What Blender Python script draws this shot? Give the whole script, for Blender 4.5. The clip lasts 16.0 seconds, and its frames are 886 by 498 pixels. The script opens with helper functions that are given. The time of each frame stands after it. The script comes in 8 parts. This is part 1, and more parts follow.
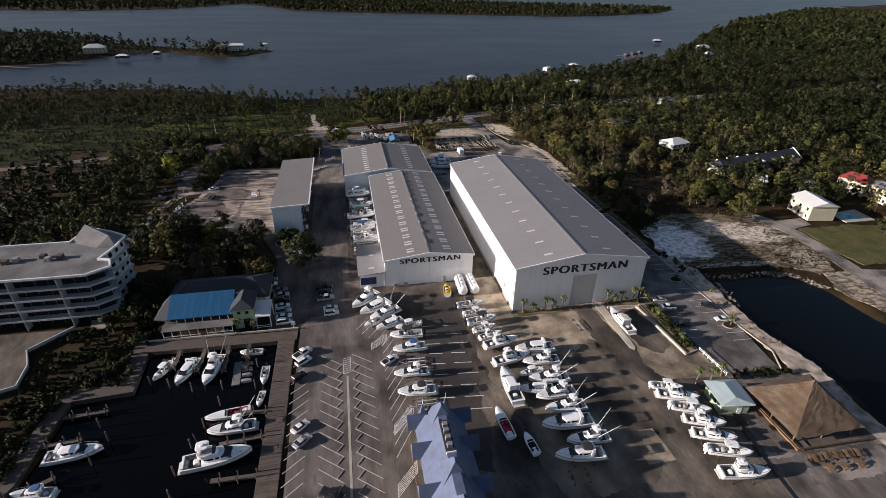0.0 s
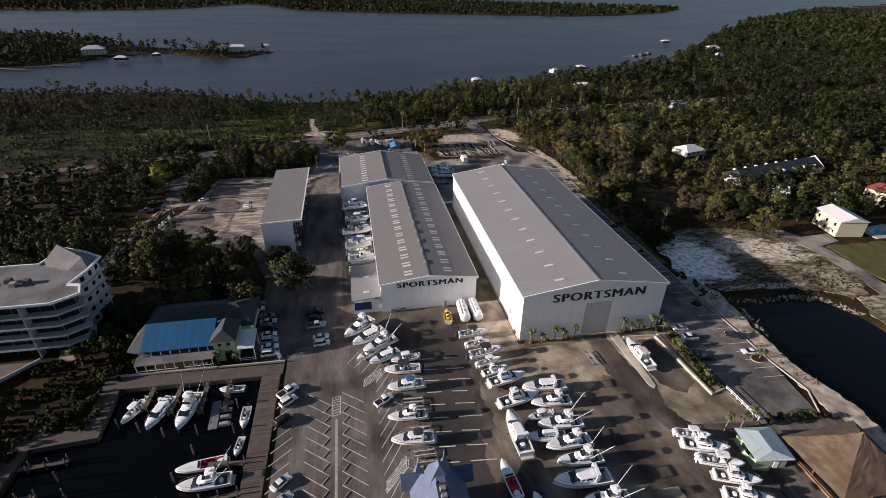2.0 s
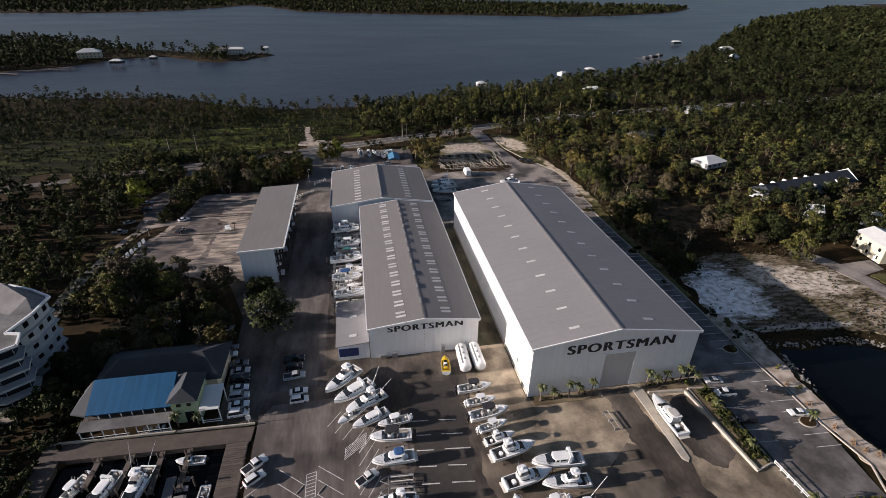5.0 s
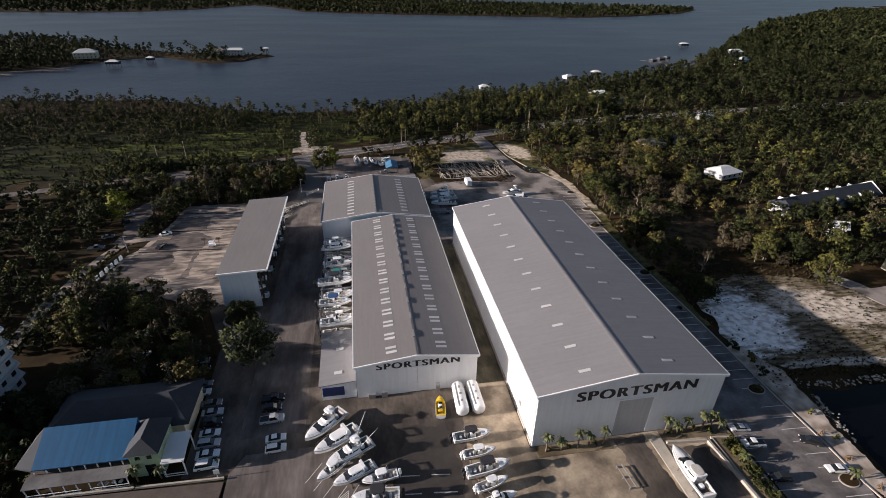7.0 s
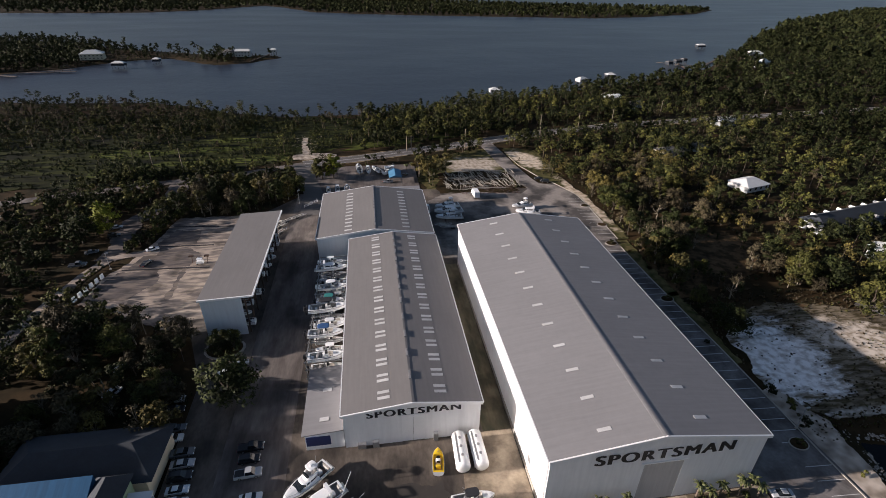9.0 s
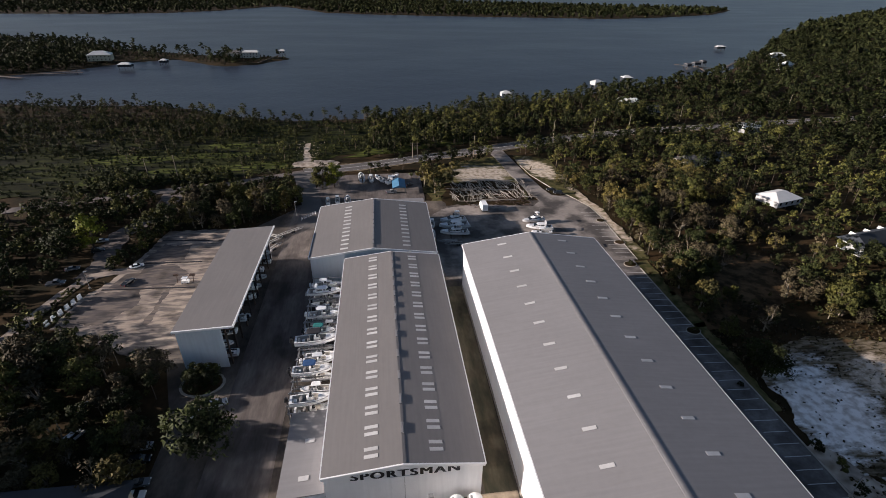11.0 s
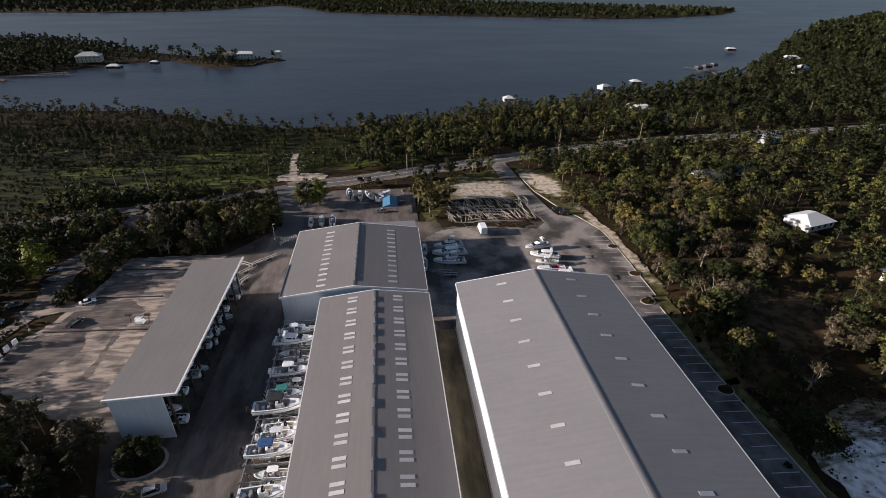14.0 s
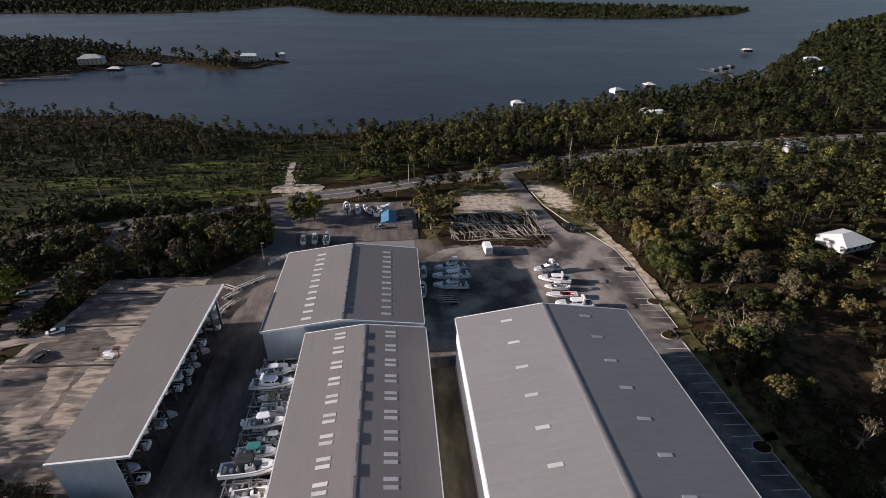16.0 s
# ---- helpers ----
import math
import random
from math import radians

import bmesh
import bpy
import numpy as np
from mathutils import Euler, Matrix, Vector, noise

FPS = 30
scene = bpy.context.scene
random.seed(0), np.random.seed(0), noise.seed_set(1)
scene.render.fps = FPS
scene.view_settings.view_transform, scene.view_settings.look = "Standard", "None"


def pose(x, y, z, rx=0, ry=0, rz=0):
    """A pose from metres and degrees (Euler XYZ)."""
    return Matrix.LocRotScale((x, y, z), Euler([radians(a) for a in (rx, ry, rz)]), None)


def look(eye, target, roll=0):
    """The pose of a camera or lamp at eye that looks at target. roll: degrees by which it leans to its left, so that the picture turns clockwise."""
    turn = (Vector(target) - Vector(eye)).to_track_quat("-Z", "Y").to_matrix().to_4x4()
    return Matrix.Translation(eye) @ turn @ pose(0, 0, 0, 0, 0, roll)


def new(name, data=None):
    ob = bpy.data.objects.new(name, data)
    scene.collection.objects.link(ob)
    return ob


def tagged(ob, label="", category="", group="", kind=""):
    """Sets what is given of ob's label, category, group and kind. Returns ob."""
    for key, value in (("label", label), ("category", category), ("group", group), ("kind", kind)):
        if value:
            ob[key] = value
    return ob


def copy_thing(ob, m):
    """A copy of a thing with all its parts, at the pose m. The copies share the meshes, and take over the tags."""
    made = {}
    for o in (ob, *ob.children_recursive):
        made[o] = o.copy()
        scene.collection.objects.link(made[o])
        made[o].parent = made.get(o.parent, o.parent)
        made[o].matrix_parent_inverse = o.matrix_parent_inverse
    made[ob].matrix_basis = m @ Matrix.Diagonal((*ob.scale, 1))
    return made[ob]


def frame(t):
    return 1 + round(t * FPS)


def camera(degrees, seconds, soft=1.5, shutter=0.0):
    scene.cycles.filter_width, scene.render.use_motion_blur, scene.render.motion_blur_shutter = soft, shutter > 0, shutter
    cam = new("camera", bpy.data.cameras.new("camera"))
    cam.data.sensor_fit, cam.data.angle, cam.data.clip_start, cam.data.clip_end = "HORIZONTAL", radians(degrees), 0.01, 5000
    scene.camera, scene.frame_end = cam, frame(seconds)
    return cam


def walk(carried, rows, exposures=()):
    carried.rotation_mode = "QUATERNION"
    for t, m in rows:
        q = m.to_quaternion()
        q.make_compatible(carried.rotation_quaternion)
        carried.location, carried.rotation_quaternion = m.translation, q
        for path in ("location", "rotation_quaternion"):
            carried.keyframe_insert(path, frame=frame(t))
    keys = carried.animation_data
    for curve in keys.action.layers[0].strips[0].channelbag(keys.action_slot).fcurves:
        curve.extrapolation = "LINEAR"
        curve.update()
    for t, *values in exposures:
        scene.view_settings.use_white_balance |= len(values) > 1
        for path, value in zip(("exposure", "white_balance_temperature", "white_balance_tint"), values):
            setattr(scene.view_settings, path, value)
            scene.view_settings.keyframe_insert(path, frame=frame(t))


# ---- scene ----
cam = camera(84.8, 16.0, soft=0.75)
PATH = [
    (0, (-1.308, 2.534, 82.751), (-0.954, 4.246, 81.779), 1.1),
    (0.5, (-0.463, 5.773, 82.752), (-0.114, 7.485, 81.779), 1.0),
    (1, (0.421, 8.986, 82.733), (0.767, 10.699, 81.761), 1.1),
    (1.5, (1.295, 12.166, 82.728), (1.636, 13.88, 81.756), 1.0),
    (2, (2.144, 15.305, 82.738), (2.481, 17.02, 81.765), 1.0),
    (2.5, (3.006, 18.421, 82.747), (3.34, 20.136, 81.775), 1.0),
    (3, (3.912, 21.539, 82.748), (4.243, 23.254, 81.774), 1.0),
    (3.5, (4.853, 24.677, 82.744), (5.179, 26.394, 81.771), 1.0),
    (4, (5.794, 27.816, 82.725), (6.116, 29.533, 81.752), 0.9),
    (6.5, (10.618, 43.646, 82.54), (10.923, 45.367, 81.568), 0.8),
    (7, (11.593, 46.897, 82.496), (11.896, 48.618, 81.524), 0.9),
    (7.5, (12.567, 50.245, 82.438), (12.867, 51.967, 81.466), 0.9),
    (8, (13.603, 53.604, 82.353), (13.9, 55.327, 81.381), 0.9),
    (8.5, (14.651, 56.999, 82.256), (14.945, 58.722, 81.284), 0.9),
    (9, (15.716, 60.323, 82.163), (15.98, 62.051, 81.191), 0.8),
    (9.2, (16.15, 61.668, 82.141), (16.375, 63.402, 81.169), 0.7),
    (11.5, (20.801, 77.377, 81.415), (21.019, 79.112, 80.444), 0.7),
    (12, (21.741, 80.77, 81.368), (21.955, 82.505, 80.396), 0.7),
    (12.5, (22.652, 84.243, 81.324), (22.865, 85.978, 80.353), 0.7),
    (13, (23.533, 87.785, 81.276), (23.744, 89.52, 80.305), 0.7),
    (13.5, (24.467, 91.322, 81.205), (24.676, 93.058, 80.234), 0.7),
    (14, (25.406, 94.781, 81.165), (25.615, 96.516, 80.193), 0.8),
    (14.5, (26.405, 98.263, 81.139), (26.582, 100.001, 80.166), 0.7),
    (15, (27.366, 101.782, 81.126), (27.541, 103.521, 80.153), 0.6),
    (15.5, (28.297, 105.364, 81.118), (28.472, 107.104, 80.147), 0.6),
    (16, (29.215, 109.037, 81.114), (29.391, 110.776, 80.142), 0.6),
]
walk(cam, [(t, look(eye, target, roll)) for t, eye, target, roll in PATH],
     exposures=[(0, 0.84, 6080, 17), (16, 0.84, 6080, 17)])

# ---- light ----
SUN_AZ, SUN_EL = 180.0, 14.3          # direction the light comes from, degrees from +x towards +y, and height
SKY = 0.049
world = bpy.data.worlds.new("world")
scene.world = world
world.use_nodes = True
wn = world.node_tree.nodes
sky = wn.new("ShaderNodeTexSky")
sky.sky_type = "NISHITA"
sky.sun_disc = False
sky.sun_elevation = radians(SUN_EL)
sky.sun_rotation = radians(90 - SUN_AZ)
sky.air_density, sky.dust_density, sky.ozone_density = 1.0, 1.2, 1.2
wn["Background"].inputs["Strength"].default_value = SKY
world.node_tree.links.new(sky.outputs[0], wn["Background"].inputs["Color"])
sun_data = bpy.data.lights.new("sun", "SUN")
sun_data.energy, sun_data.angle, sun_data.color = 5.0, radians(0.6), (1.0, 0.88, 0.745)
sun = new("sun", sun_data)
ca, sa, ce, se = math.cos(radians(SUN_AZ)), math.sin(radians(SUN_AZ)), math.cos(radians(SUN_EL)), math.sin(radians(SUN_EL))
sun.matrix_basis = look((0, 0, 0), (-ca * ce, -sa * ce, -se))


# ---- materials ----
def material(name, base, rough=0.7, metal=0.0, var=0.25, scale=0.4, fine=4.0, bump=0.0, other=None, island=0.0, obrand=0.0, stain=0.0, spec=0.5, sharp=0.15, stretch=None):
    """Base colour with two scales of noise in world metres; other: the second colour of the large noise."""
    m = bpy.data.materials.new(name)
    m.use_nodes = True
    n, l = m.node_tree.nodes, m.node_tree.links
    p = n["Principled BSDF"]
    p.inputs["Roughness"].default_value, p.inputs["Metallic"].default_value = rough, metal
    p.inputs["Specular IOR Level"].default_value = spec
    geo = n.new("ShaderNodeNewGeometry")
    big, small = n.new("ShaderNodeTexNoise"), n.new("ShaderNodeTexNoise")
    big.inputs["Scale"].default_value, small.inputs["Scale"].default_value = scale, fine
    big.inputs["Detail"].default_value, small.inputs["Detail"].default_value = 8, 4
    place = geo.outputs["Position"]
    if stretch:
        drawn = n.new("ShaderNodeMapping")
        drawn.inputs["Scale"].default_value = stretch
        l.new(place, drawn.inputs[0])
        place = drawn.outputs[0]
    for t in (big, small):
        l.new(place, t.inputs["Vector"])
    ramp = n.new("ShaderNodeMapRange")
    ramp.inputs[1].default_value, ramp.inputs[2].default_value = 0.5 - sharp, 0.5 + sharp
    l.new(big.outputs[0], ramp.inputs[0])
    mix = n.new("ShaderNodeMix")
    mix.data_type = "RGBA"
    mix.inputs[6].default_value = (*base, 1)
    mix.inputs[7].default_value = (*(other or [c * (1 - var) for c in base]), 1)
    l.new(ramp.outputs[0], mix.inputs[0])
    value = n.new("ShaderNodeMapRange")
    value.inputs[3].default_value, value.inputs[4].default_value = 1 - var, 1 + var
    l.new(small.outputs[0], value.inputs[0])
    out = value.outputs[0]
    for amount, socket in ((island, geo.outputs["Random Per Island"]), (obrand, n.new("ShaderNodeObjectInfo").outputs["Random"])):
        if amount:
            r, mul = n.new("ShaderNodeMapRange"), n.new("ShaderNodeMath")
            r.inputs[3].default_value, r.inputs[4].default_value = 1 - amount, 1 + amount
            mul.operation = "MULTIPLY"
            l.new(socket, r.inputs[0])
            l.new(r.outputs[0], mul.inputs[0])
            l.new(out, mul.inputs[1])
            out = mul.outputs[0]
    if stain:
        st, sr, mul = n.new("ShaderNodeTexNoise"), n.new("ShaderNodeMapRange"), n.new("ShaderNodeMath")
        st.inputs["Scale"].default_value, st.inputs["Detail"].default_value = scale * 0.31, 8
        sr.inputs[1].default_value, sr.inputs[2].default_value, sr.inputs[3].default_value = 0.5, 0.62, 1.0
        sr.inputs[4].default_value = 1 - stain
        mul.operation = "MULTIPLY"
        l.new(geo.outputs["Position"], st.inputs["Vector"])
        l.new(st.outputs[0], sr.inputs[0])
        l.new(sr.outputs[0], mul.inputs[0])
        l.new(out, mul.inputs[1])
        out = mul.outputs[0]
    tint = n.new("ShaderNodeVectorMath")
    tint.operation = "SCALE"
    l.new(mix.outputs[2], tint.inputs[0])
    l.new(out, tint.inputs["Scale"])
    l.new(tint.outputs[0], p.inputs["Base Color"])
    if bump:
        b = n.new("ShaderNodeBump")
        b.inputs["Strength"].default_value, b.inputs["Distance"].default_value = 1.0, bump
        l.new(small.outputs[0], b.inputs["Height"])
        l.new(b.outputs[0], p.inputs["Normal"])
    return m


def ribbed(name, base, axis, pitch, rough=0.45, metal=0.0, var=0.1, streak=0.12, spec=0.5):
    """Profiled sheet metal: ribs across the given axis, long weather streaks and faint sheet joints."""
    m = material(name, base, rough, metal, var, 0.08, 0.9, spec=spec)
    n, l = m.node_tree.nodes, m.node_tree.links
    p = n["Principled BSDF"]
    geo, sep, mul, wave = n.new("ShaderNodeNewGeometry"), n.new("ShaderNodeSeparateXYZ"), n.new("ShaderNodeMath"), n.new("ShaderNodeMath")
    l.new(geo.outputs["Position"], sep.inputs[0])
    mul.operation, wave.operation = "MULTIPLY", "SINE"
    mul.inputs[1].default_value = 2 * math.pi / pitch
    l.new(sep.outputs["XYZ".index(axis)], mul.inputs[0])
    l.new(mul.outputs[0], wave.inputs[0])
    b = n.new("ShaderNodeBump")
    b.inputs["Strength"].default_value, b.inputs["Distance"].default_value = 0.10, 0.015
    l.new(wave.outputs[0], b.inputs["Height"])
    l.new(b.outputs[0], p.inputs["Normal"])
    mapping, streaks, ramp, tint = n.new("ShaderNodeMapping"), n.new("ShaderNodeTexNoise"), n.new("ShaderNodeMapRange"), n.new("ShaderNodeVectorMath")
    mapping.inputs["Scale"].default_value = (0.12, 1.6, 0.12) if axis == "Y" else (1.6, 0.12, 0.12)
    l.new(geo.outputs["Position"], mapping.inputs[0])
    l.new(mapping.outputs[0], streaks.inputs["Vector"])
    streaks.inputs["Scale"].default_value, streaks.inputs["Detail"].default_value = 1.0, 4
    ramp.inputs[1].default_value, ramp.inputs[2].default_value = 0.3, 0.7
    ramp.inputs[3].default_value, ramp.inputs[4].default_value = 1 - streak, 1 + streak
    l.new(streaks.outputs[0], ramp.inputs[0])
    tint.operation = "SCALE"
    source = p.inputs["Base Color"].links[0].from_socket
    l.new(source, tint.inputs[0])
    l.new(ramp.outputs[0], tint.inputs["Scale"])
    l.new(tint.outputs[0], p.inputs["Base Color"])
    return m


def blotched(m, blots):
    """Lays ragged blots of sand over a ground material: centre, half-widths, turn in degrees, two colours, and how broken up."""
    n, l = m.node_tree.nodes, m.node_tree.links
    p = n["Principled BSDF"]
    out = p.inputs["Base Color"].links[0].from_socket
    geo = n.new("ShaderNodeNewGeometry")
    for i, (cx, cy, rx, ry, turn, pale, dull, rough) in enumerate(blots):
        place, size = n.new("ShaderNodeMapping"), n.new("ShaderNodeVectorMath")
        place.vector_type = "TEXTURE"
        place.inputs["Location"].default_value, place.inputs["Rotation"].default_value, place.inputs["Scale"].default_value = (cx, cy, 0), (0, 0, radians(turn)), (rx, ry, 1000)
        size.operation = "LENGTH"
        l.new(geo.outputs["Position"], place.inputs[0])
        l.new(place.outputs[0], size.inputs[0])
        drawn, noise, grain = n.new("ShaderNodeMapping"), n.new("ShaderNodeTexNoise"), n.new("ShaderNodeTexNoise")
        drawn.inputs["Location"].default_value, drawn.inputs["Scale"].default_value = (7.3 * i, 3.1 * i, 0), (0.11, 0.26, 1)
        noise.inputs["Scale"].default_value, noise.inputs["Detail"].default_value, noise.inputs["Roughness"].default_value = 1.0, 12, 0.68
        grain.inputs["Scale"].default_value, grain.inputs["Detail"].default_value = 0.55, 8
        l.new(geo.outputs["Position"], drawn.inputs[0])
        l.new(drawn.outputs[0], noise.inputs["Vector"])
        l.new(geo.outputs["Position"], grain.inputs["Vector"])
        add, ramp, tone, mix = n.new("ShaderNodeMath"), n.new("ShaderNodeMapRange"), n.new("ShaderNodeMix"), n.new("ShaderNodeMix")
        add.operation, add.inputs[1].default_value = "MULTIPLY_ADD", rough
        l.new(noise.outputs[0], add.inputs[0])
        back = n.new("ShaderNodeMath")
        back.operation, back.inputs[0].default_value = "SUBTRACT", 1.0 - rough / 2
        l.new(size.outputs["Value"], back.inputs[1])
        l.new(back.outputs[0], add.inputs[2])
        ramp.inputs[1].default_value, ramp.inputs[2].default_value = 0.12, 0.42
        l.new(add.outputs[0], ramp.inputs[0])
        tone.data_type = mix.data_type = "RGBA"
        tone.inputs[6].default_value, tone.inputs[7].default_value = (*pale, 1), (*dull, 1)
        spread = n.new("ShaderNodeMapRange")
        spread.inputs[1].default_value, spread.inputs[2].default_value = 0.42, 0.66
        l.new(grain.outputs[0], spread.inputs[0])
        l.new(spread.outputs[0], tone.inputs[0])
        l.new(ramp.outputs[0], mix.inputs[0])
        l.new(out, mix.inputs[6])
        l.new(tone.outputs[2], mix.inputs[7])
        out = mix.outputs[2]
    l.new(out, p.inputs["Base Color"])
    return m


def water(name, base, rough, scale, height, gloss=0.5):
    m = bpy.data.materials.new(name)
    m.use_nodes = True
    n, l = m.node_tree.nodes, m.node_tree.links
    p = n["Principled BSDF"]
    p.inputs["Base Color"].default_value = (*base, 1)
    p.inputs["Roughness"].default_value, p.inputs["IOR"].default_value, p.inputs["Specular IOR Level"].default_value = rough, 1.33, gloss
    geo, noise_a, noise_b, add, b = n.new("ShaderNodeNewGeometry"), n.new("ShaderNodeTexNoise"), n.new("ShaderNodeTexNoise"), n.new("ShaderNodeMath"), n.new("ShaderNodeBump")
    noise_a.inputs["Scale"].default_value, noise_b.inputs["Scale"].default_value = scale, scale * 0.13
    noise_a.inputs["Detail"].default_value = 3
    noise_b.inputs["Detail"].default_value = 5
    for t in (noise_a, noise_b):
        l.new(geo.outputs["Position"], t.inputs["Vector"])
    add.operation = "MULTIPLY_ADD"
    add.inputs[1].default_value = 3.0
    l.new(noise_b.outputs[0], add.inputs[0])
    l.new(noise_a.outputs[0], add.inputs[2])
    b.inputs["Strength"].default_value, b.inputs["Distance"].default_value = 1.0, height
    l.new(add.outputs[0], b.inputs["Height"])
    l.new(b.outputs[0], p.inputs["Normal"])
    wide, ramp = n.new("ShaderNodeTexNoise"), n.new("ShaderNodeMapRange")
    mapping = n.new("ShaderNodeMapping")
    mapping.inputs["Scale"].default_value = (0.006, 0.012, 1)
    wide.inputs["Scale"].default_value, wide.inputs["Detail"].default_value = 1.0, 6
    l.new(geo.outputs["Position"], mapping.inputs[0])
    l.new(mapping.outputs[0], wide.inputs["Vector"])
    ramp.inputs[1].default_value, ramp.inputs[2].default_value = 0.35, 0.65
    ramp.inputs[3].default_value, ramp.inputs[4].default_value = rough * 0.93, rough * 1.07
    l.new(wide.outputs[0], ramp.inputs[0])
    l.new(ramp.outputs[0], p.inputs["Roughness"])
    return m


SOIL = material("woodland_floor", (0.0496, 0.0312, 0.0144), 0.95, var=0.5, scale=0.09, fine=0.9, other=(0.0144, 0.0128, 0.0056), spec=0.08)
MARSH_GREEN = material("bright_marsh_grass", (0.0903, 0.104, 0.0213), 0.95, var=0.5, scale=0.35, fine=0.9, other=(0.0276, 0.034, 0.00956), sharp=0.1, stretch=(0.4, 1.6, 1), spec=0.08)
WEEDY = material("weedy_dark_soil", (0.085, 0.068, 0.036), 0.95, var=0.55, scale=0.5, fine=1.3, other=(0.22, 0.18, 0.13), sharp=0.08, stain=0.5, stretch=(0.5, 1.9, 1), spec=0.08)
DRY_GRASS = material("dry_grass", (0.15, 0.125, 0.055), 0.95, var=0.5, scale=0.4, fine=1.6, other=(0.055, 0.058, 0.02), stain=0.4, sharp=0.1, spec=0.08)
GLADE = material("leaf_litter", (0.119, 0.0748, 0.03825), 0.95, var=0.5, scale=0.3, fine=1.4, other=(0.0425, 0.0306, 0.0153), stain=0.4, sharp=0.08, spec=0.08)
MARSH = material("marsh_grass", (0.0374, 0.0425, 0.00935), 0.95, var=0.55, scale=0.16, fine=0.8, other=(0.01105, 0.0136, 0.0051), sharp=0.1, stain=0.5, stretch=(0.35, 1.5, 1), spec=0.08)
LAWN = material("lawn", (0.062, 0.072, 0.022), 0.95, var=0.45, scale=0.2, fine=1.5, other=(0.11, 0.095, 0.045), spec=0.08)
SCRUB_SAND = material("scrubby_sand", (0.40, 0.34, 0.265), 0.95, var=0.5, scale=0.45, fine=1.6, other=(0.12, 0.095, 0.058), stain=0.5, sharp=0.09, stretch=(1.0, 1.9, 1.0), spec=0.08)
CLEARING_SOIL = blotched(WEEDY, [(114, 140, 15, 19, -20, (0.88, 0.85, 0.82), (0.52, 0.47, 0.42), 2.0), (143, 143, 21, 11, -25, (0.62, 0.54, 0.45), (0.26, 0.205, 0.14), 2.6), (152, 122, 9, 12, 10, (0.42, 0.35, 0.27), (0.17, 0.135, 0.08), 2.6), (128, 121.5, 17, 2.2, -4, (0.46, 0.42, 0.36), (0.22, 0.19, 0.15), 1.6)])
MOUND_SOIL = blotched(DRY_GRASS, [(66, 290, 17, 17, -30, (0.50, 0.43, 0.35), (0.24, 0.195, 0.14), 2.0)])
NORTH_SOIL = blotched(material("weedy_verge_grass", (0.12, 0.105, 0.045), 0.95, var=0.5, scale=0.4, fine=1.6, other=(0.05, 0.05, 0.018), stain=0.4, sharp=0.1, spec=0.08), [(95, 298, 9, 19, 12, (0.66, 0.56, 0.44), (0.34, 0.27, 0.19), 2.0), (104.5, 244, 4.0, 36, 2, (0.58, 0.48, 0.37), (0.27, 0.21, 0.14), 2.4)])
BANK = material("pale_bank_soil", (0.56, 0.48, 0.40), 0.95, var=0.35, scale=0.4, fine=1.6, other=(0.24, 0.195, 0.15), stain=0.3, spec=0.08)
DIRT = material("sandy_dirt", (0.30, 0.24, 0.16), 0.95, var=0.3, scale=0.13, fine=1.0, other=(0.13, 0.10, 0.06), stain=0.5, spec=0.08)
ASPHALT = material("grey_asphalt", (0.178, 0.153, 0.137), 0.85, var=0.38, scale=0.3, fine=1.8, stain=0.42, other=(0.092, 0.078, 0.070), sharp=0.14, stretch=(1.0, 0.22, 1.0), spec=0.25)
DARK_ASPHALT = material("dark_asphalt", (0.0437, 0.03705, 0.0323), 0.8, var=0.45, scale=0.16, fine=1.6, other=(0.1757, 0.1444, 0.1159), stain=0.55, sharp=0.16, stretch=(1.0, 0.45, 1.0), spec=0.25)
CONCRETE = material("concrete_paving", (0.43, 0.35, 0.25), 0.85, var=0.3, scale=0.22, fine=1.6, other=(0.19, 0.152, 0.112), stain=0.5, sharp=0.13, spec=0.25)
MOSSY = material("mossy_concrete", (0.17, 0.145, 0.095), 0.9, var=0.35, scale=0.3, fine=1.5, other=(0.065, 0.062, 0.04), stain=0.5, sharp=0.14, stretch=(1.0, 0.3, 1.0), spec=0.2)
OLD_LOT = material("worn_lot_paving", (0.365, 0.298, 0.238), 0.9, var=0.35, scale=0.42, fine=0.9, other=(0.155, 0.13, 0.116), stain=0.55, sharp=0.08, stretch=(0.35, 1.6, 1.0), spec=0.25)
LOT_PATCH = material("dark_lot_asphalt", (0.08925, 0.0765, 0.0731), 0.9, var=0.3, scale=0.4, fine=0.8, other=(0.1615, 0.1318, 0.1105), stain=0.4, sharp=0.08, stretch=(0.35, 1.6, 1.0), spec=0.25)
HIGHWAY = material("highway_asphalt", (0.125, 0.115, 0.108), 0.85, var=0.12, scale=0.1, fine=1.2, spec=0.25)
EAST_ASPHALT = material("pale_grey_asphalt", (0.20, 0.182, 0.172), 0.85, var=0.35, scale=0.25, fine=1.6, other=(0.105, 0.093, 0.086), stain=0.4, sharp=0.14, spec=0.25)
TAN_ASPHALT = material("tan_worn_asphalt", (0.235, 0.192, 0.145), 0.85, var=0.42, scale=0.2, fine=1.6, other=(0.058, 0.049, 0.041), stain=0.55, sharp=0.16, stretch=(0.9, 0.5, 1.0), spec=0.25)
BACK_ASPHALT = material("worn_grey_asphalt", (0.29, 0.255, 0.225), 0.85, var=0.25, scale=0.12, fine=1.1, other=(0.085, 0.076, 0.070), stain=0.4, sharp=0.09, spec=0.25)
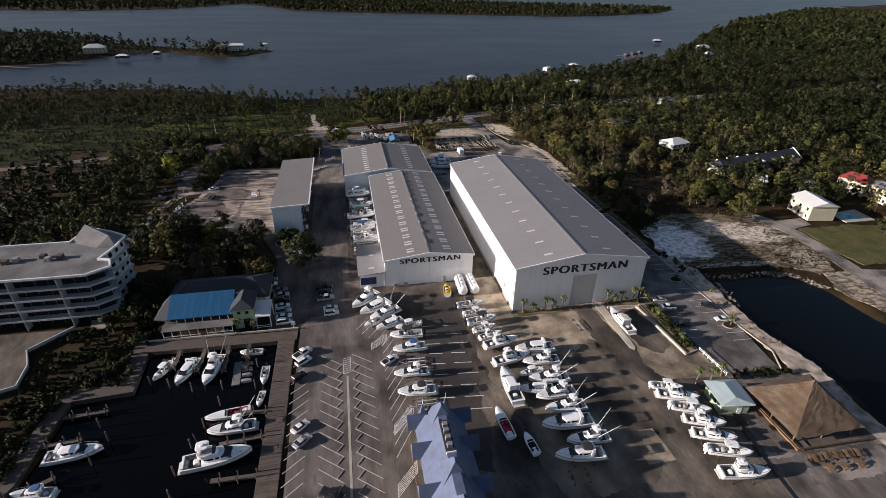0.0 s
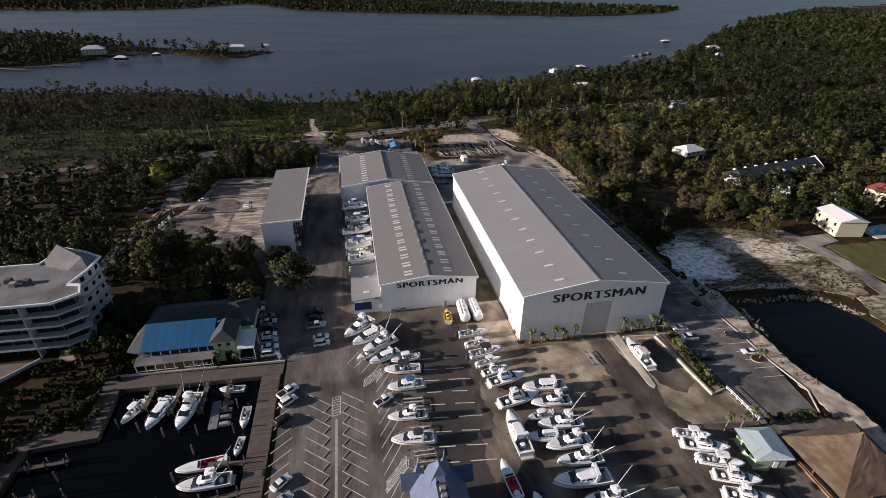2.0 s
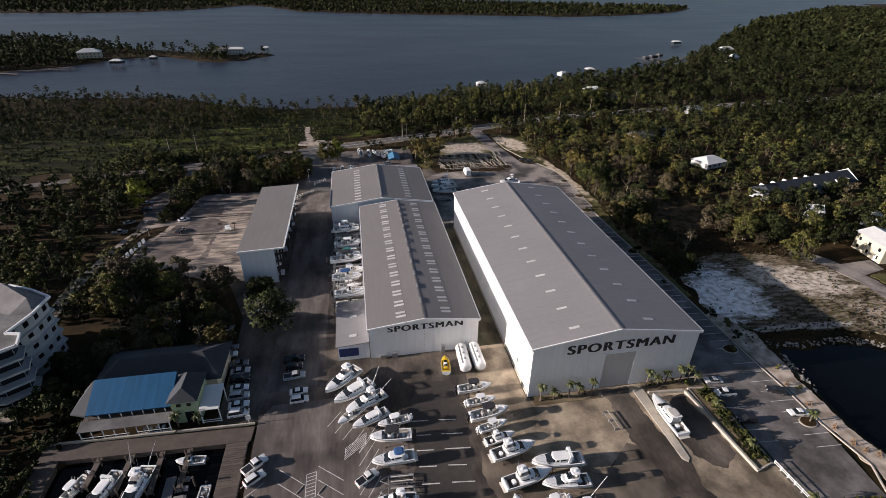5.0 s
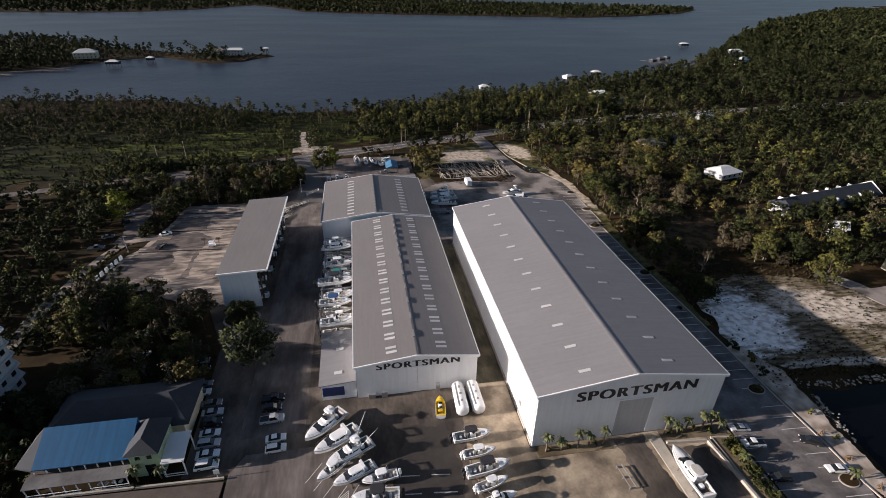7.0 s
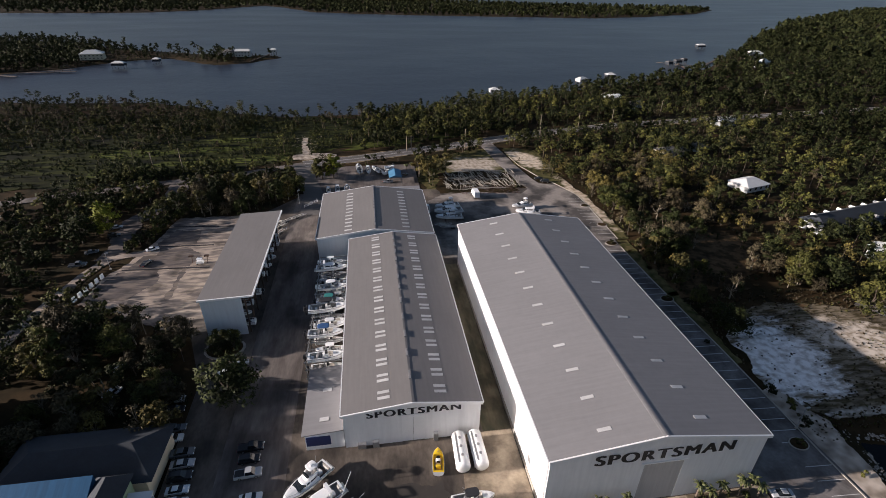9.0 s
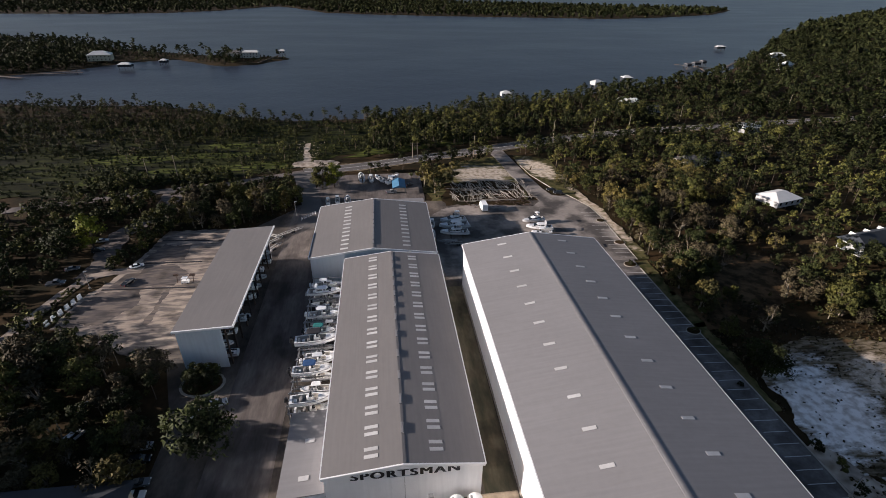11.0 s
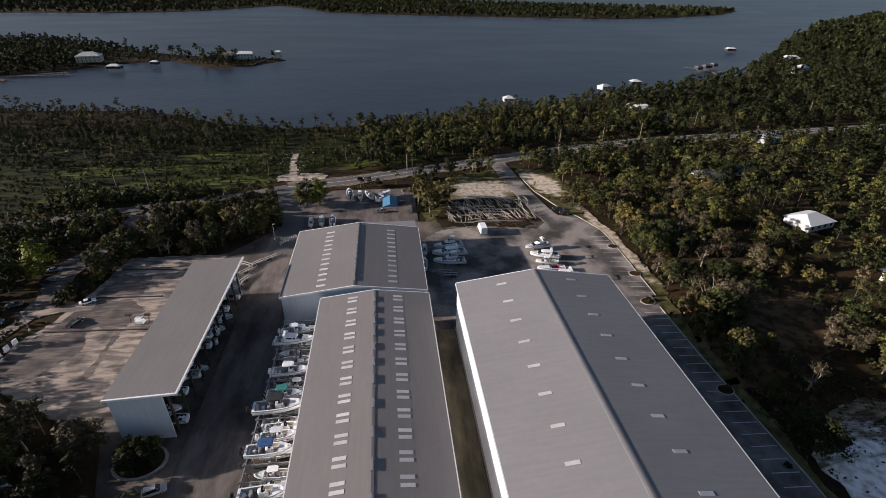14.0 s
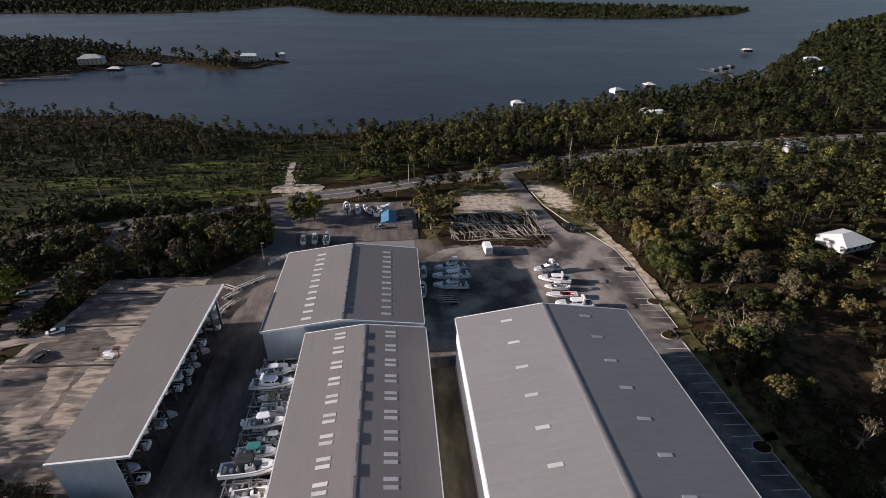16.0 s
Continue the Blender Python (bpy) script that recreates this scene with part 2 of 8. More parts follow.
KERB = material("kerb_concrete", (0.42, 0.38, 0.32), 0.85, var=0.2, scale=0.5, fine=3)
LINE = material("road_paint", (0.66, 0.64, 0.61), 0.8, var=0.25, scale=1.2, fine=6, stain=0.25)
SEA = water("sea_water", (0.017, 0.021, 0.034), 0.34, 0.35, 0.16, 0.46)
BASIN = water("basin_water", (0.002, 0.0025, 0.003), 0.06, 1.1, 0.012, 0.16)
WALL_WHITE = ribbed("white_sheet_wall", (0.78, 0.78, 0.78), "X", 0.3, 0.5, var=0.04, streak=0.05)
WALL_SIDE = ribbed("white_sheet_side_wall", (0.78, 0.78, 0.78), "Y", 0.3, 0.5, var=0.04, streak=0.05)
WALL_PALE = ribbed("pale_blue_sheet_wall", (0.589, 0.646, 0.684), "X", 0.3, 0.5, var=0.05, streak=0.06)
ROOF = ribbed("grey_metal_roof", (0.232, 0.226, 0.229), "Y", 0.6, 0.65, metal=0.0, var=0.06, streak=0.045, spec=0.15)
ROOF_TAN = ribbed("warm_grey_metal_roof", (0.190, 0.180, 0.175), "X", 0.6, 0.65, var=0.06, streak=0.045, spec=0.15)
TRIM = material("white_trim", (0.80, 0.80, 0.80), 0.45, var=0.05)
DOOR_GREY = ribbed("grey_sliding_door", (0.46, 0.445, 0.43), "X", 0.4, 0.5, var=0.05)
SKYLIGHT = material("translucent_roof_panel", (0.527, 0.5185, 0.51), 0.35, var=0.12, scale=0.6, fine=3, obrand=0.12)
STEEL = material("galvanised_steel", (0.42, 0.42, 0.42), 0.45, metal=0.6, var=0.2, scale=1, fine=5)
RUST = material("dark_brown_steel", (0.10, 0.065, 0.05), 0.7, metal=0.2, var=0.3, scale=1, fine=5)
BLACK = material("black_paint", (0.012, 0.012, 0.015), 0.5, var=0.1)
RUBBER = material("black_rubber", (0.02, 0.02, 0.02), 0.85, var=0.2)
GLASS = material("dark_window_glass", (0.012, 0.015, 0.018), 0.08, var=0.1)
WOOD = material("weathered_timber", (0.100, 0.078, 0.064), 0.9, var=0.25, scale=0.5, fine=3, obrand=0.25)
WOOD_BROWN = material("brown_timber", (0.20, 0.115, 0.055), 0.85, var=0.3, scale=0.6, fine=4, obrand=0.15)
BARK = material("bark", (0.085, 0.065, 0.048), 0.95, var=0.35, scale=1, fine=6)
PALM_BARK = material("palm_bark", (0.17, 0.13, 0.095), 0.95, var=0.3, scale=2, fine=8)
LEAF = material("broad_leaves", (0.03588, 0.0429, 0.0117), 0.7, var=0.5, scale=0.13, fine=0.7, other=(0.01404, 0.01794, 0.00702), island=0.6, obrand=0.35, spec=0.1)
OLIVE = material("olive_leaves", (0.09506, 0.09118, 0.02425), 0.7, var=0.5, scale=0.13, fine=0.7, other=(0.03492, 0.04074, 0.01261), island=0.55, obrand=0.35, spec=0.1)
LEAF_GOLD = material("olive_gold_leaves", (0.135, 0.108, 0.032), 0.7, var=0.5, scale=0.13, fine=0.7, other=(0.048, 0.045, 0.018), island=0.55, obrand=0.35, spec=0.1)
LEAF_GREY = material("dry_brown_leaves", (0.0924, 0.0748, 0.04224), 0.75, var=0.5, scale=0.13, fine=0.7, other=(0.044, 0.03784, 0.02288), island=0.5, obrand=0.3, spec=0.1)
PALE_BARK = material("pale_bark", (0.27, 0.225, 0.17), 0.95, var=0.35, scale=1, fine=5)
LEAF_LIME = material("yellow_green_leaves", (0.15, 0.165, 0.02), 0.7, var=0.3, scale=0.1, fine=0.8, island=0.4, spec=0.1)
# pine needles darkened so the outer woods carry the vignette in their colour
PINE_DIMMED = material("dimmed_pine_needles", (0.0135, 0.01875, 0.00675), 0.75, var=0.45, scale=0.15, fine=0.7, other=(0.0225, 0.02475, 0.009), island=0.5, obrand=0.25, spec=0.06)
PINE = material("pine_needles", (0.0208, 0.028, 0.0096), 0.75, var=0.45, scale=0.15, fine=0.7, other=(0.0352, 0.0368, 0.0128), island=0.5, obrand=0.25, spec=0.1)
FROND = material("palm_fronds", (0.075, 0.085, 0.022), 0.6, var=0.3, scale=0.8, fine=3, obrand=0.2)
GELCOAT = material("white_gelcoat", (0.86, 0.86, 0.85), 0.25, var=0.05, scale=0.7, fine=3, obrand=0.06)
CREAM = material("cream_deck", (0.55, 0.52, 0.47), 0.6, var=0.12, scale=0.8, fine=4, obrand=0.12)
COCKPIT = material("grey_cockpit", (0.27, 0.26, 0.25), 0.7, var=0.3, scale=1, fine=4, obrand=0.3)
RED_VINYL = material("red_vinyl", (0.42, 0.03, 0.05), 0.5, var=0.15, scale=1, fine=4)
BLUE_CANVAS = material("blue_canvas", (0.035, 0.10, 0.25), 0.8, var=0.2, scale=1, fine=4)
TEAL_CANVAS = material("teal_canvas", (0.03, 0.22, 0.20), 0.8, var=0.2, scale=1, fine=4)
BLACK_CANVAS = material("black_canvas", (0.025, 0.025, 0.03), 0.85, var=0.2, scale=1, fine=4)
YELLOW = material("yellow_gelcoat", (0.75, 0.50, 0.02), 0.35, var=0.08)
BLUE_ROOF = ribbed("blue_metal_roof", (0.016, 0.09, 0.195), "X", 0.45, 0.6, var=0.1, streak=0.15, spec=0.15)
SLATE_BLUE = material("slate_blue_shingles", (0.088, 0.120, 0.205), 0.75, var=0.2, scale=0.5, fine=2.5, other=(0.075, 0.09, 0.14))
DARK_ROOF = material("dark_grey_shingles", (0.0255, 0.0323, 0.0425), 0.85, var=0.25, scale=0.4, fine=2.5)
AQUA_ROOF = ribbed("pale_aqua_metal_roof", (0.38, 0.46, 0.47), "X", 0.5, 0.45, var=0.08)
STUCCO = material("white_stucco", (0.442, 0.442, 0.4335), 0.85, var=0.08, scale=0.4, fine=2)
CREAM_WALL = material("cream_siding", (0.527, 0.476, 0.357), 0.8, var=0.08, scale=0.4, fine=2)
GREEN_WALL = material("pale_green_siding", (0.33, 0.42, 0.27), 0.8, var=0.1, scale=0.4, fine=2)
FLAT_ROOF = material("grey_flat_roof", (0.1955, 0.1887, 0.187), 0.9, var=0.3, scale=0.2, fine=1.4, stain=0.4, spec=0.2)
RED_ROOF = material("red_roof", (0.252, 0.035, 0.0315), 0.7, var=0.15)
WHITE_ROOF = material("white_metal_roof", (0.612, 0.612, 0.595), 0.5, var=0.06, scale=0.4)
STONE = material("pale_bank_stone", (0.34, 0.31, 0.27), 0.9, var=0.3, scale=1.5, fine=4, island=0.35)
THATCH = material("palm_thatch", (0.1148, 0.0833, 0.0527), 0.95, var=0.35, scale=0.35, fine=3.5, other=(0.07225, 0.0442, 0.0255), bump=0.05)
POOL = material("pool_water", (0.05, 0.30, 0.34), 0.1, var=0.1)
CAR_PAINT = {k: material(k + "_car_paint", c, 0.25, var=0.03) for k, c in {
    "white": (0.75, 0.75, 0.74), "silver": (0.42, 0.43, 0.44), "black": (0.02, 0.02, 0.022),
    "blue": (0.03, 0.06, 0.14), "red": (0.30, 0.025, 0.02), "grey": (0.14, 0.145, 0.15)}.items()}


# ---- mesh building ----
class Shape:
    """Collects faces for one mesh."""

    def __init__(self):
        self.v, self.f = [], []

    def add(self, verts, faces):
        k = len(self.v)
        self.v += [tuple(p) for p in verts]
        self.f += [tuple(i + k for i in f) for f in faces]
        return self

    def box(self, x0, x1, y0, y1, z0, z1):
        return self.add([(x, y, z) for z in (z0, z1) for x, y in ((x0, y0), (x1, y0), (x1, y1), (x0, y1))],
                        [(3, 2, 1, 0), (4, 5, 6, 7), (0, 1, 5, 4), (1, 2, 6, 5), (2, 3, 7, 6), (3, 0, 4, 7)])

    def tapered(self, x0, x1, y0, y1, z0, z1, dx0=0.2, dx1=0.2, dy=0.2):
        """A box whose top is drawn in by dx0, dx1 and dy."""
        lower = [(x0, y0, z0), (x1, y0, z0), (x1, y1, z0), (x0, y1, z0)]
        upper = [(x0 + dx0, y0 + dy, z1), (x1 - dx1, y0 + dy, z1), (x1 - dx1, y1 - dy, z1), (x0 + dx0, y1 - dy, z1)]
        return self.add(lower + upper, [(3, 2, 1, 0), (4, 5, 6, 7), (0, 1, 5, 4), (1, 2, 6, 5), (2, 3, 7, 6), (3, 0, 4, 7)])

    def prism(self, poly, z0, z1):
        n = len(poly)
        return self.add([(x, y, z0) for x, y in poly] + [(x, y, z1) for x, y in poly],
                        [tuple(range(n))[::-1], tuple(range(n, 2 * n))] + [(i, (i + 1) % n, (i + 1) % n + n, i + n) for i in range(n)])

    def side_prism(self, profile, y0, y1):
        """An outline in x and z drawn out along y."""
        n = len(profile)
        return self.add([(x, y0, z) for x, z in profile] + [(x, y1, z) for x, z in profile],
                        [tuple(range(n)), tuple(range(n, 2 * n))[::-1]] + [((i + 1) % n, i, i + n, (i + 1) % n + n) for i in range(n)])

    def rod(self, a, b, r, r2=None, n=6):
        a, b = Vector(a), Vector(b)
        r2 = r if r2 is None else r2
        d = (b - a).normalized()
        u = d.orthogonal().normalized()
        w = d.cross(u)
        ring = [(math.cos(2 * math.pi * i / n), math.sin(2 * math.pi * i / n)) for i in range(n)]
        return self.add([a + r * (c * u + s * w) for c, s in ring] + [b + r2 * (c * u + s * w) for c, s in ring],
                        [(i, (i + 1) % n, (i + 1) % n + n, i + n) for i in range(n)] + [tuple(range(n))[::-1], tuple(range(n, 2 * n))])

    def loft(self, rings, closed=True, caps=True):
        n = len(rings[0])
        k = n if closed else n - 1
        faces = [(j * n + i, j * n + (i + 1) % n, (j + 1) * n + (i + 1) % n, (j + 1) * n + i) for j in range(len(rings) - 1) for i in range(k)]
        if caps:
            faces += [tuple(range(n))[::-1], tuple(range((len(rings) - 1) * n, len(rings) * n))]
        return self.add([p for r in rings for p in r], faces)

    def mesh(self, name, mat, smooth=False, fix=True):
        me = bpy.data.meshes.new(name)
        me.from_pydata(self.v, [], self.f)
        if fix:
            bm = bmesh.new()
            bm.from_mesh(me)
            bmesh.ops.remove_doubles(bm, verts=bm.verts, dist=1e-4)
            bmesh.ops.recalc_face_normals(bm, faces=bm.faces)
            bm.to_mesh(me)
            bm.free()
        me.materials.append(mat)
        if smooth:
            me.polygons.foreach_set("use_smooth", [True] * len(me.polygons))
        return me


def part(name, shape, mat, parent, label="", smooth=False):
    ob = new(name, shape if isinstance(shape, bpy.types.Mesh) else shape.mesh(name, mat, smooth))
    ob.parent = parent
    if label:
        tagged(ob, label)
    return ob


def thing(name, label, category, m=None, group=""):
    ob = new(name)
    ob.empty_display_size = 0.5
    if m is not None:
        ob.matrix_basis = m
    return tagged(ob, label, category, group)


def slab(name, label, category, poly, z, mat, depth=0.3):
    return tagged(new(name, Shape().prism(poly, z - depth, z).mesh(name, mat)), label, category, kind="structure")


def inside(poly, x, y):
    """Which of the points lie in the outline."""
    x, y = np.asarray(x, float), np.asarray(y, float)
    hit = np.zeros(x.shape, bool)
    for (xa, ya), (xb, yb) in zip(poly, poly[1:] + poly[:1]):
        if ya != yb:
            hit ^= ((ya > y) != (yb > y)) & (x < (xb - xa) * (y - ya) / (yb - ya) + xa)
    return hit


def edge_distance(poly, x, y):
    """Distance to an outline, positive inside."""
    x, y = np.asarray(x, float), np.asarray(y, float)
    best = np.full(x.shape, 1e9)
    for (xa, ya), (xb, yb) in zip(poly, poly[1:] + poly[:1]):
        dx, dy = xb - xa, yb - ya
        t = np.clip(((x - xa) * dx + (y - ya) * dy) / (dx * dx + dy * dy), 0, 1)
        best = np.minimum(best, np.hypot(x - xa - t * dx, y - ya - t * dy))
    return np.where(inside(poly, x, y), best, -best)


def strip(path, width):
    """The outline of a road of that width along a path."""
    left, right = [], []
    for i, p in enumerate(path):
        a, b = Vector(path[max(i - 1, 0)]), Vector(path[min(i + 1, len(path) - 1)])
        d = (b - a).normalized() * width / 2
        left.append((p[0] - d.y, p[1] + d.x))
        right.append((p[0] + d.y, p[1] - d.x))
    return left + right[::-1]


# ---- ground, water and roads ----
MAINLAND = [(-4000, -600), (4000, -600), (4000, 3200), (2320, 2150), (1440, 1530), (1030, 1215), (860, 1060), (690, 893), (560, 752), (470, 660), (400, 590), (352, 556), (290, 520),
            (246, 502), (205, 478), (160, 462), (116, 444), (70, 420), (27, 408), (-36, 404), (-89, 423), (-110, 440), (-146, 458), (-200, 460),
            (-235, 462), (-262, 470), (-300, 462), (-380, 440), (-500, 400), (-4000, 300)]
ISLE = [(-4000, 700), (-520, 590), (-420, 575), (-330, 590), (-285, 615), (-262, 650), (-240, 676), (-205, 690), (-180, 668), (-143, 640), (-112, 652),
        (-84, 690), (-92, 708), (-140, 718), (-190, 730), (-260, 760), (-380, 850), (-520, 900), (-4000, 1100)]
FAR_LAND = [(-4000, 1500), (-900, 1480), (-640, 1490), (-520, 1530), (-420, 1640), (-360, 1800), (-300, 1900), (-230, 1790), (-120, 1570), (20, 1500), (190, 1450),
            (400, 1410), (600, 1365), (800, 1440), (1010, 1565), (1220, 1790), (1240, 1840), (1100, 1950), (700, 2100), (200, 2400), (-200, 2500), (-700, 2400), (-4000, 2600)]
POND = [(111, 118), (108.5, 102), (107.3, 88), (110.6, 73), (108, 52), (106, 20), (170, 10), (158, 60), (146, 88), (145, 104), (140, 113), (128, 117), (120, 115.5)]
BAY = [(-54, 108.3), (-23.4, 107.0), (-23.0, 82), (-22.6, 40), (-22, 0), (-120, 0), (-72, 60), (-66, 74), (-65, 94), (-53, 94.5)]
SEA_LEVEL = -1.1


def spaced(stops):
    out = [stops[0][0]]
    for (a, _), (b, step) in zip(stops, stops[1:]):
        n = max(1, round((b - a) / step))
        out += [a + (b - a) * (i + 1) / n for i in range(n)]
    return np.array(out)


gx = spaced([(-4500, 0), (-900, 120), (-320, 14), (-110, 6), (170, 2.2), (560, 9), (1400, 25), (4500, 150)])
gy = spaced([(-500, 0), (-20, 60), (20, 5), (135, 2.2), (380, 7), (780, 6), (1300, 30), (2000, 14), (4900, 200)])
GX, GY = np.meshgrid(gx, gy)
wobble = 1.5 * np.sin(GX * 0.11 + 1) * np.sin(GY * 0.09) + 3 * np.sin(GX * 0.031) * np.cos(GY * 0.027 + 2)
far = np.clip((GY - 380) / 100, 0, 1)
land = np.maximum.reduce([edge_distance(p, GX, GY) for p in (MAINLAND, ISLE, FAR_LAND)]) + far * wobble
height = np.clip(SEA_LEVEL + 0.12 * land, -4, 0)
height = np.minimum(height, np.clip(SEA_LEVEL - 0.55 * (edge_distance(POND, GX, GY) + 0.25 * wobble - 1.5), -4, 0))
height = np.minimum(height, np.clip(-2.2 * (edge_distance(BAY, GX, GY) + 0.4), -4, 0))
hump = 0.12 * np.sin(GX * 0.21) * np.sin(GY * 0.17 + 1) + 0.08 * np.sin(GX * 0.53 + GY * 0.4)
height += np.where((height > -0.01) & (land > 10), hump - 0.22, 0)
ny, nx = GX.shape
me = bpy.data.meshes.new("ground")
idx = np.arange(nx * ny).reshape(ny, nx)
quads = np.stack([idx[:-1, :-1], idx[:-1, 1:], idx[1:, 1:], idx[1:, :-1]], -1).reshape(-1, 4)


def grid_mesh(me, verts, quads, mat, smooth=True):
    me.vertices.add(len(verts))
    me.vertices.foreach_set("co", np.asarray(verts, np.float32).ravel())
    me.loops.add(quads.size)
    me.loops.foreach_set("vertex_index", quads.astype(np.int32).ravel())
    me.polygons.add(len(quads))
    corners = quads.shape[1]
    me.polygons.foreach_set("loop_start", np.arange(0, quads.size, corners, dtype=np.int32))
    me.polygons.foreach_set("loop_total", np.full(len(quads), corners, np.int32))
    me.update(calc_edges=True)
    me.polygons.foreach_set("use_smooth", [smooth] * len(me.polygons))
    me.materials.append(mat)


grid_mesh(me, np.stack([GX, GY, height], -1).reshape(-1, 3), quads, SOIL)
tagged(new("ground", me), "dark sandy woodland soil with patchy grass reaching the horizon", "ground", kind="structure")

sea = Shape()
sea.add([(-4500, 330, SEA_LEVEL), (4500, 330, SEA_LEVEL), (4500, 4900, SEA_LEVEL), (-4500, 4900, SEA_LEVEL)], [(0, 1, 2, 3)])
tagged(new("water", sea.mesh("water", SEA, fix=False)), "wide grey-blue bay water with small ripples", "water", kind="structure")
basin = Shape().add([(-140, -5, SEA_LEVEL), (-19, -5, SEA_LEVEL), (-19, 112, SEA_LEVEL), (-140, 112, SEA_LEVEL)], [(0, 1, 2, 3)])
tagged(new("water_basin", basin.mesh("water_basin", BASIN, fix=False)), "still black water of the marina basin", "water", kind="structure")
pond = Shape().add([(100, 5, SEA_LEVEL), (180, 5, SEA_LEVEL), (180, 122, SEA_LEVEL), (100, 122, SEA_LEVEL)], [(0, 1, 2, 3)])
tagged(new("water_pond", pond.mesh("water_pond", BASIN, fix=False)), "still dark water of a pond with sandy banks", "water", kind="structure")


def ragged(poly, amount, seed, step=4.0):
    """An outline with uneven edges: bends of the given size, broken up again and again down to half a metre."""
    rnd = random.Random(seed)

    def split(a, b):
        d = math.hypot(b[0] - a[0], b[1] - a[1])
        if d < 0.6:
            return [a]
        o = min(0.17 * d, amount) * rnd.uniform(-1, 1)
        m = ((a[0] + b[0]) / 2 - (b[1] - a[1]) / d * o, (a[1] + b[1]) / 2 + (b[0] - a[0]) / d * o)
        return split(a, m) + split(m, b) if d > step * 0.35 else [a, m]
    out = []
    for a, b in zip(poly, poly[1:] + poly[:1]):
        out += split(a, b)
    return out


def specks(name, label, category, poly, spread, count, size, z, mat, seed):
    """Loose patches scattered along the rim of a piece of ground, outside its outline."""
    rnd, s, done, tries = random.Random(seed), Shape(), [], 0
    lo, hi = np.min(poly, 0) - spread, np.max(poly, 0) + spread
    while len(done) < count and tries < count * 30:
        tries += 1
        x, y, r = rnd.uniform(lo[0], hi[0]), rnd.uniform(lo[1], hi[1]), size * rnd.uniform(0.25, 1.0) ** 2.2
        d = -float(edge_distance(poly, x, y))
        if not r * 1.5 < d < spread * rnd.random() ** 1.5 + r * 1.6 or any(math.hypot(x - a, y - b) < 1.6 * (r + q) for a, b, q in done):
            continue
        done.append((x, y, r))
        n, k, turn = 13, rnd.uniform(0.2, 0.6), rnd.gauss(0.2, 0.5)
        ring = []
        for i in range(n):
            a, q = 2 * math.pi * i / n, r * rnd.uniform(0.4, 1.5)
            u, v = q * math.cos(a), k * q * math.sin(a)
            ring.append((x + u * math.cos(turn) - v * math.sin(turn), y + u * math.sin(turn) + v * math.cos(turn)))
        s.prism(ring, z - 0.2, z)
    return tagged(new(name, s.mesh(name, mat, fix=False)), label, category, kind="stuff")


slab("ground_marsh", "flat green marsh grass crossed by a sandy track", "marsh", ragged([(-330, 250), (-240, 250), (-125, 281), (-78, 292), (-48, 299), (-26, 308), (-6, 324), (30, 333), (70, 346), (110, 360), (110, 400), (18, 396), (-40, 398), (-90, 410), (-330, 415)], 5, 1, 9), -0.04, MARSH)
for k, poly in enumerate(([(-119, 290), (-90, 306), (-26, 309), (-30, 318), (-60, 316), (-118, 303)], [(-125, 322), (-60, 327), (-42, 334), (-80, 333), (-130, 331)], [(-75, 343), (-40, 346), (-34, 351), (-78, 349)], [(-2, 322), (24, 327), (64, 342), (50, 346), (10, 335)])):
    slab("ground_grass", "band of brighter green marsh grass", "grass", ragged(poly, 2.5, 70 + k, 5), 0.0, MARSH_GREEN)
CLEARING = [(103.4, 126), (106, 150), (114, 160), (128, 163), (148, 158), (160, 151), (161, 125), (155, 112), (148, 111), (142, 117), (128, 119.5), (112, 121)]
slab("ground_scrub", "bare pale sand clearing with weeds and dark scrubby soil", "sand clearing", ragged(CLEARING, 2.0, 12), -0.02, CLEARING_SOIL)
slab("ground_bank", "sandy dirt bank beside the pond", "bank", ragged([(100.5, 40), (101.5, 73), (102.6, 81), (101.5, 100), (100.5, 118), (100.2, 130), (105, 132), (109.5, 120), (107.2, 102), (106.6, 88), (109.6, 73), (107, 45)], 0.5, 3), 0.012, BANK)
slab("ground_far_bank", "sandy dirt bank with patchy weeds beyond the pond", "bank", ragged([(146, 104), (149, 88), (158, 60), (168, 60), (160, 90), (159, 112), (150, 112)], 1.0, 4), -0.02, SCRUB_SAND)
slab("ground_lawn", "green and straw lawn beside the lane", "lawn", ragged([(168.5, 141), (190, 142), (207, 139), (250, 140), (250, 112), (178, 113.5), (168.6, 113.8), (167.4, 122)], 0.8, 5), -0.02, LAWN)
slab("ground_clearing", "sandy clearing and weedy verge beside the access road", "sand", ragged([(88, 318), (104, 312), (106, 286), (105, 262), (107.5, 240), (106.5, 206), (102.5, 206), (103.7, 240), (103.1, 249.5), (99.4, 259.5), (93.4, 272), (88.8, 288), (87.6, 302)], 1.0, 6, 2.5), -0.012, NORTH_SOIL)
slab("ground_mound_verge", "pale sandy mound with dry grass behind the sheds", "sand", ragged([(36, 276), (42, 296), (60, 312), (78, 319), (79, 296), (81, 276), (80, 254), (40, 256)], 1.2, 15), -0.03, MOUND_SOIL)
slab("ground_glade", "bare brown leaf litter with sandy patches among the trees", "ground", ragged([(104, 168), (129, 174), (144, 182), (150, 199), (134, 214), (110, 206), (105, 190)], 2.0, 51), -0.02, GLADE)
specks("ground_glade_patches", "pale leaf litter patches among the trees", "ground", [(106, 172), (129, 176), (142, 184), (146, 199), (134, 210), (112, 203)], 24, 160, 2.0, -0.01, GLADE, 85)
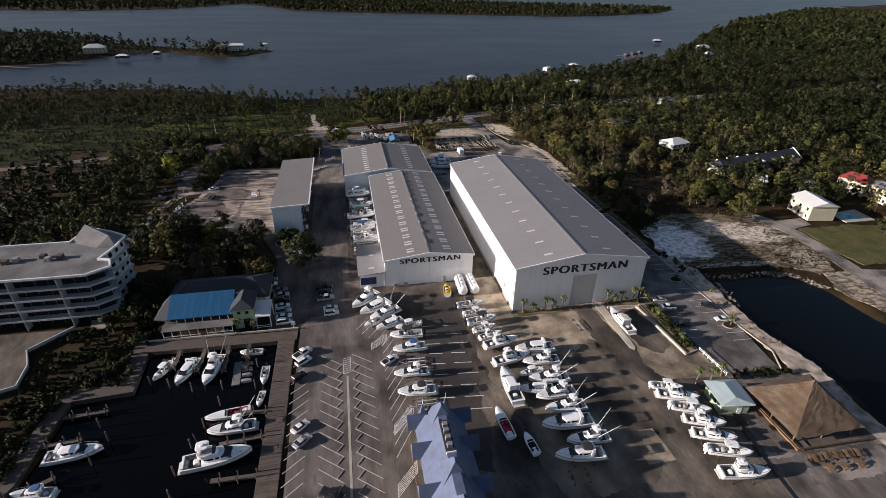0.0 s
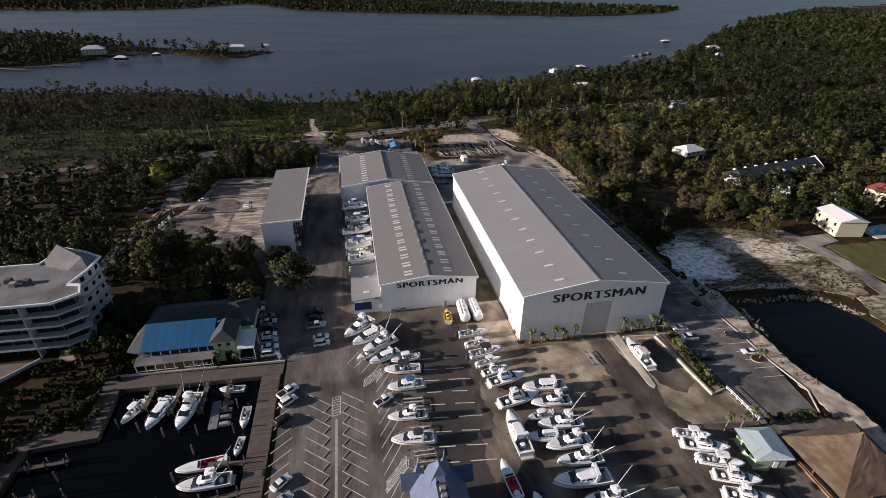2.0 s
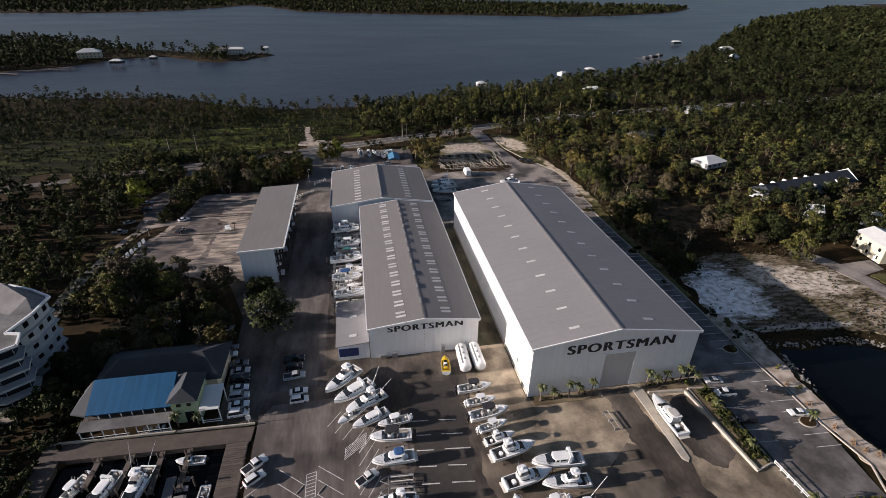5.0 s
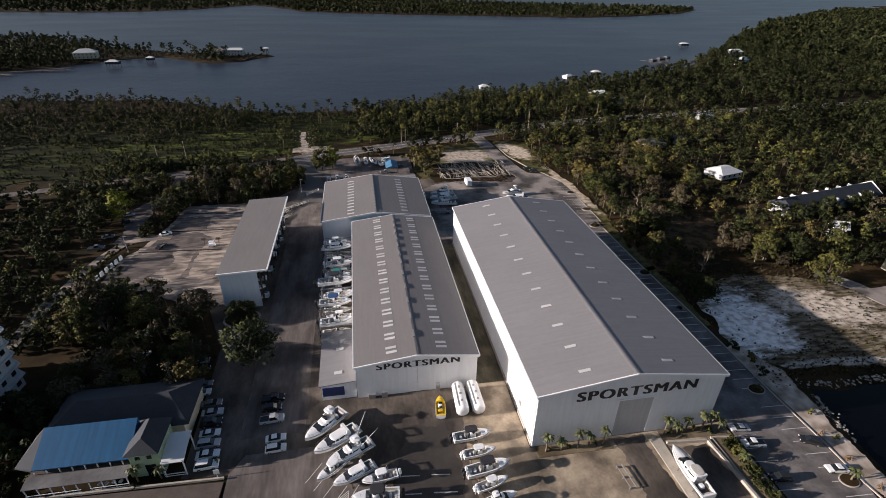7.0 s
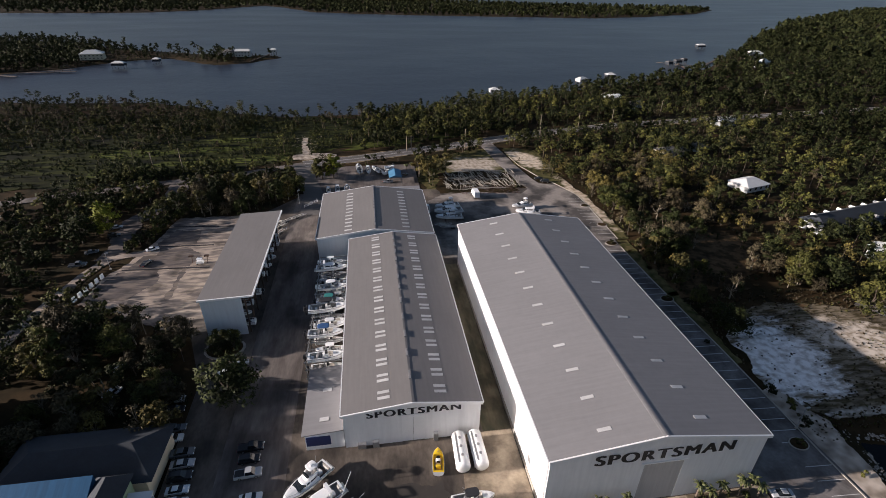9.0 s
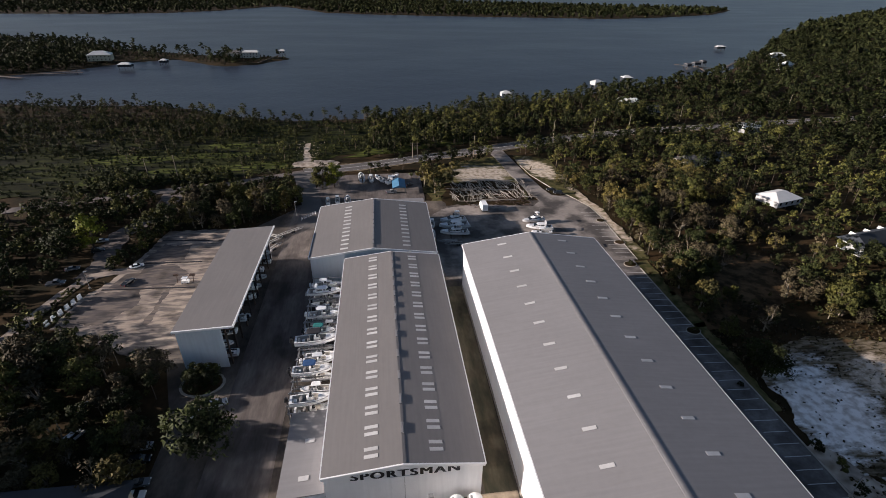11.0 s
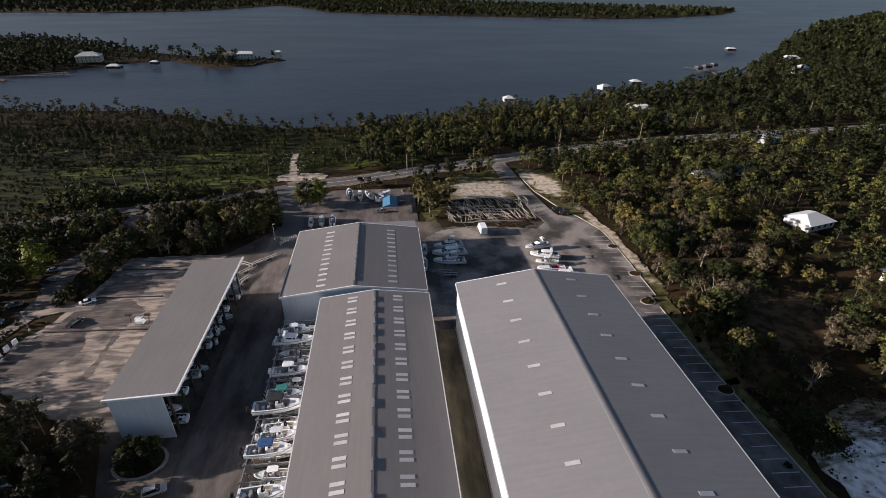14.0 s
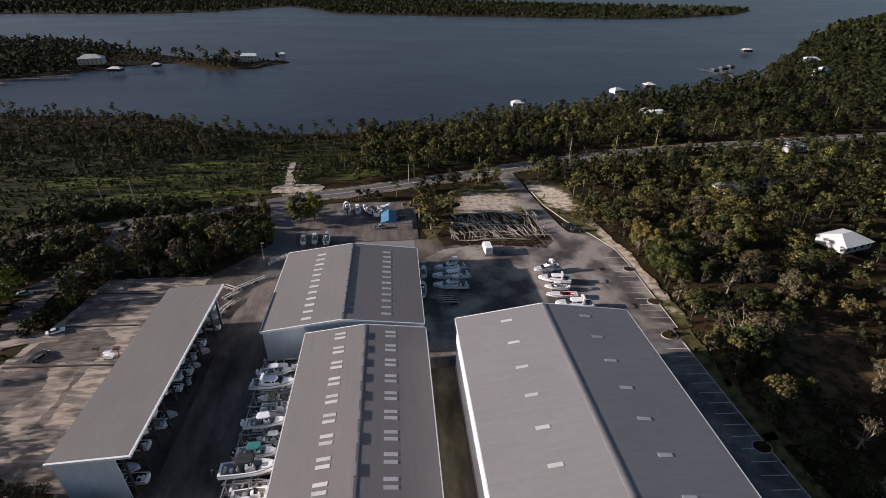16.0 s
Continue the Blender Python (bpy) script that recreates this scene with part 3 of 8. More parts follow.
slab("ground_track", "white sand track through the marsh", "track", ragged([(-21.5, 317), (-18, 317), (-17.4, 324), (-20.6, 333), (-21.0, 349), (-23.4, 349), (-22.8, 333), (-22.0, 324)], 0.8, 8, 5), 0.012, BANK)
specks("ground_track_patches", "broken white sand beside the track", "track", [(-22, 317), (-17.5, 317), (-20.8, 349), (-23.4, 349)], 7, 90, 1.0, 0.008, BANK, 86)
slab("ground_track_mouth", "bare sandy pad where the track meets the highway", "track", ragged([(-25, 309), (-4, 311), (-3, 315), (-8, 318.5), (-20, 319), (-26, 315)], 1.3, 13), 0.016, BANK)

LOT_LEFT = [(-59.5, 243), (-29.5, 243), (-29.5, 169), (-40, 171), (-50, 177), (-60, 182), (-70, 187), (-68.4, 203), (-65, 209), (-62, 223)]
DRIVE = [(-70, 120), (-79, 150), (-80, 175), (-77.6, 191.7), (-75.5, 204.3), (-72.4, 213), (-66, 215.5), (-58, 215.3)]
DRIVE_NORTH = [(-73.5, 212), (-72.3, 220), (-74.6, 229), (-76.4, 241), (-73, 248), (-68, 260), (-72, 285)]
YARD = [(-18, 20), (-17.5, 112), (-26, 112.5), (-27, 150), (-34, 168), (-29.5, 243), (-14, 262), (-14, 275), (33, 275), (36, 262), (62, 258), (88, 258), (90, 200), (84, 108), (84.5, 20)]
slab("pavement_yard", "dark asphalt boatyard with tyre marks and stains", "asphalt", YARD, 0.0, DARK_ASPHALT)
slab("pavement_parking", "brownish grey asphalt car park", "asphalt", [(-18, 20), (-17.5, 112), (-15, 116), (3, 116), (13, 104), (14.5, 72), (8, 72), (8, 20)], 0.02, ASPHALT)
slab("pavement_lot", "worn cracked paving of an empty lot", "asphalt", ragged(LOT_LEFT, 0.5, 9, 8), 0.02, OLD_LOT)
slab("pavement_front", "beige concrete apron before the storage hall", "concrete", [(34.6, 128), (41, 128), (41, 109), (84, 109), (84, 86), (72, 84.5), (68, 88), (57.5, 94), (50, 88), (36, 92), (28, 105), (30, 128)], 0.02, CONCRETE)
slab("pavement_pad", "beige concrete strip beside the boat rows", "concrete", [(68, 88), (72, 84.5), (84, 86), (83, 75), (66, 77)], 0.022, CONCRETE)
slab("pavement_tan", "tan worn asphalt round the boat rows", "asphalt", ragged([(33, 92), (50, 88.6), (57, 94.4), (68, 88), (66, 77), (60, 62), (50, 52), (34, 52), (31, 60), (29, 76), (27, 90), (28, 105)], 0.7, 22, 1.6), 0.016, TAN_ASPHALT)
slab("ground_verge", "brown weedy verge beside the eastern parking", "verge", ragged([(101.2, 140), (100.8, 160), (100.4, 180), (100.8, 205), (105.6, 205), (104.6, 180), (104.4, 160), (103.4, 140)], 0.5, 23), -0.01, DRY_GRASS)
slab("pavement_alley", "concrete alley between two storage halls", "concrete", [(35, 128), (41, 128), (41, 196), (35, 196)], 0.02, MOSSY)
slab("pavement_dark", "darker asphalt between the boat rows", "asphalt", ragged([(14.2, 60), (14.0, 108), (16, 118), (25, 118), (26.5, 104), (25, 84), (22, 60)], 0.8, 21, 1.6), 0.012, material("dark_row_asphalt", (0.030, 0.025, 0.021), 0.75, var=0.3, scale=0.09, fine=0.9, other=(0.055, 0.046, 0.038)))
slab("pavement_wash", "small concrete wash-down pad", "concrete", [(52, 56), (58, 56), (57.6, 64), (51.6, 64)], 0.02, CONCRETE)
slab("pavement_lane", "grey asphalt lane between rack shed and boat racks", "asphalt", [(-17, 120), (-4, 120), (-4, 262), (-17, 262)], 0.02, ASPHALT)
slab("pavement_east", "grey asphalt car park along the pond bank", "asphalt", [(84.5, 74), (99, 73.5), (102.5, 100), (101.4, 128), (101, 175), (101, 200), (102, 240), (98, 262), (84, 262), (82, 200), (84.5, 108)], 0.015, EAST_ASPHALT)
slab("pavement_back", "light grey asphalt yard behind the storage hall", "asphalt", ragged([(42, 198), (81, 198), (82, 206), (80, 252), (60, 256), (44, 254), (35.5, 246), (35.5, 203)], 0.6, 62), 0.026, BACK_ASPHALT)
slab("pavement_north", "light grey asphalt parking by the access road", "asphalt", [(80, 206), (102.4, 206), (103.6, 240), (103, 249), (99, 259), (90, 264), (78, 250)], 0.03, BACK_ASPHALT)
slab("pavement_forecourt", "asphalt lot behind the farthest hall", "asphalt", [(-12, 262), (36, 262), (36, 296), (2, 296), (-10, 290)], 0.025, ASPHALT)
slab("pavement_tiki", "dark paved terrace beside the thatched hut", "terrace", [(72, 20), (103, 30), (103, 73), (84.5, 74), (78, 60)], 0.024, ASPHALT)
ROAD = [(-420, 192), (-240, 238), (-110, 273), (-77, 283), (-48, 290), (-19, 302), (5, 307), (49, 321), (77, 330), (117, 344), (171, 357), (256, 368), (420, 385), (700, 420)]
slab("road_highway", "grey two-lane asphalt highway", "road", strip(ROAD[5:], 9.5), 0.05, HIGHWAY)
slab("road_west", "pale worn asphalt road beyond the wood", "road", strip(ROAD[:6], 5.5), 0.04, ASPHALT)
slab("road_shoulder", "sandy road shoulder", "road", ragged(strip(ROAD[5:], 12), 0.7, 10, 8), 0.0, DIRT)
slab("road_access", "grey asphalt access road joining the highway", "road", strip([(80, 328), (82, 306), (83, 290), (85.6, 269), (90, 252)], 8), 0.045, BACK_ASPHALT)
slab("road_entry", "grey asphalt entrance road", "road", strip([(-20, 302), (-16, 285), (-11, 264), (-10, 240)], 8), 0.045, HIGHWAY)
LANE = [(156, 40), (158, 80), (161, 105), (163.5, 122), (164.8, 138), (161.5, 151), (156, 160)]
slab("road_lane", "narrow grey lane past the sand clearing", "road", strip(LANE, 6.2), 0.02, BACK_ASPHALT)
slab("road_lane_east", "grey lane turning off beside the lawn", "road", [(163, 112), (164, 100), (190, 98), (260, 92), (260, 101), (190, 107.5), (172, 110)], 0.014, BACK_ASPHALT)
slab("road_drive", "short grey drive to the cream house", "road", [(164, 149), (166, 141.5), (177, 144), (178, 150)], 0.016, BACK_ASPHALT)
slab("road_lot", "curved pale drive beside the empty lot", "road", strip(DRIVE, 3.6), 0.036, OLD_LOT)
slab("road_lot_north", "worn pale drive past parked cars under trees", "road", ragged(strip(DRIVE_NORTH, 7), 0.8, 41), 0.012, LOT_PATCH)
for name, poly, seed in (("pavement_patch", [(-64, 205.8), (-45, 205), (-43, 212), (-50, 218.5), (-60.5, 219)], 42), ("pavement_patch_north", [(-60.5, 221), (-47, 220.4), (-48, 231), (-57.5, 233)], 43), ("pavement_patch_south", [(-69.5, 190), (-58, 187), (-52, 196), (-54, 203.5), (-66, 203.6)], 44), ("pavement_patch_strip", [(-46.8, 186), (-45.6, 186), (-45.4, 203.4), (-46.8, 203.4)], 45)):
    slab(name, "darker resurfaced asphalt on the empty lot", "asphalt", ragged(poly, 0.5, seed, 1.8), 0.03, LOT_PATCH)


# ---- large buildings ----
def lettering(words, x0, x1, y, z0, z1, parent, mat):
    """Bold capitals on a wall that faces -y."""
    curve = bpy.data.curves.new("lettering", "FONT")
    curve.body, curve.extrude, curve.space_character, curve.offset = words, 0.0, 1.2, 0.0
    tmp = new("lettering", curve)
    deps = bpy.context.evaluated_depsgraph_get()
    base = bpy.data.meshes.new_from_object(tmp.evaluated_get(deps))
    bpy.data.objects.remove(tmp)
    co = np.array([v.co[:] for v in base.vertices])
    lo, hi = co.min(0), co.max(0)
    s = Shape()
    bold = 0.17 * (z1 - z0)
    for k in range(5):
        s.add([(x0 + bold * k / 4 + (a - lo[0]) / (hi[0] - lo[0]) * (x1 - x0 - bold), y - 0.05 - 0.004 * k, z0 + (b - lo[1]) / (hi[1] - lo[1]) * (z1 - z0)) for a, b, c in co], [tuple(p.vertices) for p in base.polygons])
    me = s.mesh("lettering", mat, fix=False)
    return part("lettering", me, mat, parent, "black bold capital lettering")


def gabled_hall(name, label, x0, x1, y0, y1, eave, ridge, xr, door, panel_rows, vents, wall_front, wall_side, roof_mat):
    """A steel hall with its gable towards -y: separate walls, two roof slopes, trim, door, roof panels and ridge vents."""
    hall = thing(name, label, "storage hall", pose(0, 0, 0))
    t = 0.25
    dx0, dx1, dh = door
    front = Shape()
    if dh:
        front.side_prism([(x0, 0), (dx0, 0), (dx0, eave - 0.05), (x0, eave - 0.05)], y0, y0 + t)
        front.side_prism([(dx1, 0), (x1, 0), (x1, eave - 0.05), (dx1, eave - 0.05)], y0, y0 + t)
        front.side_prism([(dx0, dh), (dx1, dh), (dx1, eave - 0.05), (dx0, eave - 0.05)], y0, y0 + t)
        front.side_prism([(x0, eave - 0.05), (x1, eave - 0.05), (xr, ridge - 0.1)], y0, y0 + t)
    else:
        front.side_prism([(x0, 0), (x1, 0), (x1, eave - 0.05), (xr, ridge - 0.1), (x0, eave - 0.05)], y0, y0 + t)
    part("front_wall", front, wall_front, hall)
    part("rear_wall", Shape().side_prism([(x0, 0), (x1, 0), (x1, eave - 0.05), (xr, ridge - 0.1), (x0, eave - 0.05)], y1 - t, y1), wall_front, hall)
    part("side_wall", Shape().box(x0, x0 + t, y0 + t, y1 - t, 0, eave - 0.05), wall_side, hall)
    part("side_wall", Shape().box(x1 - t, x1, y0 + t, y1 - t, 0, eave - 0.05), wall_side, hall)
    o = 0.35
    slopes = []
    for a, b in ((x0 - o, xr), (xr, x1 + o)):
        za = eave if a < xr else ridge
        zb = ridge if b == xr else eave
        s = Shape().side_prism([(a, za), (b, zb), (b, zb + 0.18), (a, za + 0.18)], y0 - 0.3, y1 + 0.3)
        slopes.append(part("roof_slope", s, roof_mat, hall))
    part("ridge_cap", Shape().side_prism([(xr - 0.5, ridge + 0.14), (xr, ridge + 0.185), (xr + 0.5, ridge + 0.14), (xr + 0.5, ridge + 0.19), (xr, ridge + 0.25), (xr - 0.5, ridge + 0.19)], y0 - 0.3, y1 + 0.3), roof_mat, hall)
    for y in (y0 - 0.34, y1 + 0.3):
        for a, za, b, zb in ((x0 - o, eave, xr, ridge), (xr, ridge, x1 + o, eave)):
            part("gable_trim", Shape().side_prism([(a, za - 0.32), (b, zb - 0.32), (b, zb + 0.26), (a, za + 0.26)], y - 0.12, y + 0.14), TRIM, hall)
    for x in (x0 - o - 0.12, x1 + o):
        part("gutter", Shape().box(x - 0.08, x + 0.2, y0 - 0.3, y1 + 0.3, eave - 0.1, eave + 0.16), TRIM, hall)
    if dh:
        mid = (dx0 + dx1) / 2
        for a, b in ((dx0, mid - 0.02), (mid + 0.02, dx1)):
            part("door", Shape().box(a, b, y0 + 0.06, y0 + 0.16, 0.02, dh), DOOR_GREY if name == "storage_hall" else TRIM, hall, "tall sliding door leaf")
        part("door_track", Shape().box(dx0 - 0.6, dx1 + 0.6, y0 - 0.16, y0, dh, dh + 0.3), TRIM, hall)
    for side, x, w, d, ys in panel_rows:
        a, b, za, zb = (x0 - o, xr, eave, ridge) if side < 0 else (xr, x1 + o, ridge, eave)
        zz = lambda q: za + (zb - za) * (q - a) / (b - a) + 0.18
        panel = Shape().side_prism([(x - w / 2, zz(x - w / 2) + 0.01), (x + w / 2, zz(x + w / 2) + 0.01), (x + w / 2, zz(x + w / 2) + 0.06), (x - w / 2, zz(x - w / 2) + 0.06)], -d / 2, d / 2).mesh("skylight", SKYLIGHT)
        for y in ys:
            part("skylight", panel, SKYLIGHT, hall).location.y = y
    if vents:
        vent = Shape().tapered(xr - 0.1, xr + 0.55, -1.25, 1.25, ridge + 0.1, ridge + 0.42, 0.0, 0.25, 0.05).mesh("ridge_vent", ROOF)
        for y in vents:
            part("ridge_vent", vent, ROOF, hall).location.y = y
    return hall


BIG = (41.4, 80.8, 109.2, 196.2)
big = gabled_hall("storage_hall", "long white metal boat storage hall with grey gabled roof", *BIG, 13.95, 17.0, 60.8, (58.6, 66.0, 10.2),
                  [(-1, 51.8, 2.4, 0.75, [112.7 + 7.26 * i for i in range(12)]), (1, 69.6, 2.4, 0.75, [112.9 + 7.26 * i for i in range(12)])],
                  [], WALL_WHITE, WALL_SIDE, ROOF)
lettering("SPORTSMAN", 49.2, 74.8, 109.2, 11.3, 13.75, big, BLACK)
part("ridge_ventilator", Shape().side_prism([(60.55, 17.0), (61.05, 17.0), (61.0, 17.24), (60.6, 17.24)], 109.6, 195.8), ROOF, big, "long raised ridge ventilator")
part("wall_vent", Shape().box(41.28, 41.4, 117, 118.2, 3, 4.2), STEEL, big)
part("downpipe", Shape().box(41.2, 41.36, 109.5, 109.66, 0, 13.9), TRIM, big)
part("wall_base", Shape().box(41.2, 41.4, 109.4, 196, 0, 0.7), KERB, big, "grey concrete plinth")

pairs = lambda y0, n, s: [y0 + s * i + d for i in range(n) for d in (-0.75, 0.75)]
small = gabled_hall("boat_shed", "long white boat shed with grey roof and paired skylights", 7.0, 34.1, 127.8, 199.9, 9.0, 10.8, 20.4, (18.3, 22.8, 7.3),
                    [(-1, 15.0, 2.4, 0.75, pairs(130.9, 15, 4.74)), (1, 26.3, 2.4, 0.75, pairs(131.2, 15, 4.7))],
                    [135, 141.9, 148.4, 155, 161.7, 168, 173.2, 178, 182.8, 187.2, 191.6, 196], WALL_WHITE, WALL_SIDE, ROOF_TAN)
lettering("SPORTSMAN", 11.4, 30.1, 127.8, 7.6, 9.3, small, BLACK)
for x, w, h in ((9.4, 1.6, 1.2), (12.3, 1.3, 1.5), (24.6, 0.9, 2.1)):
    part("wall_box", Shape().box(x, x + w, 127.0, 127.75, 0.05, h), STEEL, small)

back = gabled_hall("back_shed", "wide white metal shed with grey roof and single skylights", -3.6, 33.9, 202.0, 238.8, 8.9, 11.4, 15.0, (0, 0, 0),
                   [(-1, 6.4, 2.4, 0.9, [204.2 + 2.78 * i for i in range(12)]), (1, 25.3, 2.4, 0.9, [204.8 + 2.75 * i for i in range(12)])],
                   [205.4 + 2.8 * i for i in range(12)], WALL_PALE, WALL_SIDE, ROOF_TAN)
annex = thing("rear_annex", "low grey lean-to annex behind the shed", "annex", pose(0, 0, 0))
part("wall", Shape().box(15.5, 33.5, 238.9, 245.6, 0, 8.0), WALL_WHITE, annex)
part("roof", Shape().box(15.3, 33.8, 239.15, 246.0, 8.0, 8.2), ROOF, annex)
for x in (15.6, 21, 27, 33.4):
    part("post", Shape().box(x - 0.1, x + 0.1, 245.7, 245.85, 0, 8), STEEL, annex)

lean = thing("lean_to", "low flat-roofed metal lean-to with dark blue front window", "lean-to", pose(0, 0, 0))
part("wall", Shape().box(-0.7, 6.85, 128.2, 146, 0, 4.5), WALL_WHITE, lean)
part("roof", Shape().side_prism([(-1.2, 4.5), (6.85, 5.2), (6.85, 5.4), (-1.2, 4.7)], 127.6, 146.3), ROOF, lean)
part("window_band", Shape().box(-0.5, 4.2, 128.05, 128.2, 1.2, 3.6), material("dark_blue_panel", (0.02, 0.035, 0.12), 0.3, var=0.1), lean, "dark blue window band")
for x, y in ((3.0, 131), (3.2, 139)):
    part("skylight", Shape().side_prism([(x - 0.9, 5.06), (x + 0.9, 5.22), (x + 0.9, 5.26), (x - 0.9, 5.1)], y - 0.5, y + 0.5), SKYLIGHT, lean)

# open rack shed
rack_shed = thing("rack_shed", "tall open-sided rack shed with beige mono-pitch roof", "rack shed", pose(0, 0, 0))
part("front_wall", Shape().box(-29.3, -19.3, 167.2, 167.45, 0, 11.5), WALL_PALE, rack_shed)
part("rear_wall", Shape().box(-29.3, -18.6, 217.6, 217.85, 0, 11.5), WALL_PALE, rack_shed)
# unseen west wall, raised to full height so the lane lies in shade
part("unseen_back_wall", Shape().box(-29.3, -29.05, 167.45, 217.6, 0, 11.4), WALL_PALE, rack_shed)
part("roof", Shape().side_prism([(-29.7, 11.5), (-16.3, 12.1), (-16.3, 12.35), (-29.7, 11.75)], 166.8, 218.2), ROOF_TAN, rack_shed)
part("roof_trim", Shape().box(-16.45, -16.1, 166.8, 218.2, 11.95, 12.42), TRIM, rack_shed)
part("roof_trim", Shape().side_prism([(-29.7, 11.3), (-16.1, 11.95), (-16.1, 12.42), (-29.7, 11.82)], 166.45, 166.8), TRIM, rack_shed)
post = Shape().box(-0.18, 0.18, -0.18, 0.18, 0, 11.52).mesh("post", RUST)
beam = Shape().box(-10.4, 0, -0.12, 0.12, -0.15, 0.15).mesh("rack_beam", RUST)
for i in range(11):
    y = 168.2 + 4.9 * i
    for x in (-18.8, -23.5, -29.0):
        part("post", post, RUST, rack_shed).location = (x, y, 0)
    for z in (3.4, 6.6, 9.6):
        part("rack_beam", beam, RUST, rack_shed).location = (-18.8, y, z)
    part("brace", Shape().rod((-18.7, y, 8.8), (-16.6, y, 11.9), 0.1), RUST, rack_shed)

# rack along the boat shed
side_rack = thing("boat_rack", "open steel boat rack along the shed wall", "boat rack", pose(0, 0, 0))
rpost = Shape().box(-0.12, 0.12, -0.12, 0.12, 0, 5.9).mesh("post", STEEL)
rbeam = Shape().box(-2.6, 6.3, -0.1, 0.1, -0.12, 0.12).mesh("rack_beam", STEEL)
for i in range(15):
    y = 147.8 + 3.45 * i
    for x in (-2.2, 2.0, 6.2):
        part("post", rpost, STEEL, side_rack).location = (x, y, 0)
    for z in (0.5, 3.2, 5.4):
        part("rack_beam", rbeam, STEEL, side_rack).location = (0, y, z)
for x in (-2.2, 2.0):
    part("rail", Shape().box(x - 0.09, x + 0.09, 147.7, 196.2, 5.15, 5.28), STEEL, side_rack)


# ---- boats ----
def pod(s, x0, x1, y0, y1, z0, z1, dx0=0.1, dx1=0.1, dy=0.08, power=3.2, n=18, crown=0.35):
    """A moulded block: rounded corners, sides drawn in towards the top, a soft shoulder and a slightly domed lid."""
    rings = []
    h = z1 - z0
    for t, inset in ((0.0, 0.0), (1 - crown * 0.6, 0.0), (1 - crown * 0.18, 0.05), (1.0, 0.14)):
        k = min(1.0, t)
        xa, xb, ya, yb = x0 + dx0 * k, x1 - dx1 * k, y0 + dy * k, y1 - dy * k
        cx, cy, rx, ry = (xa + xb) / 2, (ya + yb) / 2, (xb - xa) / 2, (yb - ya) / 2
        r = min(rx, ry) * inset * 2
        ring = []
        for i in range(n):
            a = 2 * math.pi * (i + 0.5) / n
            c, q = math.cos(a), math.sin(a)
            ring.append((cx + (rx - r) * math.copysign(abs(c) ** (2 / power), c), cy + (ry - r) * math.copysign(abs(q) ** (2 / power), q), z0 + h * t))
        rings.append(ring)
    return s.loft(rings)


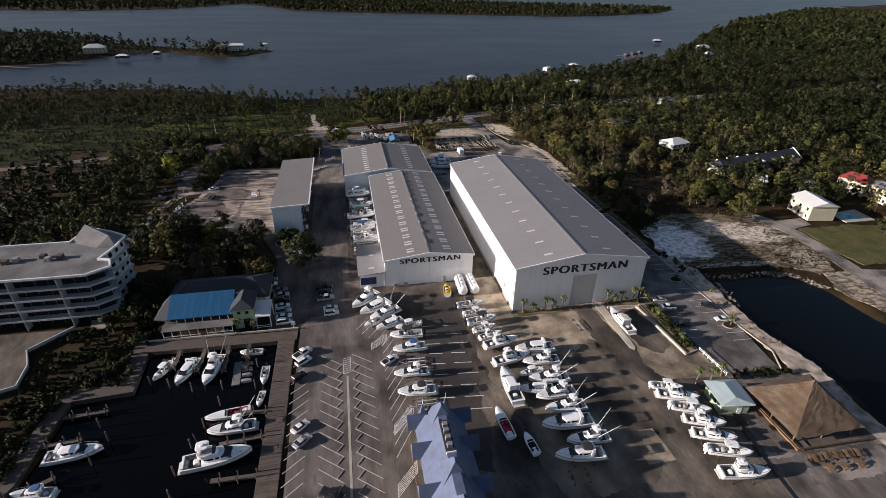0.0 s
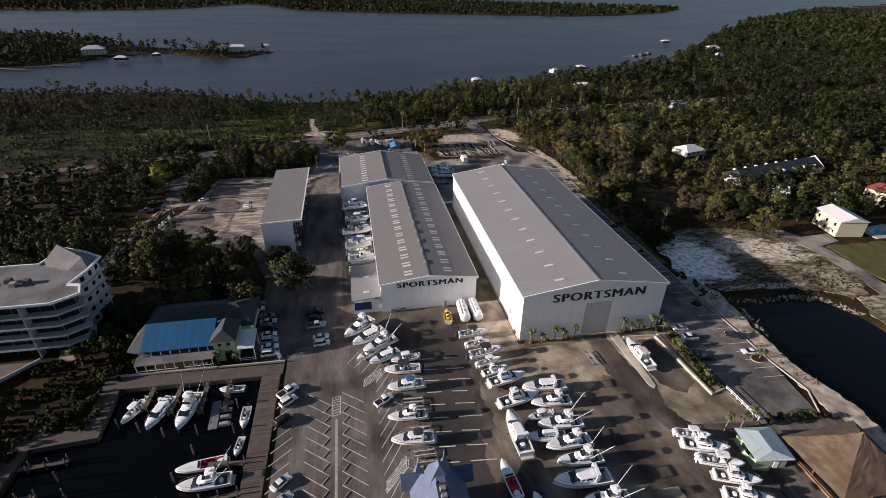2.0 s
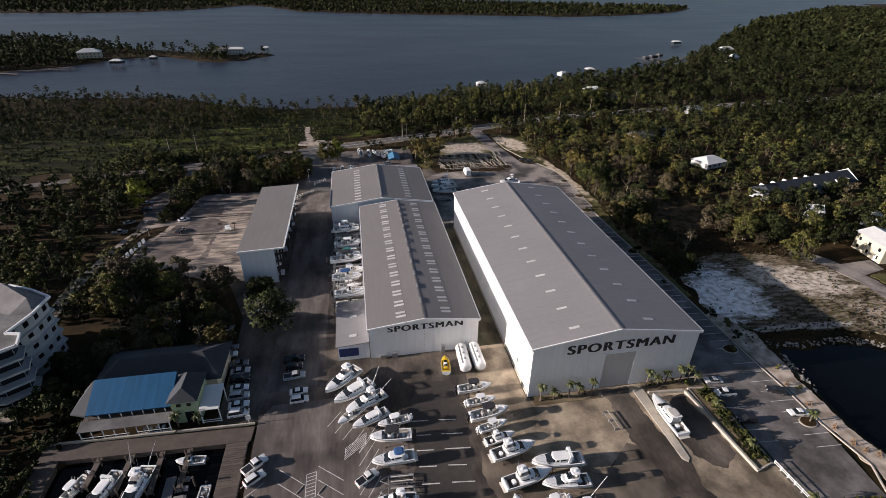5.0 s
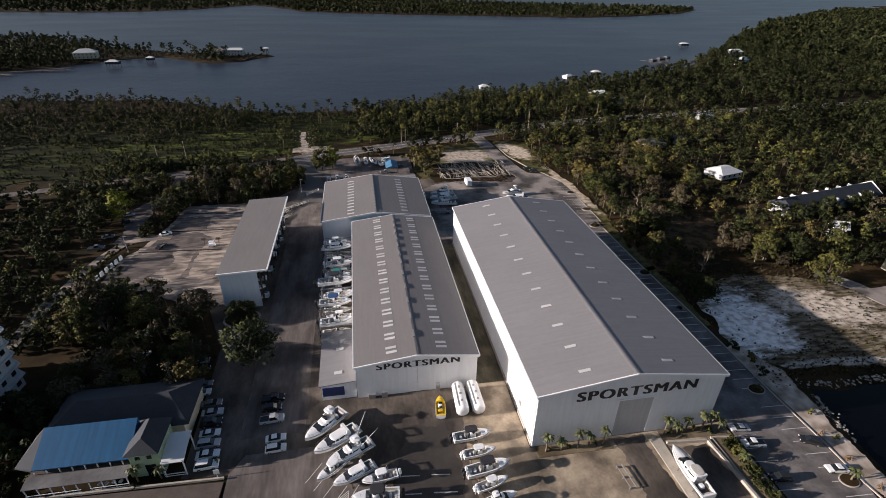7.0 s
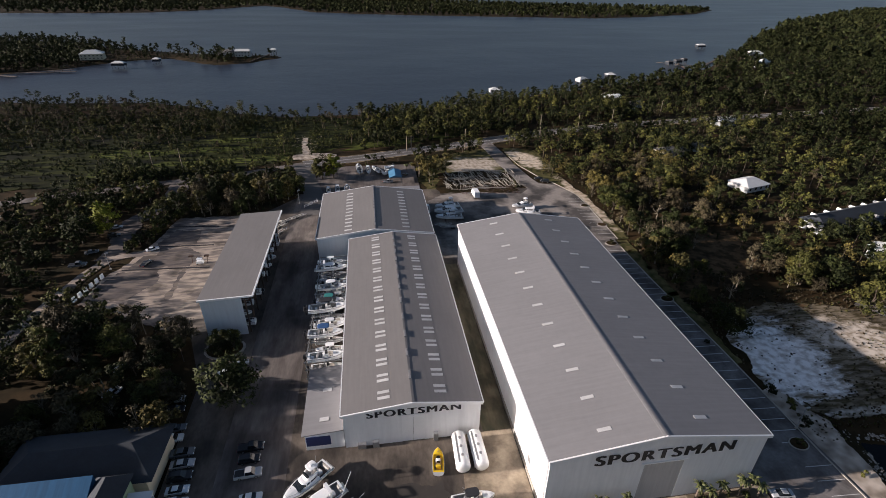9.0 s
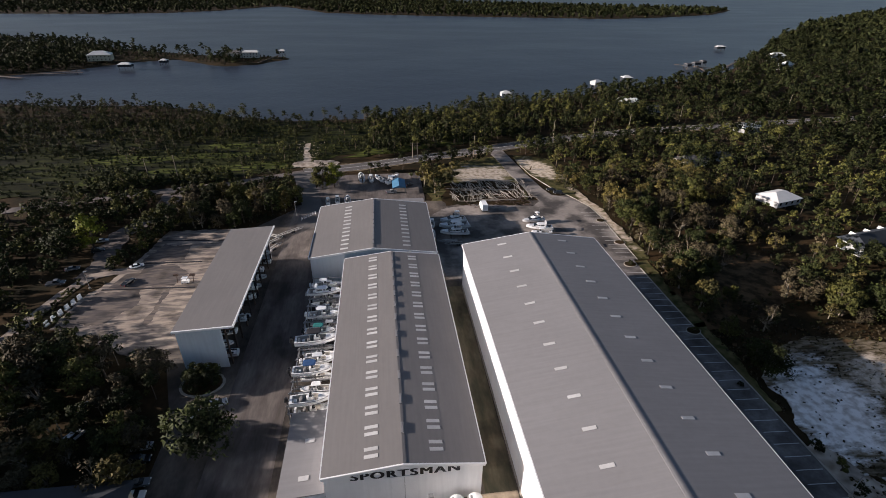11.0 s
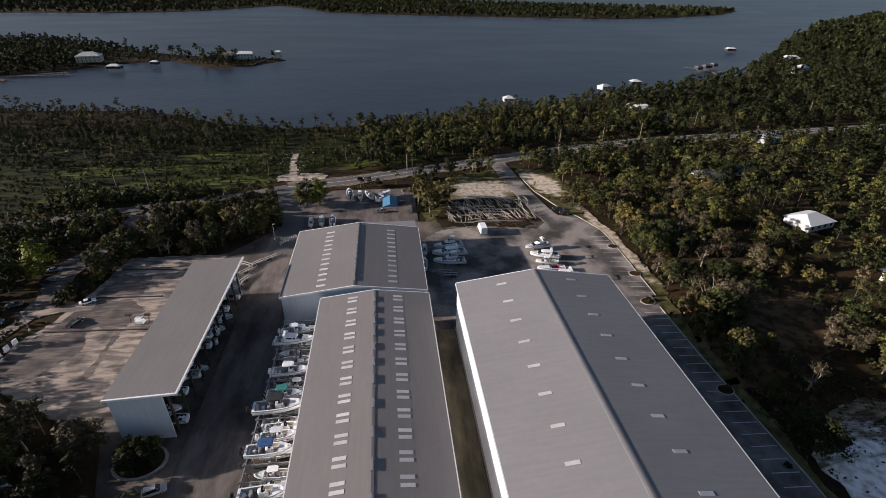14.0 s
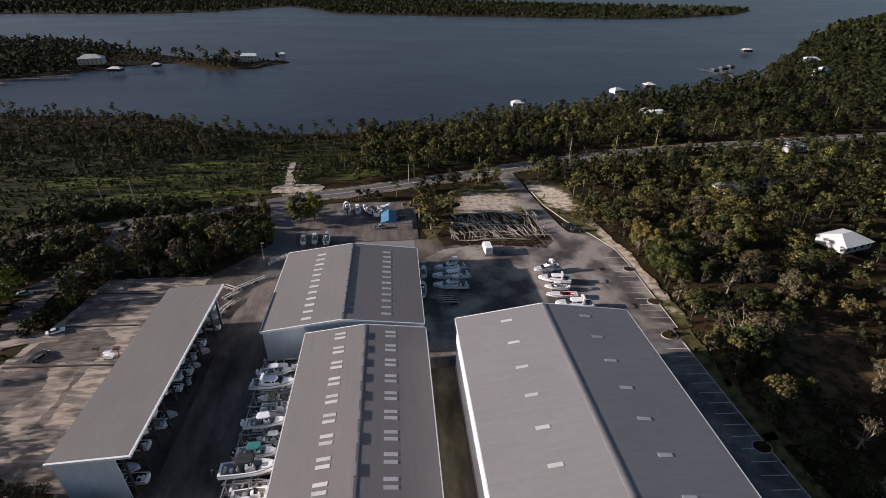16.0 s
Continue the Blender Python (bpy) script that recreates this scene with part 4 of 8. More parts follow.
def hull_shapes(length, beam, side, full):
    """Outer hull, deck and cockpit of a planing boat, bow towards +x, keel at 0. full: the share of the length aft that lies open."""
    st = []
    m = 14
    for i in range(m + 1):
        s = i / m
        b = beam / 2 * max(0.0, 1 - max(0, (s - 0.42) / 0.58) ** 2.7) ** 0.82 * (0.93 + 0.07 * min(1, s / 0.3))
        b = max(b, 0.03)
        h = side * (1 + 0.26 * s ** 2)
        k = side * 0.6 * max(0, (s - 0.62) / 0.38) ** 2
        c = side * (0.30 + 0.38 * s ** 2)
        x = length * (s - 0.5) * 0.98
        st.append((x, b, h, k, c))
    hull, deck, well = Shape(), Shape(), Shape()
    rings = [[(x, b, h), (x - 0.02, b * 0.97, (h + c) / 2), (x - 0.03, b * 0.86, c), (x - 0.06 * k, 0, k), (x - 0.03, -b * 0.86, c), (x - 0.02, -b * 0.97, (h + c) / 2), (x, -b, h)] for x, b, h, k, c in st]
    hull.loft(rings, closed=False, caps=False)
    x, b, h, k, c = st[0]
    hull.add(rings[0], [tuple(range(7))])
    g = 0.2
    n_open = max(1, round(full * m))
    inner = lambda q: max(q[1] - g, 0.01)
    for j in range(m):
        (x, b, h, *_), (x2, b2, h2, *_) = st[j], st[j + 1]
        if j < n_open:
            for sgn in (1, -1):
                deck.add([(x, sgn * b, h), (x2, sgn * b2, h2), (x2, sgn * inner(st[j + 1]), h2), (x, sgn * inner(st[j]), h)], [(0, 1, 2, 3)])
                well.add([(x, sgn * inner(st[j]), h), (x2, sgn * inner(st[j + 1]), h2), (x2, sgn * inner(st[j + 1]), side * 0.5), (x, sgn * inner(st[j]), side * 0.5)], [(0, 1, 2, 3)])
            well.add([(x, inner(st[j]), side * 0.5), (x2, inner(st[j + 1]), side * 0.5), (x2, -inner(st[j + 1]), side * 0.5), (x, -inner(st[j]), side * 0.5)], [(0, 1, 2, 3)])
        else:
            e, e2 = 0.16, 0.16 * (j < m - 1)
            deck.add([(x, b, h), (x, b * 0.55, h + e * 0.7), (x, 0, h + e), (x, -b * 0.55, h + e * 0.7), (x, -b, h),
                      (x2, b2, h2), (x2, b2 * 0.55, h2 + e2 * 0.7), (x2, 0, h2 + e2), (x2, -b2 * 0.55, h2 + e2 * 0.7), (x2, -b2, h2)], [(i, i + 1, i + 6, i + 5) for i in range(4)])
    if n_open < m:
        x, b, h, *_ = st[n_open]
        w = inner(st[n_open])
        well.add([(x, w, side * 0.5), (x, -w, side * 0.5), (x, -w, h + 0.02), (x, 0, h + 0.15), (x, w, h + 0.02)], [(0, 1, 2, 3, 4)])
    x, b, h, *_ = st[0]
    deck.add([(x, b, h), (x, -b, h), (x + 0.35, -b, h), (x + 0.35, b, h)], [(0, 1, 2, 3)])
    well.add([(x + 0.35, inner(st[0]), side * 0.5), (x + 0.35, -inner(st[0]), side * 0.5), (x + 0.35, -inner(st[0]), h), (x + 0.35, inner(st[0]), h)], [(0, 1, 2, 3)])
    return hull, deck, well, st


def rub_rail(st):
    """One strip along both sides and round the bow."""
    path = [(x, b, h) for x, b, h, *_ in st] + [(x, -b, h) for x, b, h, *_ in st[::-1]]
    rings = [[(x, y + math.copysign(0.06, y), h - 0.12), (x, y + math.copysign(0.06, y), h - 0.02), (x, y - math.copysign(0.01, y), h + 0.015), (x, y - math.copysign(0.01, y), h - 0.12)] for x, y, h in path]
    return Shape().loft(rings)


def outboard(parent, x, y, z, colour):
    s = pod(Shape(), x - 0.8, x - 0.1, y - 0.26, y + 0.26, z + 0.1, z + 0.9, 0.12, 0.08, 0.06, n=12)
    s.box(x - 0.5, x - 0.25, y - 0.08, y + 0.08, z - 1.0, z + 0.12)
    part("outboard_motor", s, colour, parent, "outboard motor", smooth=False)


def bow_rail(parent, st, first):
    pts = [(x, b * 0.92, h) for x, b, h, *_ in st[first:-1]]
    path = [(x, b, h + 0.6) for x, b, h in pts] + [(x, -b, h + 0.6) for x, b, h in pts[::-1]]
    s = Shape()
    for a, b in zip(path, path[1:]):
        s.rod(a, b, 0.025, n=4)
    for x, b, h in pts[::2]:
        for sgn in (1, -1):
            s.rod((x, sgn * b, h), (x, sgn * b, h + 0.6), 0.02, n=4)
    part("bow_rail", s, STEEL, parent)


def centre_console(name, label, length, beam, cover, motors, motor_mat, cushion=None, liner=None):
    boat = thing(name, label, "boat", group="boats in the yard")
    hull, deck, well, st = hull_shapes(length, beam, 1.2, 0.68)
    part("hull", hull, GELCOAT, boat)
    part("deck", deck, liner or GELCOAT, boat)
    part("cockpit", well, liner or CREAM, boat, "open cockpit liner")
    part("rub_rail", rub_rail(st), STEEL, boat)
    con = part("console", pod(Shape(), -0.6, 0.75, -0.5, 0.5, 0.6, 1.75, 0.1, 0.35, 0.08), GELCOAT, boat)
    part("windshield", pod(Shape(), -0.1, 0.48, -0.42, 0.42, 1.68, 2.1, 0.1, 0.2, 0.05), GLASS, con, "dark tinted windshield")
    part("leaning_post", pod(Shape(), -1.6, -1.0, -0.55, 0.55, 0.6, 1.45, 0.05, 0.05, 0.05), cushion or COCKPIT, boat)
    part("seat", pod(Shape(), 1.1, 1.9, -0.45, 0.45, 0.6, 1.05, 0.05, 0.1, 0.05), cushion or CREAM, boat)
    part("stern_bench", pod(Shape(), -length * 0.44, -length * 0.38, -beam * 0.32, beam * 0.32, 0.6, 1.1, 0.05, 0.05, 0.05), cushion or CREAM, boat)
    part("hatch", Shape().rod((length * 0.33, 0, 1.3), (length * 0.33, 0, 1.56), 0.22, n=10), COCKPIT, boat, "round bow hatch")
    part("cockpit_mat", Shape().box(-length * 0.36, length * 0.14, -beam * 0.3, beam * 0.3, 0.604, 0.62), COCKPIT, boat, "grey non-slip cockpit floor")
    part("console_screen", Shape().box(-0.64, -0.56, -0.34, 0.34, 1.2, 1.62), BLACK, con, "black dashboard")
    part("cooler", pod(Shape(), -2.5, -1.95, -0.4, 0.4, 0.6, 1.0, 0.03, 0.03, 0.03, n=10), GELCOAT, boat)
    if cover:
        part("rod_holder", Shape().rod((-1.45, -0.8, 2.84), (-1.75, -0.8, 3.35), 0.04, n=4).rod((-1.45, 0, 2.84), (-1.75, 0, 3.35), 0.04, n=4).rod((-1.45, 0.8, 2.84), (-1.75, 0.8, 3.35), 0.04, n=4), STEEL, boat)
        top = part("t_top", pod(Shape(), -1.5, 0.9, -0.95, 0.95, 2.7, 2.86, 0.05, 0.05, 0.05, power=4), cover, boat, "hard top on pipe legs")
        for x in (-1.1, 0.5):
            for y in (-0.7, 0.7):
                part("leg", Shape().rod((x, y * 0.8, 0.6), (x, y, 2.74), 0.04), STEEL, top)
    for i in range(motors):
        outboard(boat, -length / 2, (i - (motors - 1) / 2) * 0.7, 0.8, motor_mat)
    return boat


def sport_cruiser(name, label, length, beam, bridge, cover, riggers):
    """A decked cabin boat; bridge: with a flying bridge and hard top."""
    boat = thing(name, label, "boat", group="boats in the yard")
    side = 1.5 if bridge else 1.35
    hull, deck, well, st = hull_shapes(length, beam, side, 0.3)
    part("hull", hull, GELCOAT, boat)
    part("deck", deck, GELCOAT, boat)
    part("cockpit", well, COCKPIT if cover is None else CREAM, boat, "open aft cockpit")
    part("cockpit_seat", pod(Shape(), -0.46 * length, -0.41 * length, -beam * 0.3, beam * 0.3, side * 0.5, side * 0.85, 0.05, 0.1, 0.05), CREAM, boat)
    part("engine_box", pod(Shape(), -0.34 * length, -0.25 * length, -beam * 0.18, beam * 0.18, side * 0.5, side * 0.92, 0.05, 0.05, 0.05), GELCOAT, boat)
    part("rub_rail", rub_rail(st), STEEL, boat)
    a, b, w = -0.21 * length, 0.2 * length, beam * 0.37
    zd = side * 0.98
    rake = length * 0.1
    cab = part("cabin", pod(Shape(), a, b, -w, w, zd, zd + 0.5, 0.05, rake * 0.5, 0.06, power=3.4, crown=0.2), GELCOAT, boat)
    part("cabin_window", pod(Shape(), a + 0.1, b - rake * 0.45, -w + 0.1, w - 0.1, zd + 0.46, zd + 0.9, 0.05, rake * 0.5, 0.08, power=3.4, crown=0.1), GLASS, cab, "dark wraparound cabin window")
    part("cabin_roof", pod(Shape(), a - 0.25, b - rake * 0.85, -w + 0.1, w - 0.1, zd + 0.86, zd + 1.04, 0.05, 0.1, 0.05, power=3.6), GELCOAT, cab)
    front = Shape()
    xa, xb, ya, yb, za, zb = b - rake * 1.0, b + 0.035 * length, w - 0.22, w - 0.02, zd + 0.93, zd + 0.3
    front.add([(xa, -ya, za), (xa, ya, za), (xb - 0.3, yb, zb), (xb, yb * 0.45, zb), (xb, -yb * 0.45, zb), (xb - 0.3, -yb, zb), (xa, -ya, za - 0.08), (xa, ya, za - 0.08), (xb - 0.4, yb, zb - 0.1), (xb - 0.1, yb * 0.45, zb - 0.1), (xb - 0.1, -yb * 0.45, zb - 0.1), (xb - 0.4, -yb, zb - 0.1)],
              [(0, 1, 2, 3, 4, 5), (6, 11, 10, 9, 8, 7)] + [(i, i + 6, (i + 1) % 6 + 6, (i + 1) % 6) for i in range(6)])
    part("windscreen", front, GLASS, cab, "dark raked windscreen")
    part("deck_pad", pod(Shape(), 0.24 * length, 0.40 * length, -beam * 0.2, beam * 0.2, side * 1.04, side * 1.19, 0.1, 0.9, 0.12), CREAM, boat, "grey non-slip foredeck pad")
    part("cockpit_mat", Shape().box(-0.40 * length, -0.235 * length, -beam * 0.33, beam * 0.33, side * 0.5 + 0.004, side * 0.5 + 0.02), WOOD if length > 9 else COCKPIT, boat, "dark cockpit floor")
    for x, q in ((-0.02, 0), (0.06, 0)):
        for sgn in (1, -1):
            part("mullion", Shape().box(x * length - 0.12, x * length + 0.12, min(sgn * (w - 0.3), sgn * (w - 0.09)), max(sgn * (w - 0.3), sgn * (w - 0.09)), zd + 0.45, zd + 0.9), GELCOAT, cab)
    for x in (0.27, 0.34):
        for sgn in (1, -1):
            yy = sgn * beam * (0.2 if x < 0.3 else 0.1)
            part("hatch", Shape().rod((x * length, yy, side * 1.0), (x * length, yy, side * 1.15 + 0.1), 0.21, n=10), GLASS, boat, "small round dark deck hatch")
    bow_rail(boat, st, 8)
    z = zd + 1.04
    if bridge:
        br = part("flybridge", pod(Shape(), a - 0.5, a + 0.24 * length, -w * 0.88, w * 0.88, z - 0.02, z + 0.62, 0.05, 0.45, -0.02, power=3.0, crown=0.15), GELCOAT, boat)
        part("bridge_floor", pod(Shape(), a - 0.3, a + 0.17 * length, -w * 0.72, w * 0.72, z + 0.55, z + 0.64, 0.02, 0.02, 0.02), COCKPIT, br)
        part("bridge_seat", pod(Shape(), a - 0.1, a + 0.5, -0.65, 0.65, z + 0.6, z + 1.05, 0.05, 0.1, 0.05), CREAM, br)
        part("bridge_screen", pod(Shape(), a + 0.16 * length, a + 0.22 * length, -w * 0.7, w * 0.7, z + 0.58, z + 0.92, 0.1, 0.15, 0.1, n=12), GLASS, br, "dark bridge windscreen")
        top = part("hard_top", pod(Shape(), a - 0.4, a + 0.15 * length, -w * 0.8, w * 0.8, z + 1.85, z + 1.98, 0.05, 0.1, 0.05, power=4), cover or GELCOAT, boat)
        for x in (a - 0.15, a + 0.12 * length):
            for y in (-w * 0.68, w * 0.68):
                part("leg", Shape().rod((x, y, z + 0.5), (x, y, z + 1.88), 0.045), STEEL, top)
        part("radar", pod(Shape(), a + 0.3, a + 0.9, -0.3, 0.3, z + 1.98, z + 2.25, 0.02, 0.02, 0.02, n=12), GELCOAT, top)
        part("aerial", Shape().rod((a, 0.5, z + 1.95), (a - 0.3, 0.6, z + 4.2), 0.025), STEEL, top)
    else:
        arch_profile = [(a - 0.2, zd), (a + 0.3, zd), (a + 0.1, z + 0.55), (a - 0.4, z + 0.55)]
        arch = part("radar_arch", Shape().side_prism(arch_profile, -w - 0.02, -w + 0.14).side_prism(arch_profile, w - 0.14, w + 0.02).box(a - 0.4, a + 0.12, -w - 0.02, w + 0.02, z + 0.5, z + 0.62), GELCOAT, boat)
        if cover:
            part("bimini", pod(Shape(), a - 0.2, a + 0.2 * length, -w * 0.95, w * 0.95, z + 0.62, z + 0.76, 0.1, 0.2, 0.1), cover, arch, "canvas bimini top")
    if riggers:
        for sgn in (1, -1):
            part("outrigger", Shape().rod((a + 0.3, sgn * w * 0.9, zd + 0.9), (a - 3.6, sgn * (w + 1.6), zd + 6.0), 0.06, 0.03), TRIM, boat, "long raised outrigger pole")
    part("swim_platform", Shape().box(-length / 2 - 0.5, -length / 2 + 0.1, -beam * 0.38, beam * 0.38, 0.45, 0.55), CREAM, boat)
    return boat


def runabout(name, label, length, beam, seats):
    boat = thing(name, label, "boat", group="boats in the yard")
    hull, deck, well, st = hull_shapes(length, beam, 0.95, 0.5)
    part("hull", hull, GELCOAT, boat)
    part("deck", deck, GELCOAT, boat)
    part("cockpit", well, seats, boat, "coloured cockpit upholstery")
    part("rub_rail", rub_rail(st), STEEL, boat)
    for x in (-0.3 * length, -0.05 * length):
        for y in (-0.5, 0.5):
            part("seat", pod(Shape(), x - 0.35, x + 0.35, y - 0.36, y + 0.36, 0.47, 1.05, 0.05, 0.15, 0.04, n=12), seats, boat)
    part("windshield", pod(Shape(), 0.0, 0.55, -beam * 0.36, beam * 0.36, 1.0, 1.4, 0.3, 0.12, 0.1), GLASS, boat, "low curved windshield")
    part("engine_hatch", pod(Shape(), -length / 2 + 0.4, -length / 2 + 1.6, -beam * 0.3, beam * 0.3, 0.47, 1.0, 0.05, 0.1, 0.1), GELCOAT, boat)
    return boat


def boat_stand(length, beam):
    s = thing("boat_stand", "low steel stand with timber keel blocks", "boat stand", group="boat stands")
    for x in (-0.28 * length, 0.12 * length):
        part("keel_block", Shape().box(x - 0.2, x + 0.2, -0.35, 0.35, 0, 0.6), WOOD, s)
        for sgn in (1, -1):
            part("jack_leg", Shape().rod((x, sgn * beam * 0.5, 0), (x, sgn * beam * 0.36, 0.95), 0.05), RUST, s)
            part("foot", Shape().box(x - 0.2, x + 0.2, sgn * beam * 0.5 - 0.2, sgn * beam * 0.5 + 0.2, 0, 0.06), RUST, s)
    return s


KINDS = {
    "console": (centre_console("centre_console_boat", "white centre console boat with white hard top", 7.6, 2.6, GELCOAT, 2, GELCOAT), 7.6),
    "console_black": (centre_console("centre_console_boat", "white centre console boat with black canvas top", 7.4, 2.5, BLACK_CANVAS, 2, BLACK), 7.4),
    "console_blue": (centre_console("centre_console_boat", "white centre console boat with blue canvas top", 7.4, 2.5, BLUE_CANVAS, 2, BLACK), 7.4),
    "console_teal": (centre_console("centre_console_boat", "white centre console boat with teal canvas top", 7.4, 2.5, TEAL_CANVAS, 2, BLACK), 7.4),
    "open": (centre_console("open_fishing_boat", "open white fishing boat with outboard motor", 6.2, 2.3, None, 1, BLACK), 6.2),
    "cruiser": (sport_cruiser("express_cruiser", "white express cruiser with radar arch", 9.0, 3.1, False, None, False), 9.0),
    "cruiser_blue": (sport_cruiser("express_cruiser", "white express cruiser with blue bimini top", 8.4, 2.9, False, BLUE_CANVAS, False), 8.4),
    "cruiser_black": (sport_cruiser("express_cruiser", "white express cruiser with black canvas top", 8.6, 2.9, False, BLACK_CANVAS, False), 8.6),
    "cruiser_cream": (sport_cruiser("motor_yacht", "white motor yacht with cream canvas top on the ramp", 11.2, 3.3, False, CREAM, False), 11.2),
    "bridge": (sport_cruiser("flybridge_boat", "white flybridge fishing boat with hard top", 10.5, 3.6, True, None, False), 10.5),
    "fisher": (sport_cruiser("sport_fishing_boat", "white sport fishing boat with raised outriggers", 10.5, 3.7, True, None, True), 10.5),
    "red": (runabout("runabout", "white runabout with red interior", 7.6, 2.3, RED_VINYL), 7.6),
    "dark": (runabout("runabout", "small white runabout with dark interior", 5.2, 2.0, BLACK_CANVAS), 5.2),
    "yellow": (centre_console("yellow_boat", "small open boat with yellow deck", 5.2, 2.3, None, 0, BLACK, YELLOW, YELLOW), 5.2),
}
STAND = boat_stand(8.0, 2.8)
used = set()


def place_boat(kind, x, y, heading, length=None, z=0.6, stand=True, beam=0.93):
    ob, base = KINDS[kind]
    k = (length or base) / base
    m = pose(x, y, z, 0, 0, heading) @ Matrix.Diagonal((k, k * beam, k, 1))
    if kind in used:
        ob = copy_thing(ob, m)
    else:
        used.add(kind)
        ob.matrix_basis = m
    if stand:
        copy_thing(STAND, pose(x, y, 0, 0, 0, heading) @ Matrix.Diagonal((k * base / 8.0, 1, 1, 1)))
    return ob


for row in [("bridge", 0.2, 119.7, -137, 10.2), ("cruiser", 2.6, 115.5, -148, 9.8), ("fisher", 5.2, 112.2, -153, 9.5), ("console", 2.0, 109.2, -140, 7.0), ("cruiser", 6.0, 107.3, -155, 7.6),
            ("console", 10.8, 106.0, -172, 7.4), ("console_black", 9.9, 102.2, 177, 8.6), ("cruiser_blue", 10.0, 96.8, -178, 8.4), ("bridge", 9.3, 88.1, 178, 8.6), ("cruiser_black", 9.7, 81.9, 176, 8.8),
            ("console_black", 29.8, 112.6, 2, 6.8), ("console", 30.4, 108.6, 4, 7.2), ("console_black", 31.2, 104.8, 7, 7.6), ("console", 31.2, 101.6, 12, 7.0), ("fisher", 31.8, 98.4, 12, 7.4),
            ("bridge", 33.6, 95.0, 10, 9.8), ("bridge", 34.4, 88.6, 9, 10.2),
            ("cruiser", 41.0, 91.1, 176, 9.4), ("bridge", 41.0, 86.6, 176, 9.4), ("console", 37.2, 83.4, -172, 6.6), ("fisher", 40.6, 80.6, 176, 10.8), ("cruiser", 36.6, 77.9, 172, 7.6),
            ("bridge", 40.3, 75.6, -177, 10.0), ("fisher", 40.9, 71.6, 179, 10.4), ("cruiser", 39.4, 67.3, 178, 10.4), ("fisher", 42.0, 62.9, 178, 10.2), ("cruiser_black", 38.6, 59.5, 174, 9.8),
            ("cruiser", 30.9, 79.8, 93, 10.2), ("red", 26.4, 70.1, 96, 8.4), ("dark", 30.2, 64.0, 98, 5.4),
            ("console", 66.9, 73.3, -18, 7.6), ("bridge", 67.5, 70.2, -20, 9.4), ("console", 68.2, 66.4, -22, 9.0), ("fisher", 68.8, 62.7, -22, 9.4), ("bridge", 68.3, 58.9, -22, 9.0), ("console", 68.8, 54.9, -19, 9.2), ("bridge", 68.2, 50.2, -10, 10.0),
            ("console", 36.3, 237.9, 87, 7.0), ("open", 35.3, 227.8, 85, 7.0), ("bridge", 44.5, 239.5, -172, 10.5), ("cruiser", 44.2, 234.2, -176, 10.5), ("bridge", 43.6, 229.0, 178, 10.8),
            ("bridge", 75.1, 236.4, -170, 9.4), ("cruiser", 75.6, 230.0, 168, 9.0), ("console", 75.0, 226.0, 172, 7.6), ("red", 75.4, 221.8, 176, 8.4), ("cruiser", 77.2, 216.6, 175, 10.0),
            ("open", 8.8, 287.6, 97, 8.0), ("console", 13.1, 286.9, 96, 7.6), ("cruiser", 23.2, 284.5, 60, 9.5), ("open", 17.0, 286.0, 120, 6.5), ("console", -4.2, 262.6, 95, 6.6), ("console", -0.4, 263.4, 96, 7.4), ("open", 3.8, 262.4, 93, 6.6)]:
    place_boat(*row)
place_boat("yellow", 24.7, 121.6, 84, 5.4, z=0.0, stand=False)
yacht = place_boat("cruiser_cream", 68.9, 98.2, 93, 11.2)
for row in [("console", -48.9, 101.2, -113, 7.6), ("cruiser", -43.3, 99.8, -106, 8.6), ("fisher", -37.4, 99.3, -99, 11.6), ("open", -29.2, 104.6, 176, 5.0), ("open", -24.9, 95.4, -91, 5.4), ("open", -25.0, 88.0, -97, 4.2),
            ("red", -31.3, 84.5, -173, 8.5), ("fisher", -29.8, 80.3, -177, 10.8), ("bridge", -31.1, 73.0, 6, 13.5), ("cruiser", -58.9, 79.2, 4, 9.6), ("cruiser_blue", -62.6, 71.2, 174, 7.6), ("cruiser", -50.0, 63.0, 170, 9.0)]:
    place_boat(*row, z=SEA_LEVEL - 0.35, stand=False)
rnd = random.Random(5)
for kind, x, y, z, heading, length in [("console", 1.4, 191.2, 5.53, 2, 7.6), ("cruiser", 1.6, 187.6, 5.53, 0, 8.4), ("console", 2.4, 177.2, 5.53, 1, 8.6), ("console_teal", 2.2, 170.4, 5.53, -2, 7.4), ("console_black", 1.8, 166.9, 5.53, 2, 8.8),
                                       ("console", 3.0, 159.9, 5.53, 3, 7.8), ("console_blue", 1.8, 156.7, 5.53, 0, 8.6), ("open", 2.4, 148.0, 5.53, 2, 7.2), ("open", 3.4, 182.6, 3.33, 0, 6.6), ("console", 3.6, 175.2, 3.33, 180, 6.8),
                                       ("open", 4.2, 172.4, 3.33, 0, 6.0), ("open", 3.2, 163.2, 3.33, 2, 7.2), ("console", 2.6, 153.4, 3.33, 180, 7.0), ("open", 3.0, 150.6, 3.33, 0, 6.8), ("cruiser", 2.2, 194.4, 3.33, 0, 7.0), ("open", 2.0, 179.6, 3.33, 180, 6.4)]:
    place_boat(kind, x, y, heading, length, z=z, stand=False, beam=0.9)
